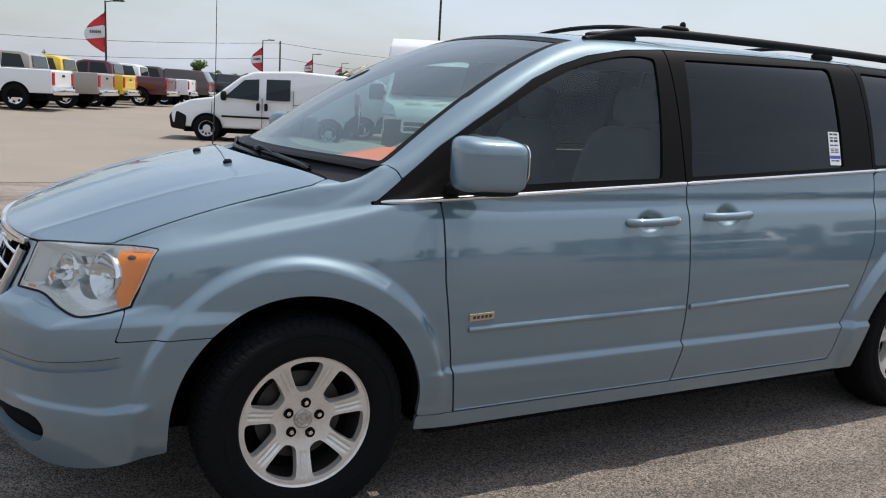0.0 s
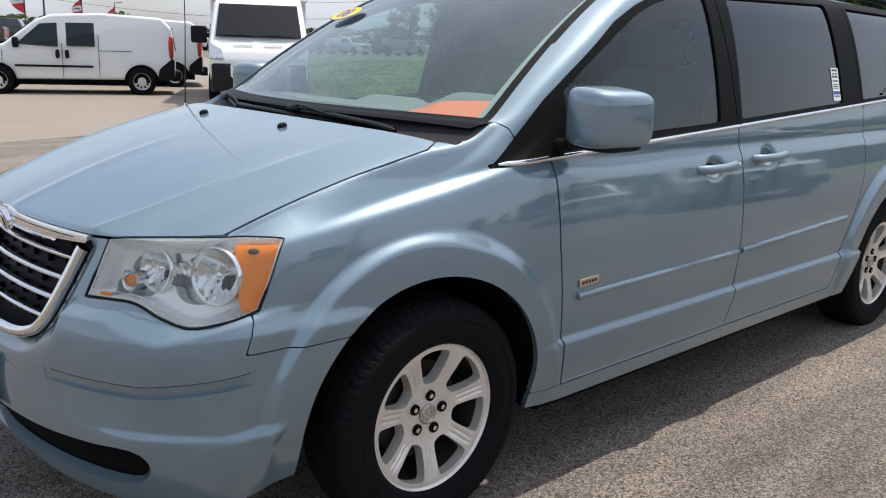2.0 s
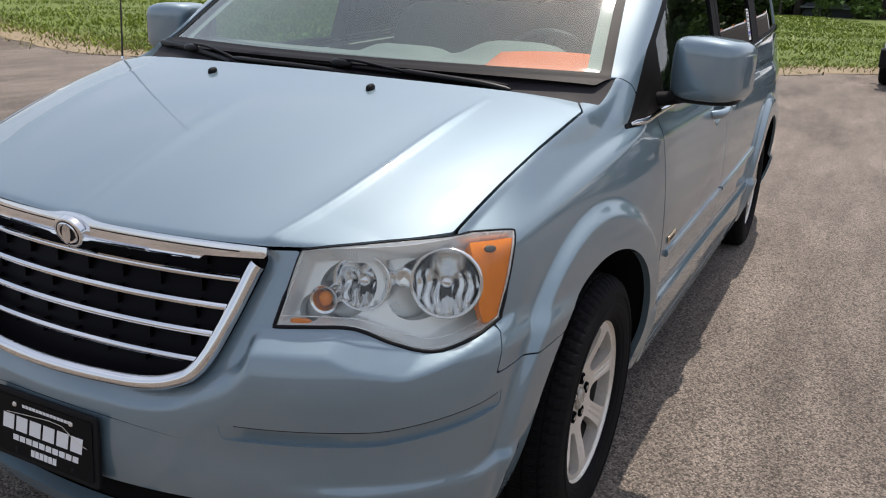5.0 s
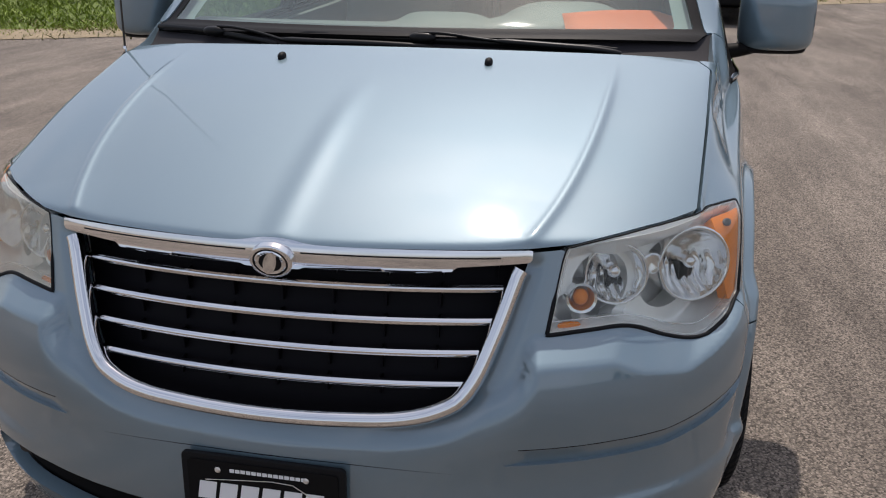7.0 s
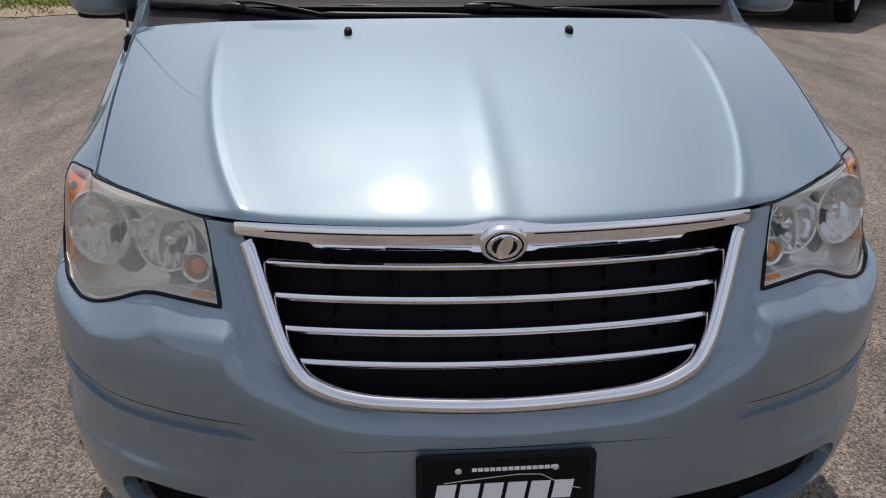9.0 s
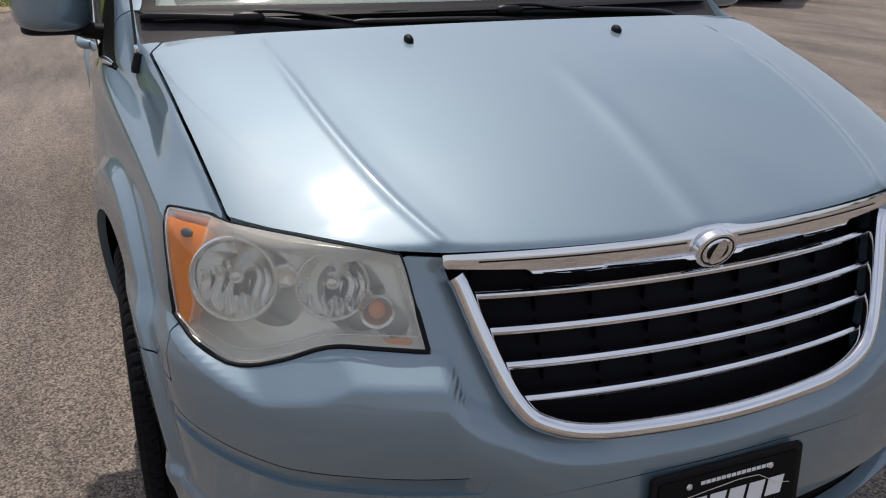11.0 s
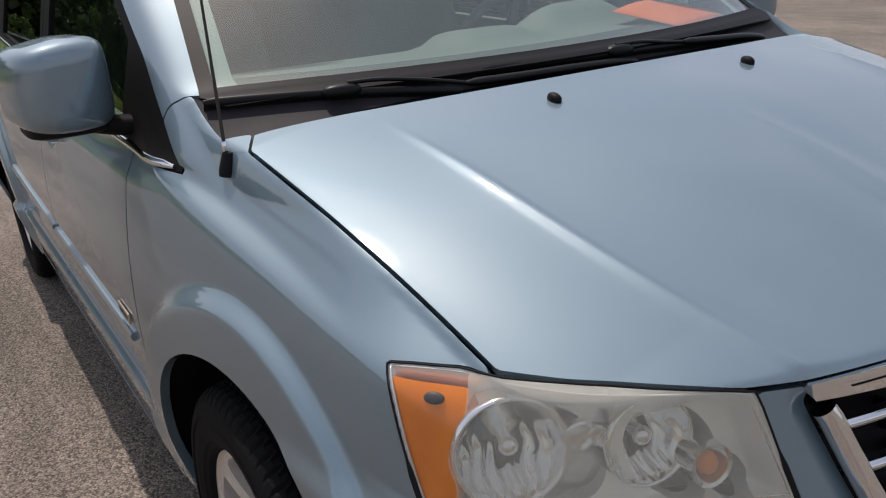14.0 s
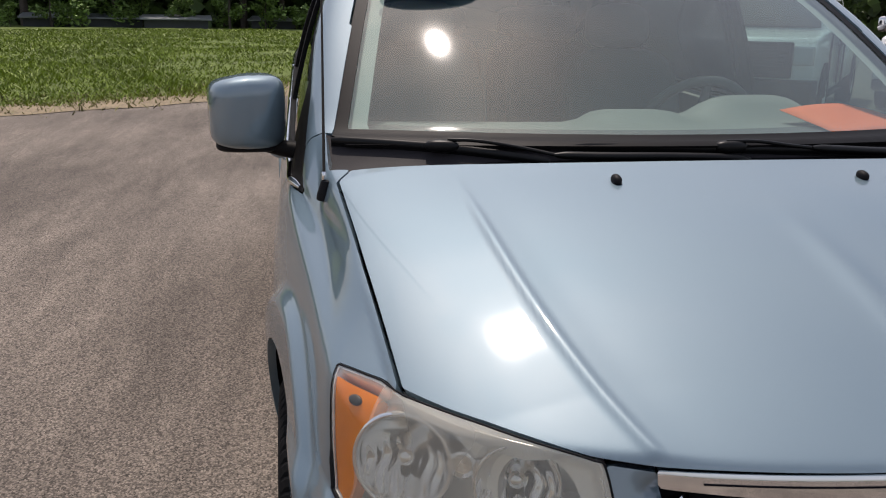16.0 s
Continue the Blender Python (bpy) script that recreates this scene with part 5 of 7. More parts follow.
# ---- cabin ----
panel("headliner", skin, *wing_rays(1.10, 4.95, 20, 160, 1, 0.0, 0.90, 0.03, 0.02), lambda P: np.minimum(np.minimum(-in_band(P) + 0.015, np.where(P[..., 0] < 2.4, -in_shield(P) + 0.075, 1)), P[..., 2] - belt_z(P[..., 0])), PILLAR, van, "grey headliner and pillar trim", lift=-0.030, lip=0)
for s in (-1, 1):
    panel("door_trim", skin, *side_rays(1.36, 4.8, 0.35, 1.14, s, 0.04), lambda P: np.minimum(np.minimum(P[..., 0] - 1.46, arch_out(P, 0.06)), belt_z(P[..., 0]) - 0.004 - z_of(P)), DASH, van, "grey door trim", lift=-0.055, lip=0.02)
bm = bmesh.new()
box(bm, (1.46, -0.86, 0.34), (3.60, 0.86, 0.40))
box(bm, (3.58, -0.48, 0.35), (4.95, 0.48, 0.41))
part("cabin_floor", bm, DASH_DARK, van)
# dash top: rises from the glass, dark strip in front
V, Fc, m = [], [], 15
for y in np.linspace(-0.80, 0.80, 41):
    a = abs(y)
    x0 = 1.06 + 0.28 * a * a
    for f in np.linspace(0, 1, m):
        x = x0 + (1.78 - x0) * f
        z = min(float(shield_z(x, a)) - 0.02, 1.140 + 0.022 * math.sin(math.pi * min(1, f * 1.2)) - 0.10 * max(0, f - 0.72) / 0.28)
        hump = 0.085 * math.exp(-((y + 0.40) / 0.20) ** 4) * float(sstep(np.array((f - 0.50) / 0.28))) * float(sstep(np.array((1.02 - f) / 0.12)))
        stack = 0.035 * math.exp(-((y + 0.02) / 0.13) ** 6) * float(sstep(np.array((f - 0.45) / 0.12)))
        V.append((x, y, z + hump + stack))
for k in range(40):
    for i in range(m - 1):
        Fc.append((k * m + i, k * m + i + 1, (k + 1) * m + i + 1, (k + 1) * m + i))
dash = obj("dashboard", V, [f[::-1] for f in Fc], DASH, van, "grey-green plastic dashboard")
bm = bmesh.new()
box(bm, (1.60, -0.80, 0.70), (1.80, 0.80, 1.03), 0.03)
box(bm, (1.62, -0.16, 0.45), (1.86, 0.14, 1.02), 0.02)
part("dash_front", bm, DASH_DARK, dash)
V, Fc = [], []
for y in np.linspace(-0.78, 0.78, 33):
    a = abs(y)
    x0 = 1.06 + 0.28 * a * a
    for f in range(7):
        x = x0 + 0.01 + 0.034 * f
        g = (x - x0) / (1.78 - x0)
        V.append((x, y, min(float(shield_z(x, a)) - 0.014, 1.145 + 0.022 * math.sin(math.pi * min(1, g * 1.2)))))
for k in range(32):
    for i in range(6):
        Fc.append((k * 7 + i, (k + 1) * 7 + i, (k + 1) * 7 + i + 1, k * 7 + i + 1))
obj("defroster_strip", V, [f[::-1] for f in Fc], DASH_DARK, dash, "dark defroster strip")
# steering wheel
M = Matrix.Translation((1.93, -0.40, 1.08)) @ pose(0, 0, 0, 0, 62, 0)
bm = bmesh.new()
ring = [M @ Vector((0.185 * math.cos(t), 0.185 * math.sin(t), 0)) for t in np.linspace(0, 2 * math.pi, 41)]
tube(bm, ring, 0.016, 10, up=M.to_3x3() @ Vector((0, 0, 1)))
for t in (0, 180, 270):
    rod(bm, M @ Vector((0, 0, -0.02)), M @ Vector((0.18 * math.cos(radians(t)), 0.18 * math.sin(radians(t)), 0)), 0.02, 0.013, 8)
blob(bm, (0.07, 0.07, 0.03), 0.8, 0.8, M @ Matrix.Translation((0, 0, -0.01)), 18, 10)
rod(bm, M @ Vector((0, 0, -0.02)), (1.62, -0.40, 0.90), 0.035, 0.045, 12)
part("steering_wheel", bm, DASH_DARK, van, "dark steering wheel", 50)


def seat(x, y, w):
    st = new("seat")
    st.parent = van
    st["label"] = "grey cloth seat with head restraint"
    bm_ = bmesh.new()
    blob(bm_, (0.27, w / 2, 0.09), 0.45, 0.4, Matrix.Translation((x, y, 0.66)), 28, 14)
    part("cushion", bm_, CLOTH, st, smooth=60)
    bm_ = bmesh.new()
    blob(bm_, (0.085, w / 2 * 0.96, 0.34), 0.5, 0.5, Matrix.Translation((x + 0.33, y, 0.98)) @ pose(0, 0, 0, 0, 16, 0), 28, 20)
    part("backrest", bm_, CLOTH, st, smooth=60)
    bm_ = bmesh.new()
    blob(bm_, (0.055, 0.13, 0.085), 0.6, 0.6, Matrix.Translation((x + 0.45, y, 1.40)) @ pose(0, 0, 0, 0, 10, 0), 22, 14)
    for dy in (-0.05, 0.05):
        rod(bm_, (x + 0.42, y + dy, 1.24), (x + 0.44, y + dy, 1.36), 0.007, n=8)
    part("head_restraint", bm_, CLOTH, st, smooth=60)
    bm_ = bmesh.new()
    box(bm_, (x - 0.24, y - w / 2 * 0.85, 0.40), (x + 0.28, y + w / 2 * 0.85, 0.62), 0.03)
    part("seat_base", bm_, DASH_DARK, st)


for x in (2.22, 3.15):
    for y in (-0.40, 0.40):
        seat(x, y, 0.50)
for y in (-0.45, 0.0, 0.45):
    seat(4.0, y, 0.42)

# orange sheet on the dashboard and year sticker at the top of the glass
V, Fc = [], []
for i, u in enumerate((0, 0.16, 0.32, 0.48, 0.64, 0.76, 0.86, 0.93, 1.0)):
    for j, v in enumerate(np.linspace(0, 1, 7)):
        v = 0.5 + (v - 0.5) * min(1.0, 0.42 + 4.2 * (1 - u))
        x = 1.200 + 0.135 * u + 0.225 * v + 0.010 * u * v
        y = -0.430 - 0.335 * u + 0.030 * v + 0.015 * u * v
        V.append((x, y, 1.160 + 0.036 * v + 0.008 * math.sin(math.pi * u) * v))
for i in range(8):
    for j in range(6):
        Fc.append((i * 7 + j, (i + 1) * 7 + j, (i + 1) * 7 + j + 1, i * 7 + j + 1))
sheet = obj("paper_sheet", V, [f[::-1] for f in Fc], PAPER)
tagged(sheet, "bright orange hang tag lying on the dashboard", "paper tag")
md = sheet.modifiers.new("thick", "SOLIDIFY")
md.thickness = 0.0015

p = on_glass(1.68, 0.524, 0.0)
nn = Vector((-0.44, 0.12, 0.89)).normalized()
M = facing(p + nn * 0.004, nn)
yr = thing("year_sticker", "oval yellow year sticker inside the top of the windshield", "sticker", M)
bm = bmesh.new()
slab(bm, [(0.136 * math.cos(t), 0.066 * math.sin(t)) for t in np.linspace(0, 2 * math.pi, 41)[:-1]], 0.0006)
part("sticker_rim", bm, BLUE_INK, yr)
bm = bmesh.new()
slab(bm, [(0.129 * math.cos(t), 0.060 * math.sin(t)) for t in np.linspace(0, 2 * math.pi, 41)[:-1]], 0.0006, Matrix.Translation((0, 0, 0.0006)))
part("sticker_face", bm, YELLOW_VINYL, yr)
text_on("08", 0.110, Matrix.Translation((0, -0.002, 0.0016)), BLUE_INK, yr, bold=0.001, shear=-0.25, width=1.2)

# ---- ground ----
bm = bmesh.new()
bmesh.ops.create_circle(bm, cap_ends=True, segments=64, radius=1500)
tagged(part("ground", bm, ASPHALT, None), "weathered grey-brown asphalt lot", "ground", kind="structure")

CONCRETE = mat("pale_concrete", (0.258, 0.216, 0.172), 0.85, var=0.20, scale=0.5, grain=0.14, grain_scale=60, bump=0.2)
SOIL = mat("field_soil", (0.100, 0.140, 0.017), 0.95, var=0.45, scale=0.8, grain=0.40, grain_scale=9, bump=0.6)
STRAW = mat("dry_verge", (0.27, 0.21, 0.13), 0.95, var=0.40, scale=2.0, grain=0.4, grain_scale=30, bump=0.5)
BLADE = mat("grass_blade", (0.172, 0.232, 0.018), 0.6, var=0.45, scale=0.35, by_island=(0.6, 1.35))
DRY_BLADE = mat("dry_grass", (0.22, 0.20, 0.085), 0.8, var=0.3, scale=1.0, by_island=(0.55, 1.5))
LEAF = mat("leaf_green", (0.055, 0.095, 0.018), 0.6, var=0.35, scale=0.5, by_island=(0.55, 1.5))
LEAF_LIGHT = mat("young_leaf_green", (0.13, 0.21, 0.045), 0.6, var=0.3, scale=0.6, by_island=(0.55, 1.5))
BARK = mat("bark", (0.075, 0.060, 0.048), 0.9, var=0.3, scale=5, grain=0.3, grain_scale=20, bump=0.5)

# pale far lot with joints, 4 mm proud of the asphalt
rnd = random.Random(4)
V, Fc = [], []
bm = bmesh.new()
lines = [(9.0, 0.004), (20.0, 0.02), (24.0, 0.16), (27.5, 0.32), (60.0, 0.36), (110.0, 0.40)]
sx = lambda y: np.interp(y, [9.0, 10.6, 13.5, 18.2, 26.6, 52, 110], [2.0, 7.2, 9.4, 11.6, 15.4, 26.0, 46.0])
prev = None
for y, z in [(9.0, 0.004), (10.6, 0.006), (13.5, 0.010), (18.2, 0.016)] + lines[1:]:
    row = [bm.verts.new((-95, y + 1.5, z)), bm.verts.new((-20, y + 0.6, z)), bm.verts.new((float(sx(y)), y, z))]
    if prev:
        for i in (0, 1):
            bm.faces.new((prev[i], prev[i + 1], row[i + 1], row[i]))
    prev = row
tagged(part("pavement", bm, CONCRETE, None), "pale sunlit concrete of the far lot", "pavement", kind="structure")

# field: a low rise that starts at the lot's edge
EDGE = [(44.0, -46.0), (30.0, -19.0), (23.0, -7.0), (18.6, -1.1), (15.1, 1.3), (13.4, 3.3), (12.2, 5.0), (10.9, 8.1), (9.6, 10.4), (10.6, 13.8), (12.2, 18.5), (16.2, 27.0), (27.0, 52.0)]
way = spline([(x, y, 0) for x, y in EDGE], 8)
out = []
for k, p in enumerate(way):
    d = (way[min(k + 1, len(way) - 1)] - way[max(k - 1, 0)]).normalized()
    out.append(Vector((d.y, -d.x, 0)))
if out[40].x < 0:
    out = [-v for v in out]
REACH = [0, 0.4, 0.9, 1.6, 2.6, 4, 6, 9, 13, 18, 25, 35, 50, 75, 120]


def rise(p, r):
    h = 0.012 + 0.16 * float(sstep(np.array((r - 0.2) / 5.0)))
    return h + min(r, 4) * 0.02 * noise.noise(Vector((p.x * 0.35, p.y * 0.35, 0.0))) + min(r, 1.0) * 0.03 * noise.noise(Vector((p.x * 1.7, p.y * 1.7, 3.0)))


def spot(k, r):
    """A place r metres into the field from the edge's point k."""
    fan = Vector((1, 0.25, 0)).normalized()
    d = out[k].lerp(fan, min(1, r / 14)).normalized()
    p = way[k] + d * r + Vector((0.12 * noise.noise(way[k] * 1.3), 0, 0))
    return p


V, Fc, m = [], [], len(REACH)
for k in range(len(way)):
    for r in REACH:
        p = spot(k, r)
        V.append((p.x, p.y, rise(p, r)))
for k in range(len(way) - 1):
    for i in range(m - 1):
        Fc.append((k * m + i, k * m + i + 1, (k + 1) * m + i + 1, (k + 1) * m + i))
field = obj("field", V, Fc, SOIL)
tagged(field, "green weedy field beyond the lot", "field", kind="structure")
# dry verge along the edge
V, Fc = [], []
for k in range(len(way)):
    for i, r in enumerate((-0.25, 0.2, 0.8, 1.5)):
        p = spot(k, r + 0.22 * noise.noise(way[k] * 0.9 + Vector((0, 0, i))))
        V.append((p.x, p.y, 0.010 if i == 0 else rise(p, max(r, 0)) + 0.018 - 0.03 * (i == 3)))
for k in range(len(way) - 1):
    for i in range(3):
        Fc.append((k * 4 + i, k * 4 + i + 1, (k + 1) * 4 + i + 1, (k + 1) * 4 + i))
tagged(obj("verge", V, Fc, STRAW), "dry straw-coloured verge at the asphalt's edge", "verge", kind="structure")


def tufts(name, n, r0, r1, low, high, material, label, seed, bias=1.6):
    """Grass: many narrow blades in one mesh, denser near the lot."""
    rr = random.Random(seed)
    V_, F_ = [], []
    while len(F_) < n:
        k = rr.uniform(14, len(way) - 4)
        r = r0 + (r1 - r0) * rr.random() ** bias
        a, b = spot(int(k), r), spot(int(k) + 1, r)
        c = a.lerp(b, k - int(k))
        if noise.noise(Vector((c.x * 0.25, c.y * 0.25, 7.0))) + rr.random() * 0.8 < -0.05:
            continue
        z = rise(c, r) - 0.02
        grow = 1 + 0.5 * noise.noise(Vector((c.x * 0.5, c.y * 0.5, 1.0)))
        for _ in range(5):
            h = rr.uniform(low, high) * grow
            t = rr.uniform(0, 6.283)
            w = rr.uniform(0.010, 0.022) * (1 + r / 18)
            q = c + Vector((rr.gauss(0, 0.28), rr.gauss(0, 0.28), 0))
            lean = Vector((rr.gauss(0, 0.75), rr.gauss(0, 0.75), 0)) * h
            e = Vector((math.cos(t), math.sin(t), 0)) * w
            i0 = len(V_)
            V_ += [(q.x - e.x, q.y - e.y, z), (q.x + e.x, q.y + e.y, z), (q.x + e.x * 0.7 + lean.x * 0.5, q.y + e.y * 0.7 + lean.y * 0.5, z + h * 0.6), (q.x + lean.x, q.y + lean.y, z + h)]
            F_ += [(i0, i0 + 1, i0 + 2), (i0, i0 + 2, i0 + 3)]
    tagged(obj(name, V_, F_, material, smooth=False), label, "grass", kind="stuff")


tufts("grass", 330000, 0.7, 50.0, 0.05, 0.13, BLADE, "long green grass and weeds of the field", 1, 1.35)
tufts("dry_grass", 12000, -0.1, 2.0, 0.03, 0.12, DRY_BLADE, "short dry grass along the verge", 2, 1.0)


EYE0 = Vector((0.1, -3.4, 0))


# ---- trees ----
def tree(name, h, spread, seed, leaf, n, size, low=0.25, label="broad green tree in full leaf", cat="tree"):
    rr = random.Random(seed)
    t = thing(name, label, cat)
    bm_ = bmesh.new()
    sway = [Vector((rr.gauss(0, 0.02) * h * f, rr.gauss(0, 0.02) * h * f, h * f * 0.85)) for f in (0, 0.25, 0.5, 0.75, 1.0)]
    tube(bm_, sway, [0.022 * h, 0.017 * h, 0.012 * h, 0.007 * h, 0.002 * h], 7, up=(1, 0, 0))
    ends = []
    for k in range(11):
        f = rr.uniform(low, 0.9)
        b = sway[0].lerp(sway[-1], f)
        a = rr.uniform(0, 6.283)
        ln = spread * (1.05 - 0.6 * f) * rr.uniform(0.6, 1.1)
        e = b + Vector((math.cos(a) * ln, math.sin(a) * ln, ln * rr.uniform(0.2, 0.8)))
        tube(bm_, [b, b.lerp(e, 0.5) + Vector((0, 0, 0.06 * ln)), e], [0.008 * h * (1.1 - f), 0.005 * h * (1.1 - f), 0.0015 * h], 5, up=(0.3, 0.2, 1))
        ends.append((e, ln * 0.55))
        ends.append((b.lerp(e, 0.6), ln * 0.5))
    ends.append((sway[-1], spread * 0.35))
    part("trunk", bm_, BARK, t, smooth=60)
    V_, F_ = [], []
    for _ in range(n):
        c, r = ends[rr.randrange(len(ends))]
        d = Vector((rr.gauss(0, 1), rr.gauss(0, 1), rr.gauss(0, 0.8))).normalized() * r * rr.random() ** 0.4
        p = c + d
        if p.z < 0.1:
            continue
        u = Vector((rr.gauss(0, 1), rr.gauss(0, 1), rr.gauss(0, 0.6))).normalized()
        v = u.cross(Vector((rr.gauss(0, 1), rr.gauss(0, 1), 1.2))).normalized()
        s_ = size * rr.uniform(0.6, 1.3)
        i0 = len(V_)
        V_ += [tuple(p - u * s_), tuple(p + v * s_ * 0.55), tuple(p + u * s_), tuple(p - v * s_ * 0.5 + Vector((0, 0, -0.2 * s_)))]
        F_ += [(i0, i0 + 1, i0 + 2), (i0, i0 + 2, i0 + 3)]
    obj("crown", V_, F_, leaf, t, smooth=False)
    return t


kinds = [tree("tree", 15, 4.4, 11, LEAF, 2600, 0.40), tree("tree", 17, 4.8, 12, LEAF, 2800, 0.42, 0.2), tree("tree", 13, 4.6, 13, LEAF, 2400, 0.38, 0.15)]
young = [tree("young_tree", 7.0, 2.0, 21, LEAF_LIGHT, 1500, 0.22, 0.12, "young light green tree at the wood's edge"), tree("bush", 3.2, 1.6, 22, LEAF_LIGHT, 1100, 0.18, 0.02, "light green bush at the wood's edge", "bush")]
rr = random.Random(9)
first = {}


def plant(src, x, y, s):
    m = Matrix.Translation((x, y, -0.05)) @ Matrix.Rotation(rr.uniform(0, 6.28), 4, "Z") @ Matrix.Scale(s, 4)
    if src not in first:
        first[src] = 1
        src.matrix_world = m
    else:
        copy_thing(src, Matrix.Translation((x, y, -0.05)) @ Matrix.Rotation(rr.uniform(0, 6.28), 4, "Z")).scale = (s, s, s)


# wood behind the field
for row, (d0, n) in enumerate(((82, 40), (89, 40), (97, 36))):
    for k in range(n):
        az = radians(-52 + 79 * (k + rr.uniform(-0.35, 0.35)) / n)
        d = d0 + rr.uniform(-3, 3) + 14 * max(0, math.degrees(az) - 14) / 16
        low = 1 - 0.58 * sstep((-14 - math.degrees(az)) / 6)
        plant(kinds[rr.randrange(3)], d * math.cos(az), d * math.sin(az), rr.uniform(0.85, 1.25) * low)
for k in range(34):
    az = radians(-48 + 72 * (k + rr.uniform(-0.4, 0.4)) / 34)
    d = 76 + rr.uniform(-2, 2)
    plant(young[0 if rr.random() < 0.4 else 1], d * math.cos(az), d * math.sin(az), rr.uniform(0.6, 1.1) * (1 - 0.5 * sstep((-14 - math.degrees(az)) / 6)))
# trees past the pale vans, and the line across the road behind the viewer
for k in range(9):
    az = radians(36 + 17 * k / 9 + rr.uniform(-0.8, 0.8))
    d = 118 + rr.uniform(-8, 14)
    plant(kinds[rr.randrange(3)], d * math.cos(az), d * math.sin(az), rr.uniform(0.45, 0.6))
for k in range(26):
    x = -50 + 5.6 * k + rr.uniform(-2, 2)
    plant(kinds[rr.randrange(3)], x, -70 + rr.uniform(-5, 5), rr.uniform(0.28, 0.48))
for x, y, s in ((float(EYE0.x + 70 * math.cos(radians(78.1))), float(EYE0.y + 70 * math.sin(radians(78.1))), 0.52), (60, 150, 0.4), (64, 158, 0.36)):
    plant(young[0] if y < 100 else kinds[0], x, y, s)

# far woods on the horizon, one mesh
V, Fc = [], []
rr2 = random.Random(5)
for _ in range(5200):
    az = rr2.uniform(0, 6.283)
    d = rr2.uniform(380, 430)
    top = 6.5 + 3.5 * noise.noise(Vector((az * 9, 0, 0))) + 2.0 * noise.noise(Vector((az * 40, 1, 0)))
    z = top * rr2.random() ** 0.6
    c = Vector((d * math.cos(az), d * math.sin(az), max(0.3, z)))
    u = Vector((-math.sin(az), math.cos(az), rr2.gauss(0, 0.3))) * rr2.uniform(1.2, 2.6)
    w = Vector((rr2.gauss(0, 0.4), rr2.gauss(0, 0.4), 1)) * rr2.uniform(0.7, 1.6)
    i0 = len(V)
    V += [tuple(c - u), tuple(c - w * 0.8), tuple(c + u), tuple(c + w)]
    Fc.append((i0, i0 + 1, i0 + 2, i0 + 3))
tagged(obj("far_woods", V, Fc, LEAF, smooth=False), "low line of far woods along the horizon", "woods", kind="stuff")

# undergrowth under the wood
V, Fc = [], []
for _ in range(16000):
    az = radians(rr2.uniform(-54, 34))
    d = rr2.uniform(80, 104) + 14 * max(0, math.degrees(az) - 14) / 16
    c = Vector((d * math.cos(az), d * math.sin(az), 0.2 + 6.5 * rr2.random() ** 1.6))
    u = Vector((rr2.gauss(0, 0.5), rr2.gauss(0, 1), rr2.gauss(0, 0.5))).normalized() * rr2.uniform(0.4, 0.9)
    w = u.cross(Vector((1, rr2.gauss(0, 0.5), rr2.gauss(0, 0.5)))).normalized() * rr2.uniform(0.3, 0.7)
    i0 = len(V)
    V += [tuple(c - u), tuple(c - w), tuple(c + u), tuple(c + w)]
    Fc.append((i0, i0 + 1, i0 + 2, i0 + 3))
tagged(obj("undergrowth", V, Fc, LEAF, smooth=False), "dense dark undergrowth beneath the wood", "undergrowth", kind="stuff")

# low sheds at the wood's edge
SHED = mat("dark_shed_board", (0.055, 0.060, 0.062), 0.8, var=0.3, scale=1.0)
SHED_ROOF = mat("pale_tin_roof", (0.24, 0.26, 0.265), 0.5, metal=0.3, var=0.15, scale=1.0)
for x, y, w, turn in ((76.0, 18.0, 9.0, 10), (77.5, 0.9, 7.0, -4), (75.0, 10.5, 5.0, 6)):
    sh = thing("shed", "low dark shed with a pale tin roof, at the wood's edge", "shed", Matrix.Translation((x, y, 0.1)) @ pose(0, 0, 0, 0, 0, turn), "sheds at the wood")
    bm = bmesh.new()
    box(bm, (-1.5, -w / 2, -0.2), (1.5, w / 2, 0.80), 0.02)
    part("shed_wall", bm, SHED, sh)
    bm = bmesh.new()
    slab(bm, [(-1.9, -w / 2 - 0.3), (1.9, -w / 2 - 0.3), (1.9, w / 2 + 0.3), (-1.9, w / 2 + 0.3)], 0.10, pose(0, 0, 0.88, 0, -5, 0))
    part("shed_roof", bm, SHED_ROOF, sh)

# ---- poles, wires, banners ----
POLE = mat("dark_pole_paint", (0.030, 0.028, 0.026), 0.5, var=0.15)
TIMBER = mat("weathered_pole_wood", (0.12, 0.10, 0.085), 0.9, var=0.25, scale=3, grain=0.3, grain_scale=20)
RED = mat("red_banner_cloth", (0.62, 0.035, 0.04), 0.7, var=0.1, scale=2)
WHITE_CLOTH = mat("white_banner_cloth", (0.75, 0.75, 0.76), 0.75, var=0.06, scale=2)


def from_start(az, d):
    return EYE0 + Vector((math.cos(radians(az)), math.sin(radians(az)), 0)) * d


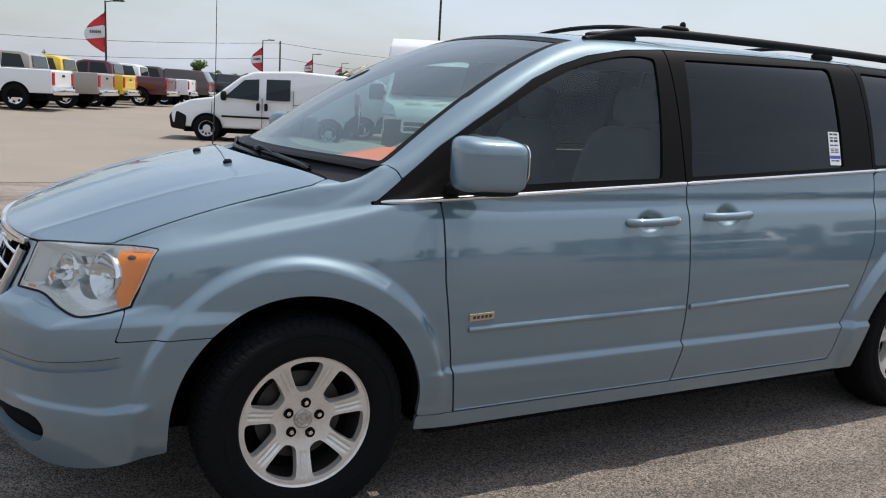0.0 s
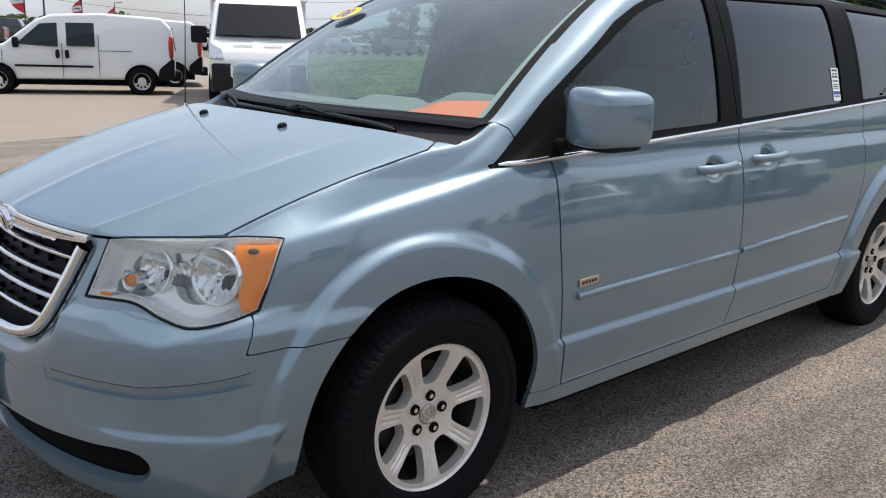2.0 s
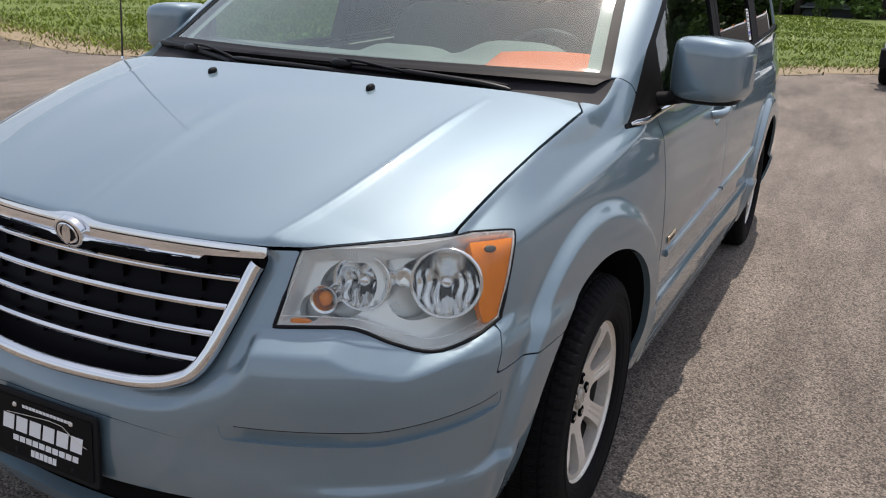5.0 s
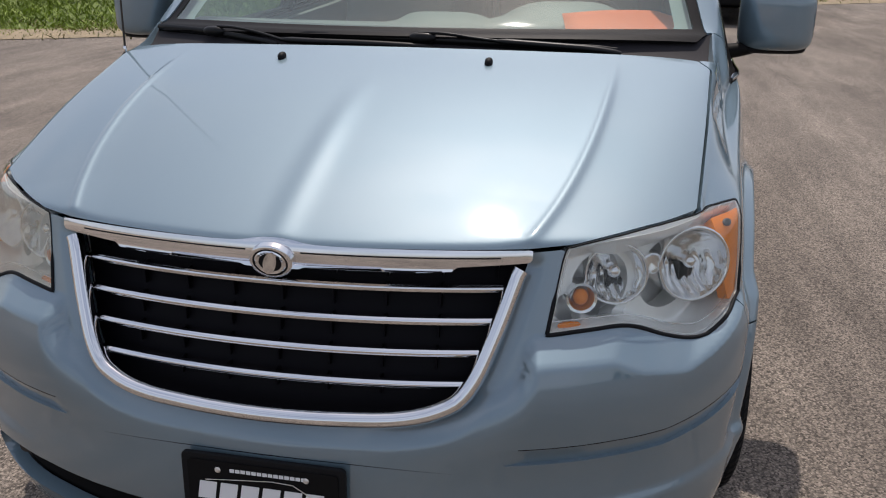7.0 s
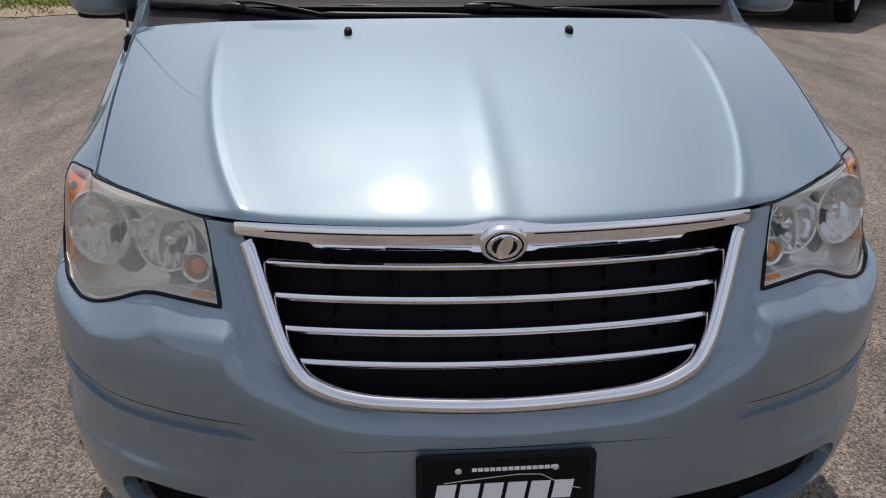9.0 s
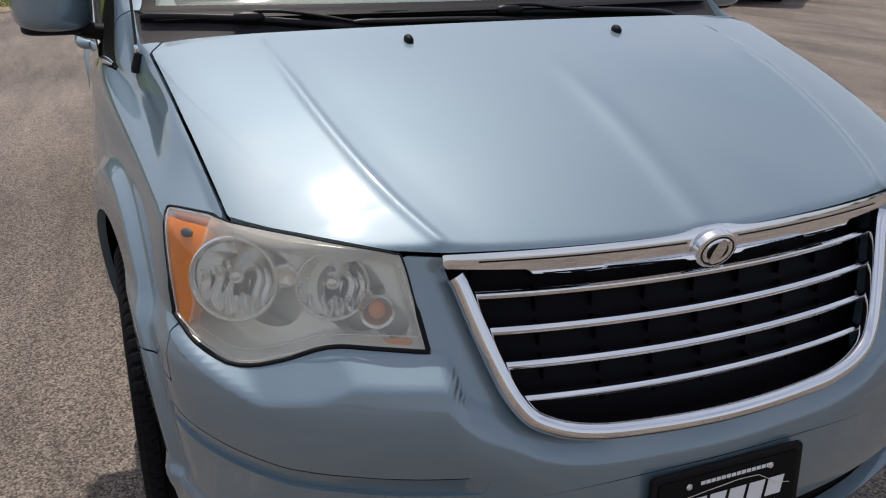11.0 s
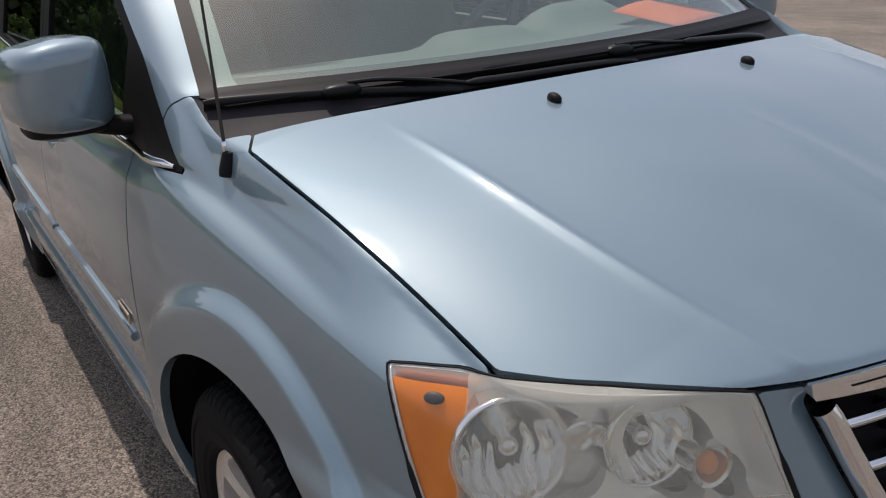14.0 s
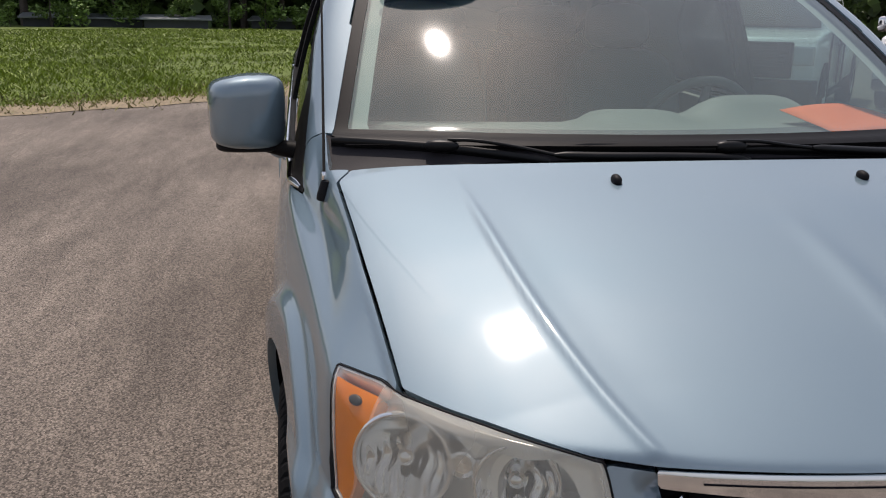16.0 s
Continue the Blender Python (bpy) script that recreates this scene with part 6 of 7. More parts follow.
def light_pole(p, h, arm_az, banner=True, width=1.0):
    lp = thing("lamp_post", "tall dark lamp post with a red and white banner" if banner else "tall dark lamp post over the lot", "lamp post", Matrix.Translation(p), "lamp posts of the lot")
    bm_ = bmesh.new()
    rod(bm_, (0, 0, 0), (0, 0, h), 0.10, 0.07, 10)
    part("post", bm_, POLE, lp, smooth=40)
    bm_ = bmesh.new()
    rod(bm_, (0, 0, 0), (0, 0, 0.6), 0.26, 0.24, 14)
    part("post_base", bm_, CONCRETE, lp, smooth=40)
    bm_ = bmesh.new()
    a = Vector((math.cos(arm_az), math.sin(arm_az), 0))
    tube(bm_, [Vector((0, 0, h - 0.1)), Vector((0, 0, h)) + a * 0.5, Vector((0, 0, h)) + a * 0.9], 0.045, 8)
    part("arm", bm_, POLE, lp, smooth=40)
    bm_ = bmesh.new()
    box(bm_, (0.7, -0.22, h - 0.02), (1.6, 0.22, h + 0.12), 0.05, Matrix.Rotation(arm_az, 4, "Z"))
    part("lamp_head", bm_, POLE, lp)
    if banner:
        side = -a
        n_, hh = 14, 3.4
        z1 = h - 0.8
        for part_name, f0, f1, mt in (("banner_red", 0.0, 0.36, RED), ("banner_white", 0.36, 0.66, WHITE_CLOTH), ("banner_red", 0.66, 1.0, RED)):
            V_, F_ = [], []
            for i in range(n_ + 1):
                f_ = f0 + (f1 - f0) * i / n_
                w = 1.75 * width * math.sin(math.pi * min(1, f_ * 1.0)) ** 0.8
                for j in range(5):
                    q = side * (0.08 + w * j / 4)
                    sag = 0.5 * (j / 4) * (f_ - 0.5)
                    ripple = 0.10 * math.sin(j * 1.3 + f_ * 9)
                    V_.append((q.x - a.y * ripple, q.y + a.x * ripple, z1 - hh * f_ + sag * 0.4 - 0.25 * (j / 4)))
            for i in range(n_):
                for j in range(4):
                    F_.append((i * 5 + j, i * 5 + j + 1, (i + 1) * 5 + j + 1, (i + 1) * 5 + j))
            o_ = obj(part_name, V_, F_, mt, lp)
            o_.modifiers.new("thick", "SOLIDIFY").thickness = 0.01
            if mt is WHITE_CLOTH:
                c = side * 0.85 * width + Vector((0, 0, z1 - hh * 0.50 - 0.12))
                for q in range(6):
                    u = side * (q - 2.5) * 0.17
                    for k_ in (-1, 1):
                        pp = c + u + Vector((-a.y, a.x, 0)) * k_ * 0.13
                        bm_ = bmesh.new()
                        box(bm_, (pp.x - 0.05, pp.y - 0.01, pp.z - 0.12), (pp.x + 0.05, pp.y + 0.01, pp.z + 0.12))
                        part("print_bar", bm_, INK, o_)
    return lp


right = math.atan2(-0.467, 0.867)
light_pole(from_start(83.55, 80), 8.0, right)
light_pole(from_start(74.1, 124), 8.0, right, width=0.9)
light_pole(from_start(70.9, 165), 8.2, right, width=0.9)
light_pole(from_start(69.0, 205), 8.2, right + 0.4, width=0.9)
light_pole(from_start(62.7, 62), 11.0, right, False)
light_pole(Vector((14, -32, 0)), 9.0, 2.6, False)


def utility_pole(p, h, az):
    up = thing("utility_pole", "weathered wooden utility pole with a crossarm and wires", "utility pole", Matrix.Translation(p) @ Matrix.Rotation(az, 4, "Z"), "utility poles")
    bm_ = bmesh.new()
    rod(bm_, (0, 0, 0), (0, 0, h), 0.19, 0.12, 10)
    part("pole", bm_, TIMBER, up, smooth=40)
    bm_ = bmesh.new()
    box(bm_, (-1.2, -0.06, h - 0.75), (1.2, 0.06, h - 0.55), 0.01)
    part("crossarm", bm_, TIMBER, up)
    for x in (-1.1, 0.0, 1.1):
        bm_ = bmesh.new()
        rod(bm_, (x, 0, h - 0.55), (x, 0, h - 0.30), 0.05, 0.03, 8)
        part("insulator", bm_, POLE, up, smooth=40)
    return up


spots = [from_start(a, d) for a, d in ((101, 170), (90.0, 150), (87.0, 210), (73.0, 150), (52, 165), (35, 200))]
tall = [9.6, 6.6, 7.2, 9.4, 9.6, 9.6]
for p, h in zip(spots, tall):
    utility_pole(p, h, 1.2)
for i, j, z0, z1 in ((0, 3, 9.3, 9.1), (3, 4, 9.1, 9.3), (4, 5, 9.3, 9.3), (0, 3, 6.4, 6.6), (3, 4, 6.6, 6.4)):
    bm = bmesh.new()
    a, b = spots[i], spots[j]
    tube(bm, [a.lerp(b, f) + Vector((0, 0, z0 + (z1 - z0) * f - 1.6 * 4 * f * (1 - f))) for f in np.linspace(0, 1, 17)], 0.032, 5)
    tagged(part("overhead_wire", bm, POLE, None), "thin dark overhead wire between utility poles", "wire", "overhead wires")

# a small road sign board far off
sg = thing("sign_board", "small dark green sign board on a post, far across the lot", "sign", Matrix.Translation(from_start(87.0, 120)))
bm = bmesh.new()
rod(bm, (0, 0, 0), (0, 0, 3.6), 0.08, n=8)
part("sign_post", bm, POLE, sg)
bm = bmesh.new()
box(bm, (-0.8, -0.05, 2.9), (0.8, 0.05, 3.9), 0.02)
part("sign_face", bm, mat("sign_green", (0.03, 0.09, 0.08), 0.5), sg)

# ---- other vehicles ----
def paint(name, c, rough=0.3):
    return mat(name, c, rough, coat=0.8, var=0.03, scale=1.0, rvar=0.03)


WHITE_PAINT = paint("white_paint", (0.78, 0.78, 0.77))
SHADE_GLASS = glass("vehicle_glass", (0.10, 0.13, 0.12), ior=1.5)
TAIL_RED = mat("red_lamp_plastic", (0.45, 0.012, 0.012), 0.2, coat=0.5, var=0.1)
CLEAR_LAMP = mat("clear_lamp_plastic", (0.62, 0.63, 0.63), 0.15, metal=0.5, coat=0.6, var=0.15, scale=20)
STEEL = mat("painted_steel_wheel", (0.62, 0.62, 0.61), 0.45, metal=0.3, var=0.1, scale=10)


def hull(bm_, prof, wide, bevel=0.05, segments=3):
    """A body from a side outline (x, z), its half width wide(x, z) at each corner, with rounded edges."""
    a = [bm_.verts.new((x, -wide(x, z), z)) for x, z in prof]
    b = [bm_.verts.new((x, wide(x, z), z)) for x, z in prof]
    n = len(prof)
    bm_.faces.new(a)
    bm_.faces.new(b[::-1])
    for i in range(n):
        bm_.faces.new((a[i], b[i], b[(i + 1) % n], a[(i + 1) % n]))
    bmesh.ops.recalc_face_normals(bm_, faces=bm_.faces)
    if bevel > 0:
        bmesh.ops.bevel(bm_, geom=list(bm_.edges), offset=bevel, segments=segments, profile=0.5, affect="EDGES", clamp_overlap=True)


def side_pane(outline, wide, s, thick=0.012, out=0.004):
    bm_ = bmesh.new()
    o = [bm_.verts.new((x, s * (wide(x, z) + out), z)) for x, z in outline]
    i = [bm_.verts.new((x, s * (wide(x, z) + out - thick), z)) for x, z in outline]
    n = len(o)
    bm_.faces.new(o)
    bm_.faces.new(i[::-1])
    for k in range(n):
        bm_.faces.new((o[k], i[k], i[(k + 1) % n], o[(k + 1) % n]))
    bmesh.ops.recalc_face_normals(bm_, faces=bm_.faces)
    return bm_


def face_pane(quad, thick=0.012):
    """A pane over four corners, thick towards its normal."""
    bm_ = bmesh.new()
    q = [Vector(p) for p in quad]
    n = (q[1] - q[0]).cross(q[2] - q[0]).normalized()
    lo, hi = [bm_.verts.new(p) for p in q], [bm_.verts.new(p + n * thick) for p in q]
    bm_.faces.new(lo[::-1])
    bm_.faces.new(hi)
    for k in range(4):
        bm_.faces.new((lo[k], lo[(k + 1) % 4], hi[(k + 1) % 4], hi[k]))
    bmesh.ops.recalc_face_normals(bm_, faces=bm_.faces)
    return bm_


def road_wheel(parent, x, y, s, r, rim_mat, holes=8, width=0.24):
    w = new("wheel")
    w.parent = parent
    w.matrix_parent_inverse = Matrix.Identity(4)
    w.matrix_basis = Matrix.Translation((x, y, r)) @ (pose(0, 0, 0, 90, 0, 0) if s < 0 else pose(0, 0, 0, -90, 0, 0))
    h = width / 2
    bm_ = bmesh.new()
    lathe(bm_, [(r * 0.60, h * 0.8), (r * 0.66, h), (r * 0.86, h), (r * 0.96, h * 0.85), (r, h * 0.5), (r, -h * 0.5), (r * 0.96, -h * 0.85), (r * 0.6, -h)], 36)
    part("tyre", bm_, RUBBER, w, smooth=40)
    bm_ = bmesh.new()
    lathe(bm_, [(r * 0.62, h * 0.82), (r * 0.60, h * 0.9), (r * 0.56, h * 0.55), (r * 0.50, h * 0.48), (r * 0.33, h * 0.58), (r * 0.22, h * 0.72), (r * 0.10, h * 0.74), (0.0, h * 0.76)], holes * 4)
    slots = []
    for f in bm_.faces:
        c = f.calc_center_median()
        if r * 0.36 < math.hypot(c.x, c.y) < r * 0.47 and (math.atan2(c.y, c.x) * holes / (2 * math.pi)) % 1 < 0.5:
            slots.append(f)
    bmesh.ops.delete(bm_, geom=slots, context="FACES")
    part("rim", bm_, rim_mat, w, smooth=40)
    bm_ = bmesh.new()
    lathe(bm_, [(r * 0.58, h * 0.10), (r * 0.56, h * 0.22), (0.0, h * 0.24)], 24)
    part("brake_drum", bm_, DARK, w, smooth=40)


def arch_disc(parent, x, y, s, z, r):
    bm_ = bmesh.new()
    arc = [(x + r * math.cos(t), z + r * math.sin(t)) for t in np.linspace(-0.1, math.pi + 0.1, 20)]
    slab(bm_, [(px_, pz_) for px_, pz_ in arc], 0.02, Matrix.Translation((0, y, 0)) @ pose(0, 0, 0, 90, 0, 0))
    part("wheel_opening", bm_, DARK, parent)


def place(p, heading):
    """A vehicle's pose: its front axle over p, its nose along heading."""
    return Matrix.Translation((p[0], p[1], 0)) @ Matrix.Rotation(math.atan2(heading[1], heading[0]), 4, "Z")


def pickup(p, heading, pm, label, chrome=True, long_bed=False, cap=False, group="pickups in the lot"):
    t = thing("pickup_truck", label, "pickup truck", group=group)
    L = 3.65 + (0.5 if long_bed else 0)
    W = 1.0

    def wide(x, z):
        return W - 0.05 * abs(z - 0.85) - (0.20 * max(0, z - 1.25) if True else 0) - 0.06 * max(0, x - 0.3)
    floor_z, bed = 0.50, 1.30
    bm_ = bmesh.new()
    hull(bm_, [(0.95, 0.55), (0.97, 1.05), (0.85, 1.22), (-0.35, 1.32), (-2.05, 1.30), (-2.1, 0.45), (0.6, 0.42)], wide, 0.05)
    body = part("cab_body", bm_, pm, t, smooth=35)
    bm_ = bmesh.new()
    hull(bm_, [(-0.35, 1.28), (-1.02, 1.86), (-1.25, 1.92), (-2.15, 1.91), (-2.42, 1.80), (-2.50, 1.28)], wide, 0.05)
    part("cab_roof", bm_, pm, t, smooth=35)
    bm_ = bmesh.new()
    hull(bm_, [(-2.14, 0.50), (-2.14, bed), (-L - 1.15, bed), (-L - 1.15, 0.55)], wide, 0.04)
    part("bed", bm_, pm, t, "cargo bed", smooth=35)
    bm_ = bmesh.new()
    if cap:
        hull(bm_, [(-2.48, bed - 0.02), (-2.48, 1.85), (-L - 0.85, 1.80), (-L - 1.12, bed - 0.02)], wide, 0.05)
        part("bed_cap", bm_, pm, t, smooth=35)
    else:
        box(bm_, (-L - 1.08, -0.80, bed - 0.02), (-2.2, 0.80, bed + 0.006))
        part("bed_liner", bm_, DARK, t)
    for s in (-1, 1):
        for nm, o in (("front_window", [(-0.62, 1.36), (-1.10, 1.80), (-1.42, 1.83), (-1.42, 1.36)]), ("rear_window", [(-1.50, 1.36), (-1.50, 1.83), (-2.12, 1.80), (-2.30, 1.36)])):
            part(nm, side_pane(o, wide, s), SHADE_GLASS, t, "dark side window")
        for x in (-0.30, -1.46, -2.12):
            bm_ = bmesh.new()
            box(bm_, (x - 0.006, s * (wide(x, 0.9) - 0.012) - 0.014, 0.52), (x + 0.006, s * (wide(x, 0.9) - 0.012) + 0.014, 1.27))
            part("door_gap", bm_, DARK, body)
        for x in (-1.30, -1.98):
            bm_ = bmesh.new()
            box(bm_, (x - 0.09, s * wide(x, 1.1) - 0.03, 1.08), (x + 0.09, s * wide(x, 1.1) + 0.03, 1.12), 0.012)
            part("door_handle", bm_, BLACK, body)
        bm_ = bmesh.new()
        blob(bm_, (0.06, 0.12, 0.13), 0.5, 0.5, Matrix.Translation((-0.62, s * 1.12, 1.42)), 16, 10)
        rod(bm_, (-0.58, s * 0.90, 1.38), (-0.60, s * 1.05, 1.40), 0.03, n=8)
        part("door_mirror", bm_, CHROME if chrome else BLACK, t, smooth=60)
        bm_ = bmesh.new()
        box(bm_, (0.62, s * 0.79 - 0.14, 0.86), (0.985, s * 0.79 + 0.14, 1.12), 0.03)
        part("headlamp", bm_, CLEAR_LAMP, t, "clear head lamp")
        bm_ = bmesh.new()
        box(bm_, (-L - 1.19, s * 0.86 - 0.09, 0.80), (-L - 0.98, s * 0.86 + 0.09, 1.22), 0.03)
        part("tail_lamp", bm_, TAIL_RED, t, "red tail lamp")
        for x in (0, -L):
            arch_disc(t, x, s * (wide(x, 0.6) - 0.012) + 0.01, s, 0.42, 0.46)
            road_wheel(t, x, s * 0.875, s, 0.40, CHROME if chrome else STEEL, 6, 0.27)
        bm_ = bmesh.new()
        box(bm_, (-2.3, s * 0.93 - 0.08, 0.36), (-0.5, s * 0.93 + 0.08, 0.43), 0.02)
        part("side_step", bm_, BLACK, t)
    part("windshield", face_pane([(-0.40, -0.80, 1.35), (-0.40, 0.80, 1.35), (-1.00, 0.72, 1.84), (-1.00, -0.72, 1.84)], 0.03), SHADE_GLASS, t, "dark windshield")
    part("back_window", face_pane([(-2.50, 0.70, 1.38), (-2.50, -0.70, 1.38), (-2.43, -0.66, 1.78), (-2.43, 0.66, 1.78)], 0.02), SHADE_GLASS, t, "dark rear window")
    bm_ = bmesh.new()
    box(bm_, (0.90, -0.62, 0.70), (0.985, 0.62, 1.14), 0.02)
    gr = part("grille", bm_, BLACK, t, "dark grille")
    gm = CHROME if chrome else BLACK
    for y0, y1, z0, z1 in ((-0.66, 0.66, 1.125, 1.165), (-0.66, 0.66, 0.69, 0.725), (-0.66, -0.62, 0.70, 1.15), (0.62, 0.66, 0.70, 1.15), (-0.62, 0.62, 0.895, 0.925), (-0.022, 0.022, 0.72, 1.13)):
        bm_ = bmesh.new()
        box(bm_, (0.94, y0, z0), (1.01, y1, z1), 0.015)
        part("grille_bar", bm_, gm, gr)
    for z in np.linspace(0.75, 1.10, 9):
        bm_ = bmesh.new()
        tube(bm_, [(0.990, -0.61, z), (0.994, 0.0, z), (0.990, 0.61, z)], 0.007, 5)
        part("grille_mesh", bm_, STEEL if chrome else BLACK, gr)
    bm_ = bmesh.new()
    slab(bm_, rounded(0.15, 0.17, 0.05), 0.03, facing((1.0, 0, 0.93), (1, 0, 0)), 0.008)
    part("emblem", bm_, CHROME, gr)
    bm_ = bmesh.new()
    hull(bm_, [(0.80, 0.34), (1.12, 0.36), (1.14, 0.66), (0.86, 0.68)], lambda x, z: 1.0 - 0.10 * max(0, x - 0.85), 0.03)
    part("front_bumper", bm_, CHROME if chrome else BLACK, t, "chrome front bumper" if chrome else "black front bumper", 35)
    bm_ = bmesh.new()
    box(bm_, (-L - 1.36, -0.92, 0.50), (-L - 1.16, 0.92, 0.72), 0.03)
    part("rear_bumper", bm_, CHROME, t, "chrome rear bumper", 35)
    bm_ = bmesh.new()
    box(bm_, (-L - 1.175, -0.74, 0.76), (-L - 1.14, 0.74, 1.25), 0.015)
    tg = part("tailgate", bm_, pm, t)
    bm_ = bmesh.new()
    box(bm_, (-L - 1.19, -0.12, 1.08), (-L - 1.17, 0.12, 1.15), 0.01)
    part("tailgate_handle", bm_, BLACK, tg)
    for y in (-0.5, -0.25, 0, 0.25, 0.5):
        bm_ = bmesh.new()
        blob(bm_, (0.05, 0.03, 0.02), 1, 1, Matrix.Translation((-1.12, y, 1.925)), 8, 6)
        part("roof_marker", bm_, AMBER, t, smooth=60)
    bm_ = bmesh.new()
    box(bm_, (-L - 0.9, -0.7, 0.30), (0.7, 0.7, 0.55))
    part("chassis", bm_, DARK, t)
    t.matrix_world = place(p, heading)
    return t


def city_van(p, heading, label):
    t = thing("cargo_van", label, "van", group="white vans in the lot")

    def wide(x, z):
        return 0.905 - 0.04 * abs(z - 0.75) - 0.13 * max(0, z - 1.10) - 0.10 * max(0, x - 0.2) ** 1.5
    bm_ = bmesh.new()
    hull(bm_, [(0.86, 0.34), (0.90, 0.62), (0.82, 0.86), (0.40, 1.03), (-0.15, 1.12), (-0.82, 1.66), (-1.15, 1.80), (-2.2, 1.86), (-3.55, 1.80), (-3.78, 1.55), (-3.84, 0.80), (-3.80, 0.36)], wide, 0.07, 4)
    body = part("van_body", bm_, WHITE_PAINT, t, smooth=35)
    part("windshield", face_pane([(-0.20, -0.76, 1.15), (-0.20, 0.76, 1.15), (-0.80, 0.70, 1.645), (-0.80, -0.70, 1.645)], 0.025), SHADE_GLASS, t, "dark windshield")
    for s in (-1, 1):
        part("front_window", side_pane([(-0.42, 1.12), (-0.92, 1.58), (-1.28, 1.61), (-1.28, 1.08)], wide, s, 0.03, 0.022), SHADE_GLASS, t, "dark door window")
        part("side_window", side_pane([(-1.46, 1.10), (-1.46, 1.62), (-2.06, 1.63), (-2.06, 1.10)], wide, s), SHADE_GLASS, t, "dark side window")
        for o in ([(-1.352, 0.40), (-1.352, 1.74), (-1.362, 1.74), (-1.362, 0.40)], [(-2.13, 0.42), (-2.13, 1.74), (-2.14, 1.74), (-2.14, 0.42)], [(-2.15, 1.005), (-2.15, 1.02), (-2.85, 1.02), (-2.85, 1.005)], [(-0.10, 0.50), (-0.12, 1.05), (-0.13, 1.05), (-0.11, 0.50)]):
            part("body_gap", side_pane(o, wide, s, 0.01, 0.001), DARK, body)
        bm_ = bmesh.new()
        box(bm_, (-2.0, s * wide(-1, 0.66) - 0.015, 0.625), (-0.36, s * wide(-1, 0.66) + 0.02, 0.675), 0.012)
        part("rubbing_strip", bm_, BLACK, t, "black rubbing strip")
        for x in (-1.26, -1.46):
            bm_ = bmesh.new()
            blob(bm_, (0.045, 0.02, 0.10), 0.6, 0.6, Matrix.Translation((x, s * (wide(x, 0.92) + 0.006), 0.92)), 14, 10)
            part("door_handle", bm_, BLACK, t, "black door handle", 60)
        bm_ = bmesh.new()
        blob(bm_, (0.07, 0.10, 0.12), 0.6, 0.6, Matrix.Translation((-0.42, s * 1.00, 1.16)), 16, 10)
        part("door_mirror", bm_, BLACK, t, "black door mirror", 60)
        bm_ = bmesh.new()
        blob(bm_, (0.15, 0.04, 0.075), 0.7, 0.7, Matrix.Translation((0.58, s * 0.80, 0.86)) @ pose(0, 0, 0, 0, 28, s * 14), 18, 12)
        part("headlamp", bm_, CLEAR_LAMP, t, "swept head lamp", 60)
        bm_ = bmesh.new()
        blob(bm_, (0.06, 0.06, 0.27), 0.7, 0.7, Matrix.Translation((-3.74, s * 0.835, 1.12)), 16, 12)
        part("tail_lamp", bm_, TAIL_RED, t, "tall red tail lamp", 60)
        part("rear_corner_trim", side_pane([(-3.40, 0.36), (-3.46, 0.62), (-3.74, 0.86), (-3.80, 0.84), (-3.80, 0.36)], wide, s, 0.02, 0.008), BLACK, t, "black rear corner")
        for x in (0, -3.05):
            arch_disc(t, x, s * (wide(x, 0.55) - 0.004) + 0.01, s, 0.33, 0.385)
            road_wheel(t, x, s * 0.838, s, 0.325, STEEL, 10, 0.21)
    bm_ = bmesh.new()
    hull(bm_, [(0.55, 0.26), (0.90, 0.30), (0.95, 0.60), (0.80, 0.80), (0.50, 0.62)], lambda x, z: 0.90 - 0.30 * max(0, x - 0.62), 0.05)
    part("front_bumper", bm_, BLACK, t, "black front bumper", 35)
    bm_ = bmesh.new()
    box(bm_, (-3.95, -0.84, 0.34), (-3.74, 0.84, 0.58), 0.04)
    part("rear_bumper", bm_, BLACK, t, "black rear bumper", 35)
    for y in (-0.40, 0.40):
        part("rear_window", face_pane([(-3.835, y + 0.32, 1.05), (-3.835, y - 0.32, 1.05), (-3.765, y - 0.30, 1.58), (-3.765, y + 0.30, 1.58)], 0.02), SHADE_GLASS, t, "dark rear window")
    bm_ = bmesh.new()
    box(bm_, (-3.88, -0.22, 0.78), (-3.83, 0.16, 0.92), 0.02)
    part("plate_recess", bm_, BLACK, t)
    bm_ = bmesh.new()
    box(bm_, (-3.6, -0.7, 0.22), (0.6, 0.7, 0.45))
    part("chassis", bm_, DARK, t)
    t.matrix_world = place(p, heading)
    return t


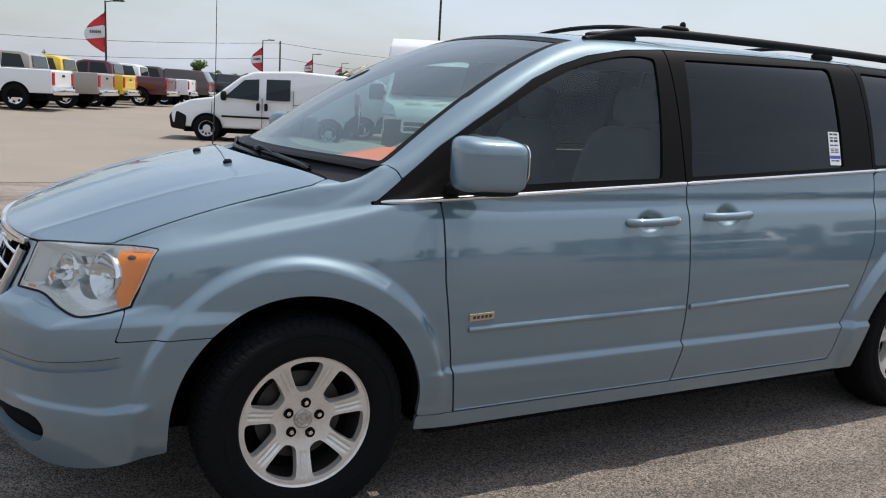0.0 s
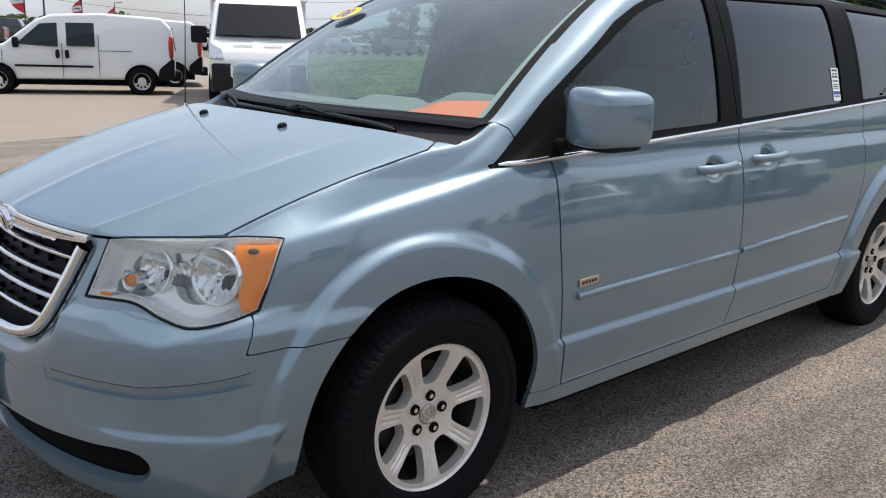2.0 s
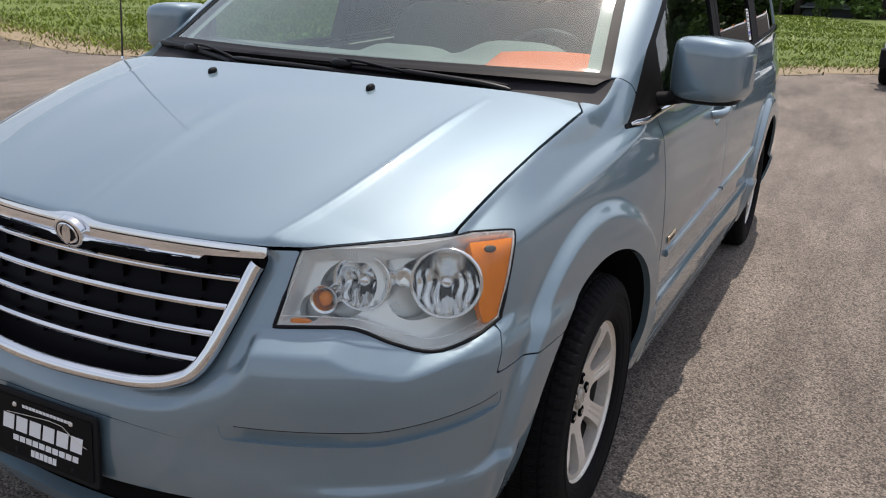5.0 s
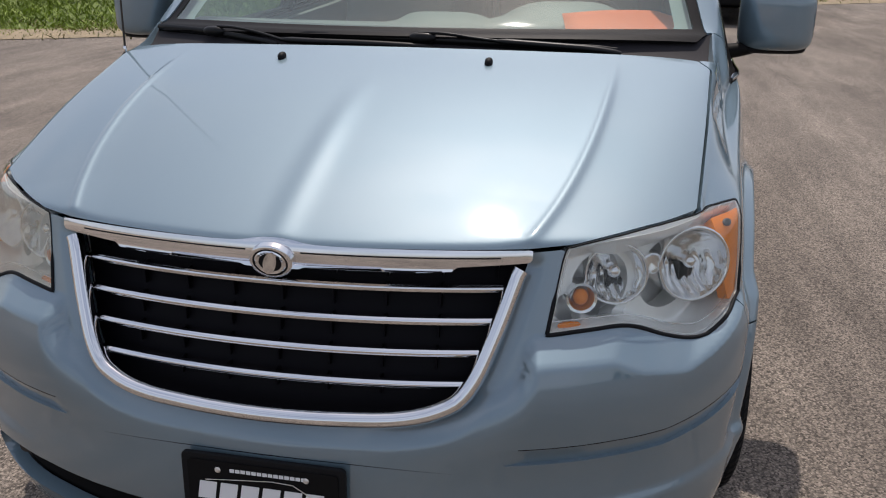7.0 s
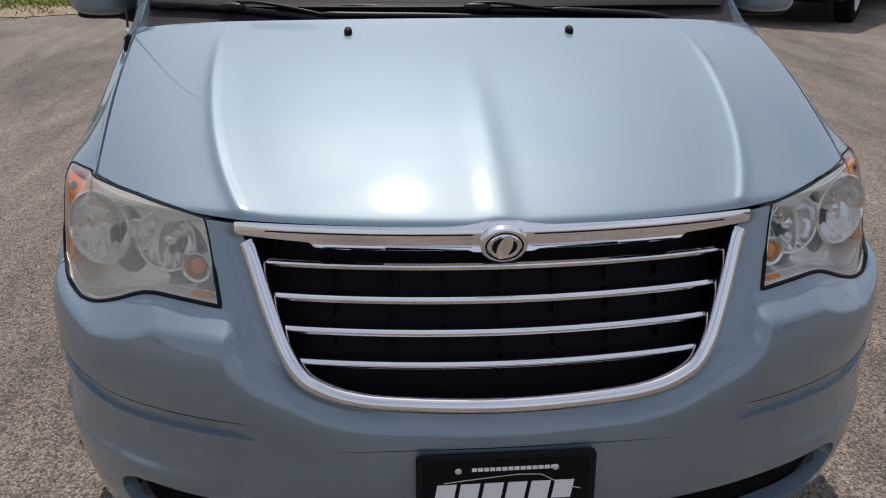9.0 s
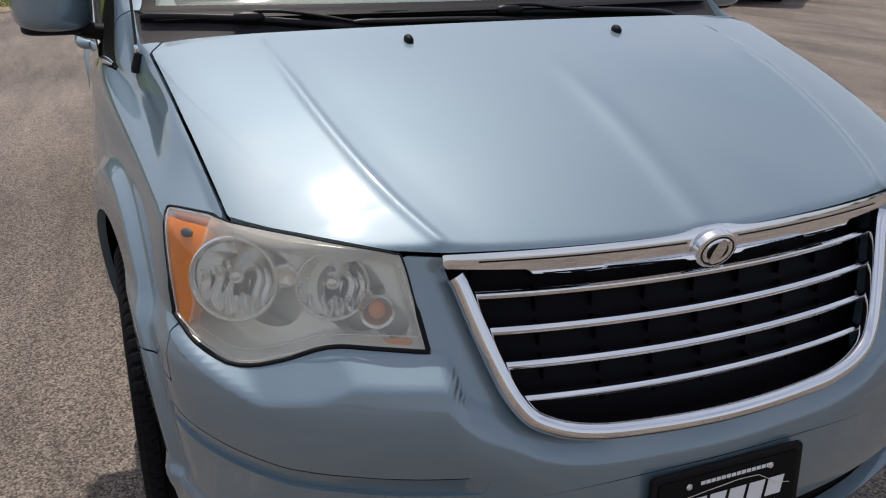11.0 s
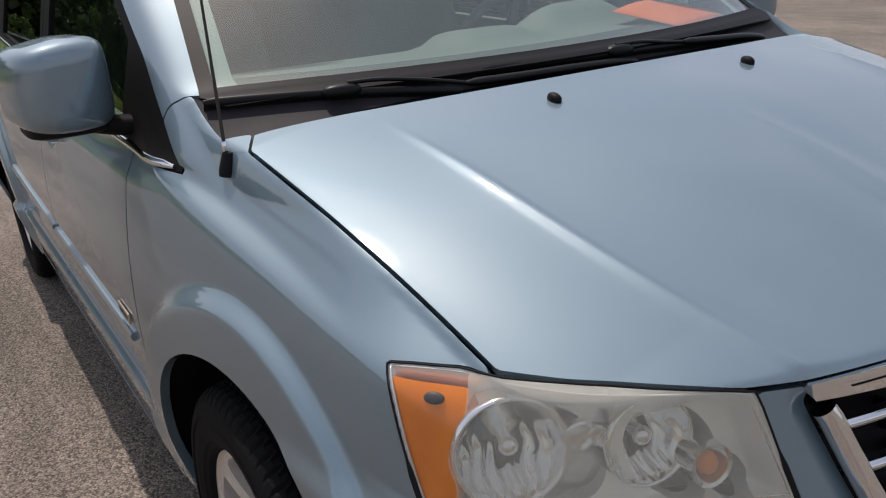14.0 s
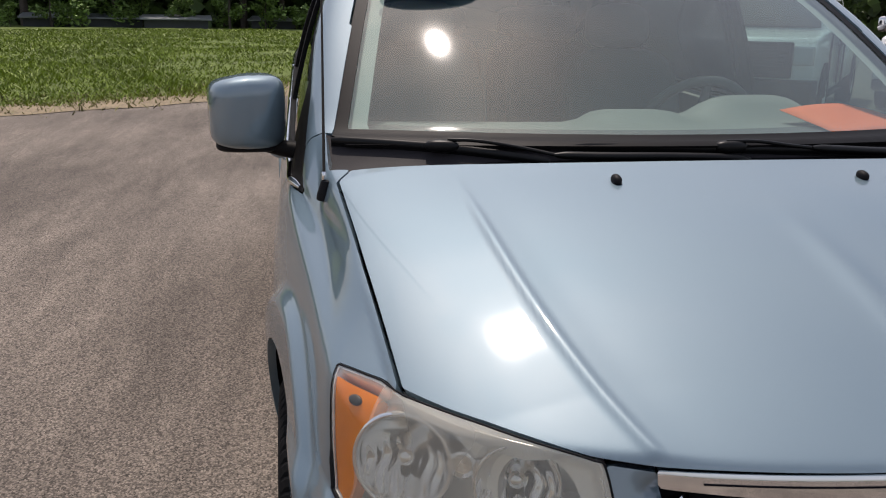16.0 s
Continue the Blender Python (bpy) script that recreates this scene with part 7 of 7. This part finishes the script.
def box_van(p, heading):
    """The tall van that faces the viewer: cab, snub bonnet and a box body with a sloped cap."""
    t = thing("box_van", "white high-roof box van with dark bumper and black mirrors", "van", group="white vans in the lot")

    def wide(x, z):
        return 1.00 - 0.03 * abs(z - 0.9) - 0.07 * max(0, z - 1.3) - 0.10 * max(0, x - 0.5)
    bm_ = bmesh.new()
    hull(bm_, [(0.86, 0.62), (0.88, 0.95), (0.76, 1.16), (0.40, 1.34), (-0.36, 2.12), (-0.62, 2.24), (-1.9, 2.24), (-1.9, 0.45), (0.6, 0.42)], wide, 0.07, 4)
    body = part("cab_body", bm_, WHITE_PAINT, t, smooth=35)
    bm_ = bmesh.new()
    hull(bm_, [(-0.70, 2.20), (-0.86, 2.52), (-1.10, 2.70), (-6.0, 2.70), (-6.0, 0.55), (-1.75, 0.55), (-1.75, 2.20)], lambda x, z: 1.06 - 0.12 * max(0, z - 2.4), 0.05)
    part("box_body", bm_, WHITE_PAINT, t, "white box body with a sloped cap", 35)
    part("windshield", face_pane([(0.37, -0.86, 1.42), (0.37, 0.86, 1.42), (-0.31, 0.80, 2.07), (-0.31, -0.80, 2.07)], 0.03), SHADE_GLASS, t, "large dark windshield")
    for y0, y1 in ((-0.75, 0.0), (0.0, 0.72)):
        bm_ = bmesh.new()
        tube(bm_, [(0.43, y0, 1.44), (0.40, (y0 + y1) / 2, 1.46), (0.40, y1 - 0.08, 1.44)], 0.014, 6)
        part("wiper", bm_, BLACK, t)
    bm_ = bmesh.new()
    hull(bm_, [(0.50, 0.30), (0.92, 0.34), (0.96, 0.60), (0.90, 0.90), (0.60, 0.92)], lambda x, z: 0.99 - 0.22 * max(0, x - 0.6), 0.05)
    bp = part("front_bumper", bm_, mat("grey_bumper_plastic", (0.016, 0.016, 0.018), 0.65, spec=0.2, var=0.1), t, "dark grey front bumper", 35)
    bm_ = bmesh.new()
    slab(bm_, rounded(1.12, 0.28, 0.05), 0.03, facing((0.930, 0, 0.76), (1, 0, 0.05)))
    gr = part("grille", bm_, WHITE_PAINT, t, "white-framed grille")
    for y, z, w, h in ((-0.28, 0.815, 0.44, 0.085), (0.28, 0.815, 0.44, 0.085), (-0.28, 0.705, 0.44, 0.085), (0.28, 0.705, 0.44, 0.085)):
        bm_ = bmesh.new()
        slab(bm_, rounded(w, h, 0.02), 0.012, facing((0.958 + 0.05 * (0.76 - z), y, z), (1, 0, 0.05)))
        part("grille_opening", bm_, BLACK, gr)
    bm_ = bmesh.new()
    slab(bm_, rounded(0.085, 0.11, 0.03), 0.02, facing((0.962, 0, 0.76), (1, 0, 0.05)))
    part("grille_emblem", bm_, CHROME, gr)
    bm_ = bmesh.new()
    slab(bm_, rounded(0.32, 0.15, 0.01), 0.012, facing((0.975, 0, 0.50), (1, 0, 0)))
    pl = part("dealer_plate", bm_, BLACK, t, "black dealer plate")
    bm_ = bmesh.new()
    box(bm_, (0.986, -0.12, 0.49), (0.990, 0.12, 0.53))
    part("plate_bar", bm_, WHITE_PAPER, pl)
    for s in (-1, 1):
        quad = [(0.885, s * 0.68, 0.955), (0.855, s * 0.955, 0.975), (0.66, s * 0.955, 1.27), (0.79, s * 0.73, 1.15)]
        hl = part("headlamp", face_pane(quad if s > 0 else quad[::-1], 0.045), CLEAR_LAMP, t, "large clear head lamp")
        for f in (0.30, 0.70):
            bm_ = bmesh.new()
            lathe(bm_, [(0.055, 0.0), (0.052, 0.010), (0.030, 0.004), (0.0, 0.008)], 16, facing((0.905 - 0.03 * f, s * (0.70 + 0.22 * f), 1.04), (1, 0.1 * s, 0.55)))
            part("lamp_bowl", bm_, REFLECTOR, hl, smooth=40)
        bm_ = bmesh.new()
        box(bm_, (0.06, s * 1.20 - 0.16, 1.28), (0.20, s * 1.20 + 0.16, 1.62), 0.05)
        rod(bm_, (0.10, s * 0.90, 1.42), (0.12, s * 1.10, 1.45), 0.05, n=8)
        part("door_mirror", bm_, BLACK, t, "large black door mirror", 50)
        part("door_window", side_pane([(0.20, 1.38), (-0.38, 1.98), (-1.10, 2.0), (-1.10, 1.36)], wide, s), SHADE_GLASS, t, "dark door window")
        for x in (0, -3.9):
            arch_disc(t, x, s * (wide(x, 0.5) + 0.001) + 0.01, s, 0.36, 0.42)
            road_wheel(t, x, s * 0.92, s, 0.35, STEEL, 8, 0.22)
        bm_ = bmesh.new()
        for q in range(7):
            box(bm_, (0.60, s * 0.30 - 0.20 + q * 0.055, 1.252), (0.66, s * 0.30 - 0.17 + q * 0.055, 1.262))
        part("bonnet_vents", bm_, DARK, body)
    bm_ = bmesh.new()
    box(bm_, (-5.8, -0.8, 0.30), (0.6, 0.8, 0.56))
    part("chassis", bm_, DARK, t)
    t.matrix_world = place(p, heading)
    return t


VAN_WAY = (-0.932, 0.363)
city_van((5.25, 19.30), VAN_WAY, "white compact cargo van with black bumpers and steel wheels")
city_van((7.4, 22.2), VAN_WAY, "white compact cargo van parked beside its twin")
box_van((8.75, 13.6), (-0.50, -0.866))

HEAD = (-0.92, 0.39)
TAN = paint("tan_paint", (0.34, 0.30, 0.25))
YELLOW = paint("yellow_paint", (0.80, 0.52, 0.015))
MAROON = paint("maroon_paint", (0.085, 0.009, 0.014))
CHARCOAL = paint("charcoal_paint", (0.030, 0.030, 0.033))
BROWN = paint("bronze_paint", (0.075, 0.055, 0.045))


def behind(p):
    """The front axle of a truck whose rear axle stands at p."""
    return (p[0] + HEAD[0] * 3.65, p[1] + HEAD[1] * 3.65)


ROW = ((88.0, 31.5, WHITE_PAINT, "white pickup truck with chrome bumper, among other trucks", False), (85.4, 34.3, TAN, "tan pickup truck with chrome bumper, among other trucks", False), (83.9, 37.3, YELLOW, "bright yellow pickup truck with chrome bumper", False), (81.3, 41.5, MAROON, "dark maroon pickup truck with chrome wheels", False), (79.9, 45.5, WHITE_PAINT, "white pickup truck with red tail lamps", False), (78.6, 49.0, BROWN, "dark bronze truck with a covered bed", True), (76.9, 53.5, CHARCOAL, "black pickup truck in the row", False), (75.7, 58.0, CHARCOAL, "black truck with a covered bed", True), (74.6, 63.0, MAROON, "dark red pickup truck in the row", False), (73.7, 68.0, CHARCOAL, "black pickup truck in the row", True))
for az, d, pm, label, cap in ROW:
    q = from_start(az, d)
    truck = pickup(behind(q), HEAD, pm, label, cap=cap)
    truck.location.z = 0.32
for k in range(7):
    pickup((44 + 3.6 * k, 84 - 1.6 * k), (0.1, -1.0), (WHITE_PAINT, CHARCOAL, TAN, MAROON)[k % 4], ("white", "black", "tan", "maroon")[k % 4] + " truck in a row beyond the grass", cap=k % 2 == 0)

RIGHT = (-0.80, 0.60)
pickup((16.3, -2.55), (-0.995, 0.08), WHITE_PAINT, "white heavy pickup truck with black bumper, by the field", chrome=False, long_bed=True)
pickup((11.15, -5.8), (-0.77, 0.64), WHITE_PAINT, "white heavy pickup truck with plain grille, facing the lot", chrome=False, long_bed=True)
pickup((12.2, -9.9), (-0.72, 0.69), WHITE_PAINT, "white pickup truck with chrome grille and bumper", chrome=True)
pickup((13.2, -13.9), (-0.72, 0.69), CHARCOAL, "black pickup truck with chrome grille and bumper", chrome=True)
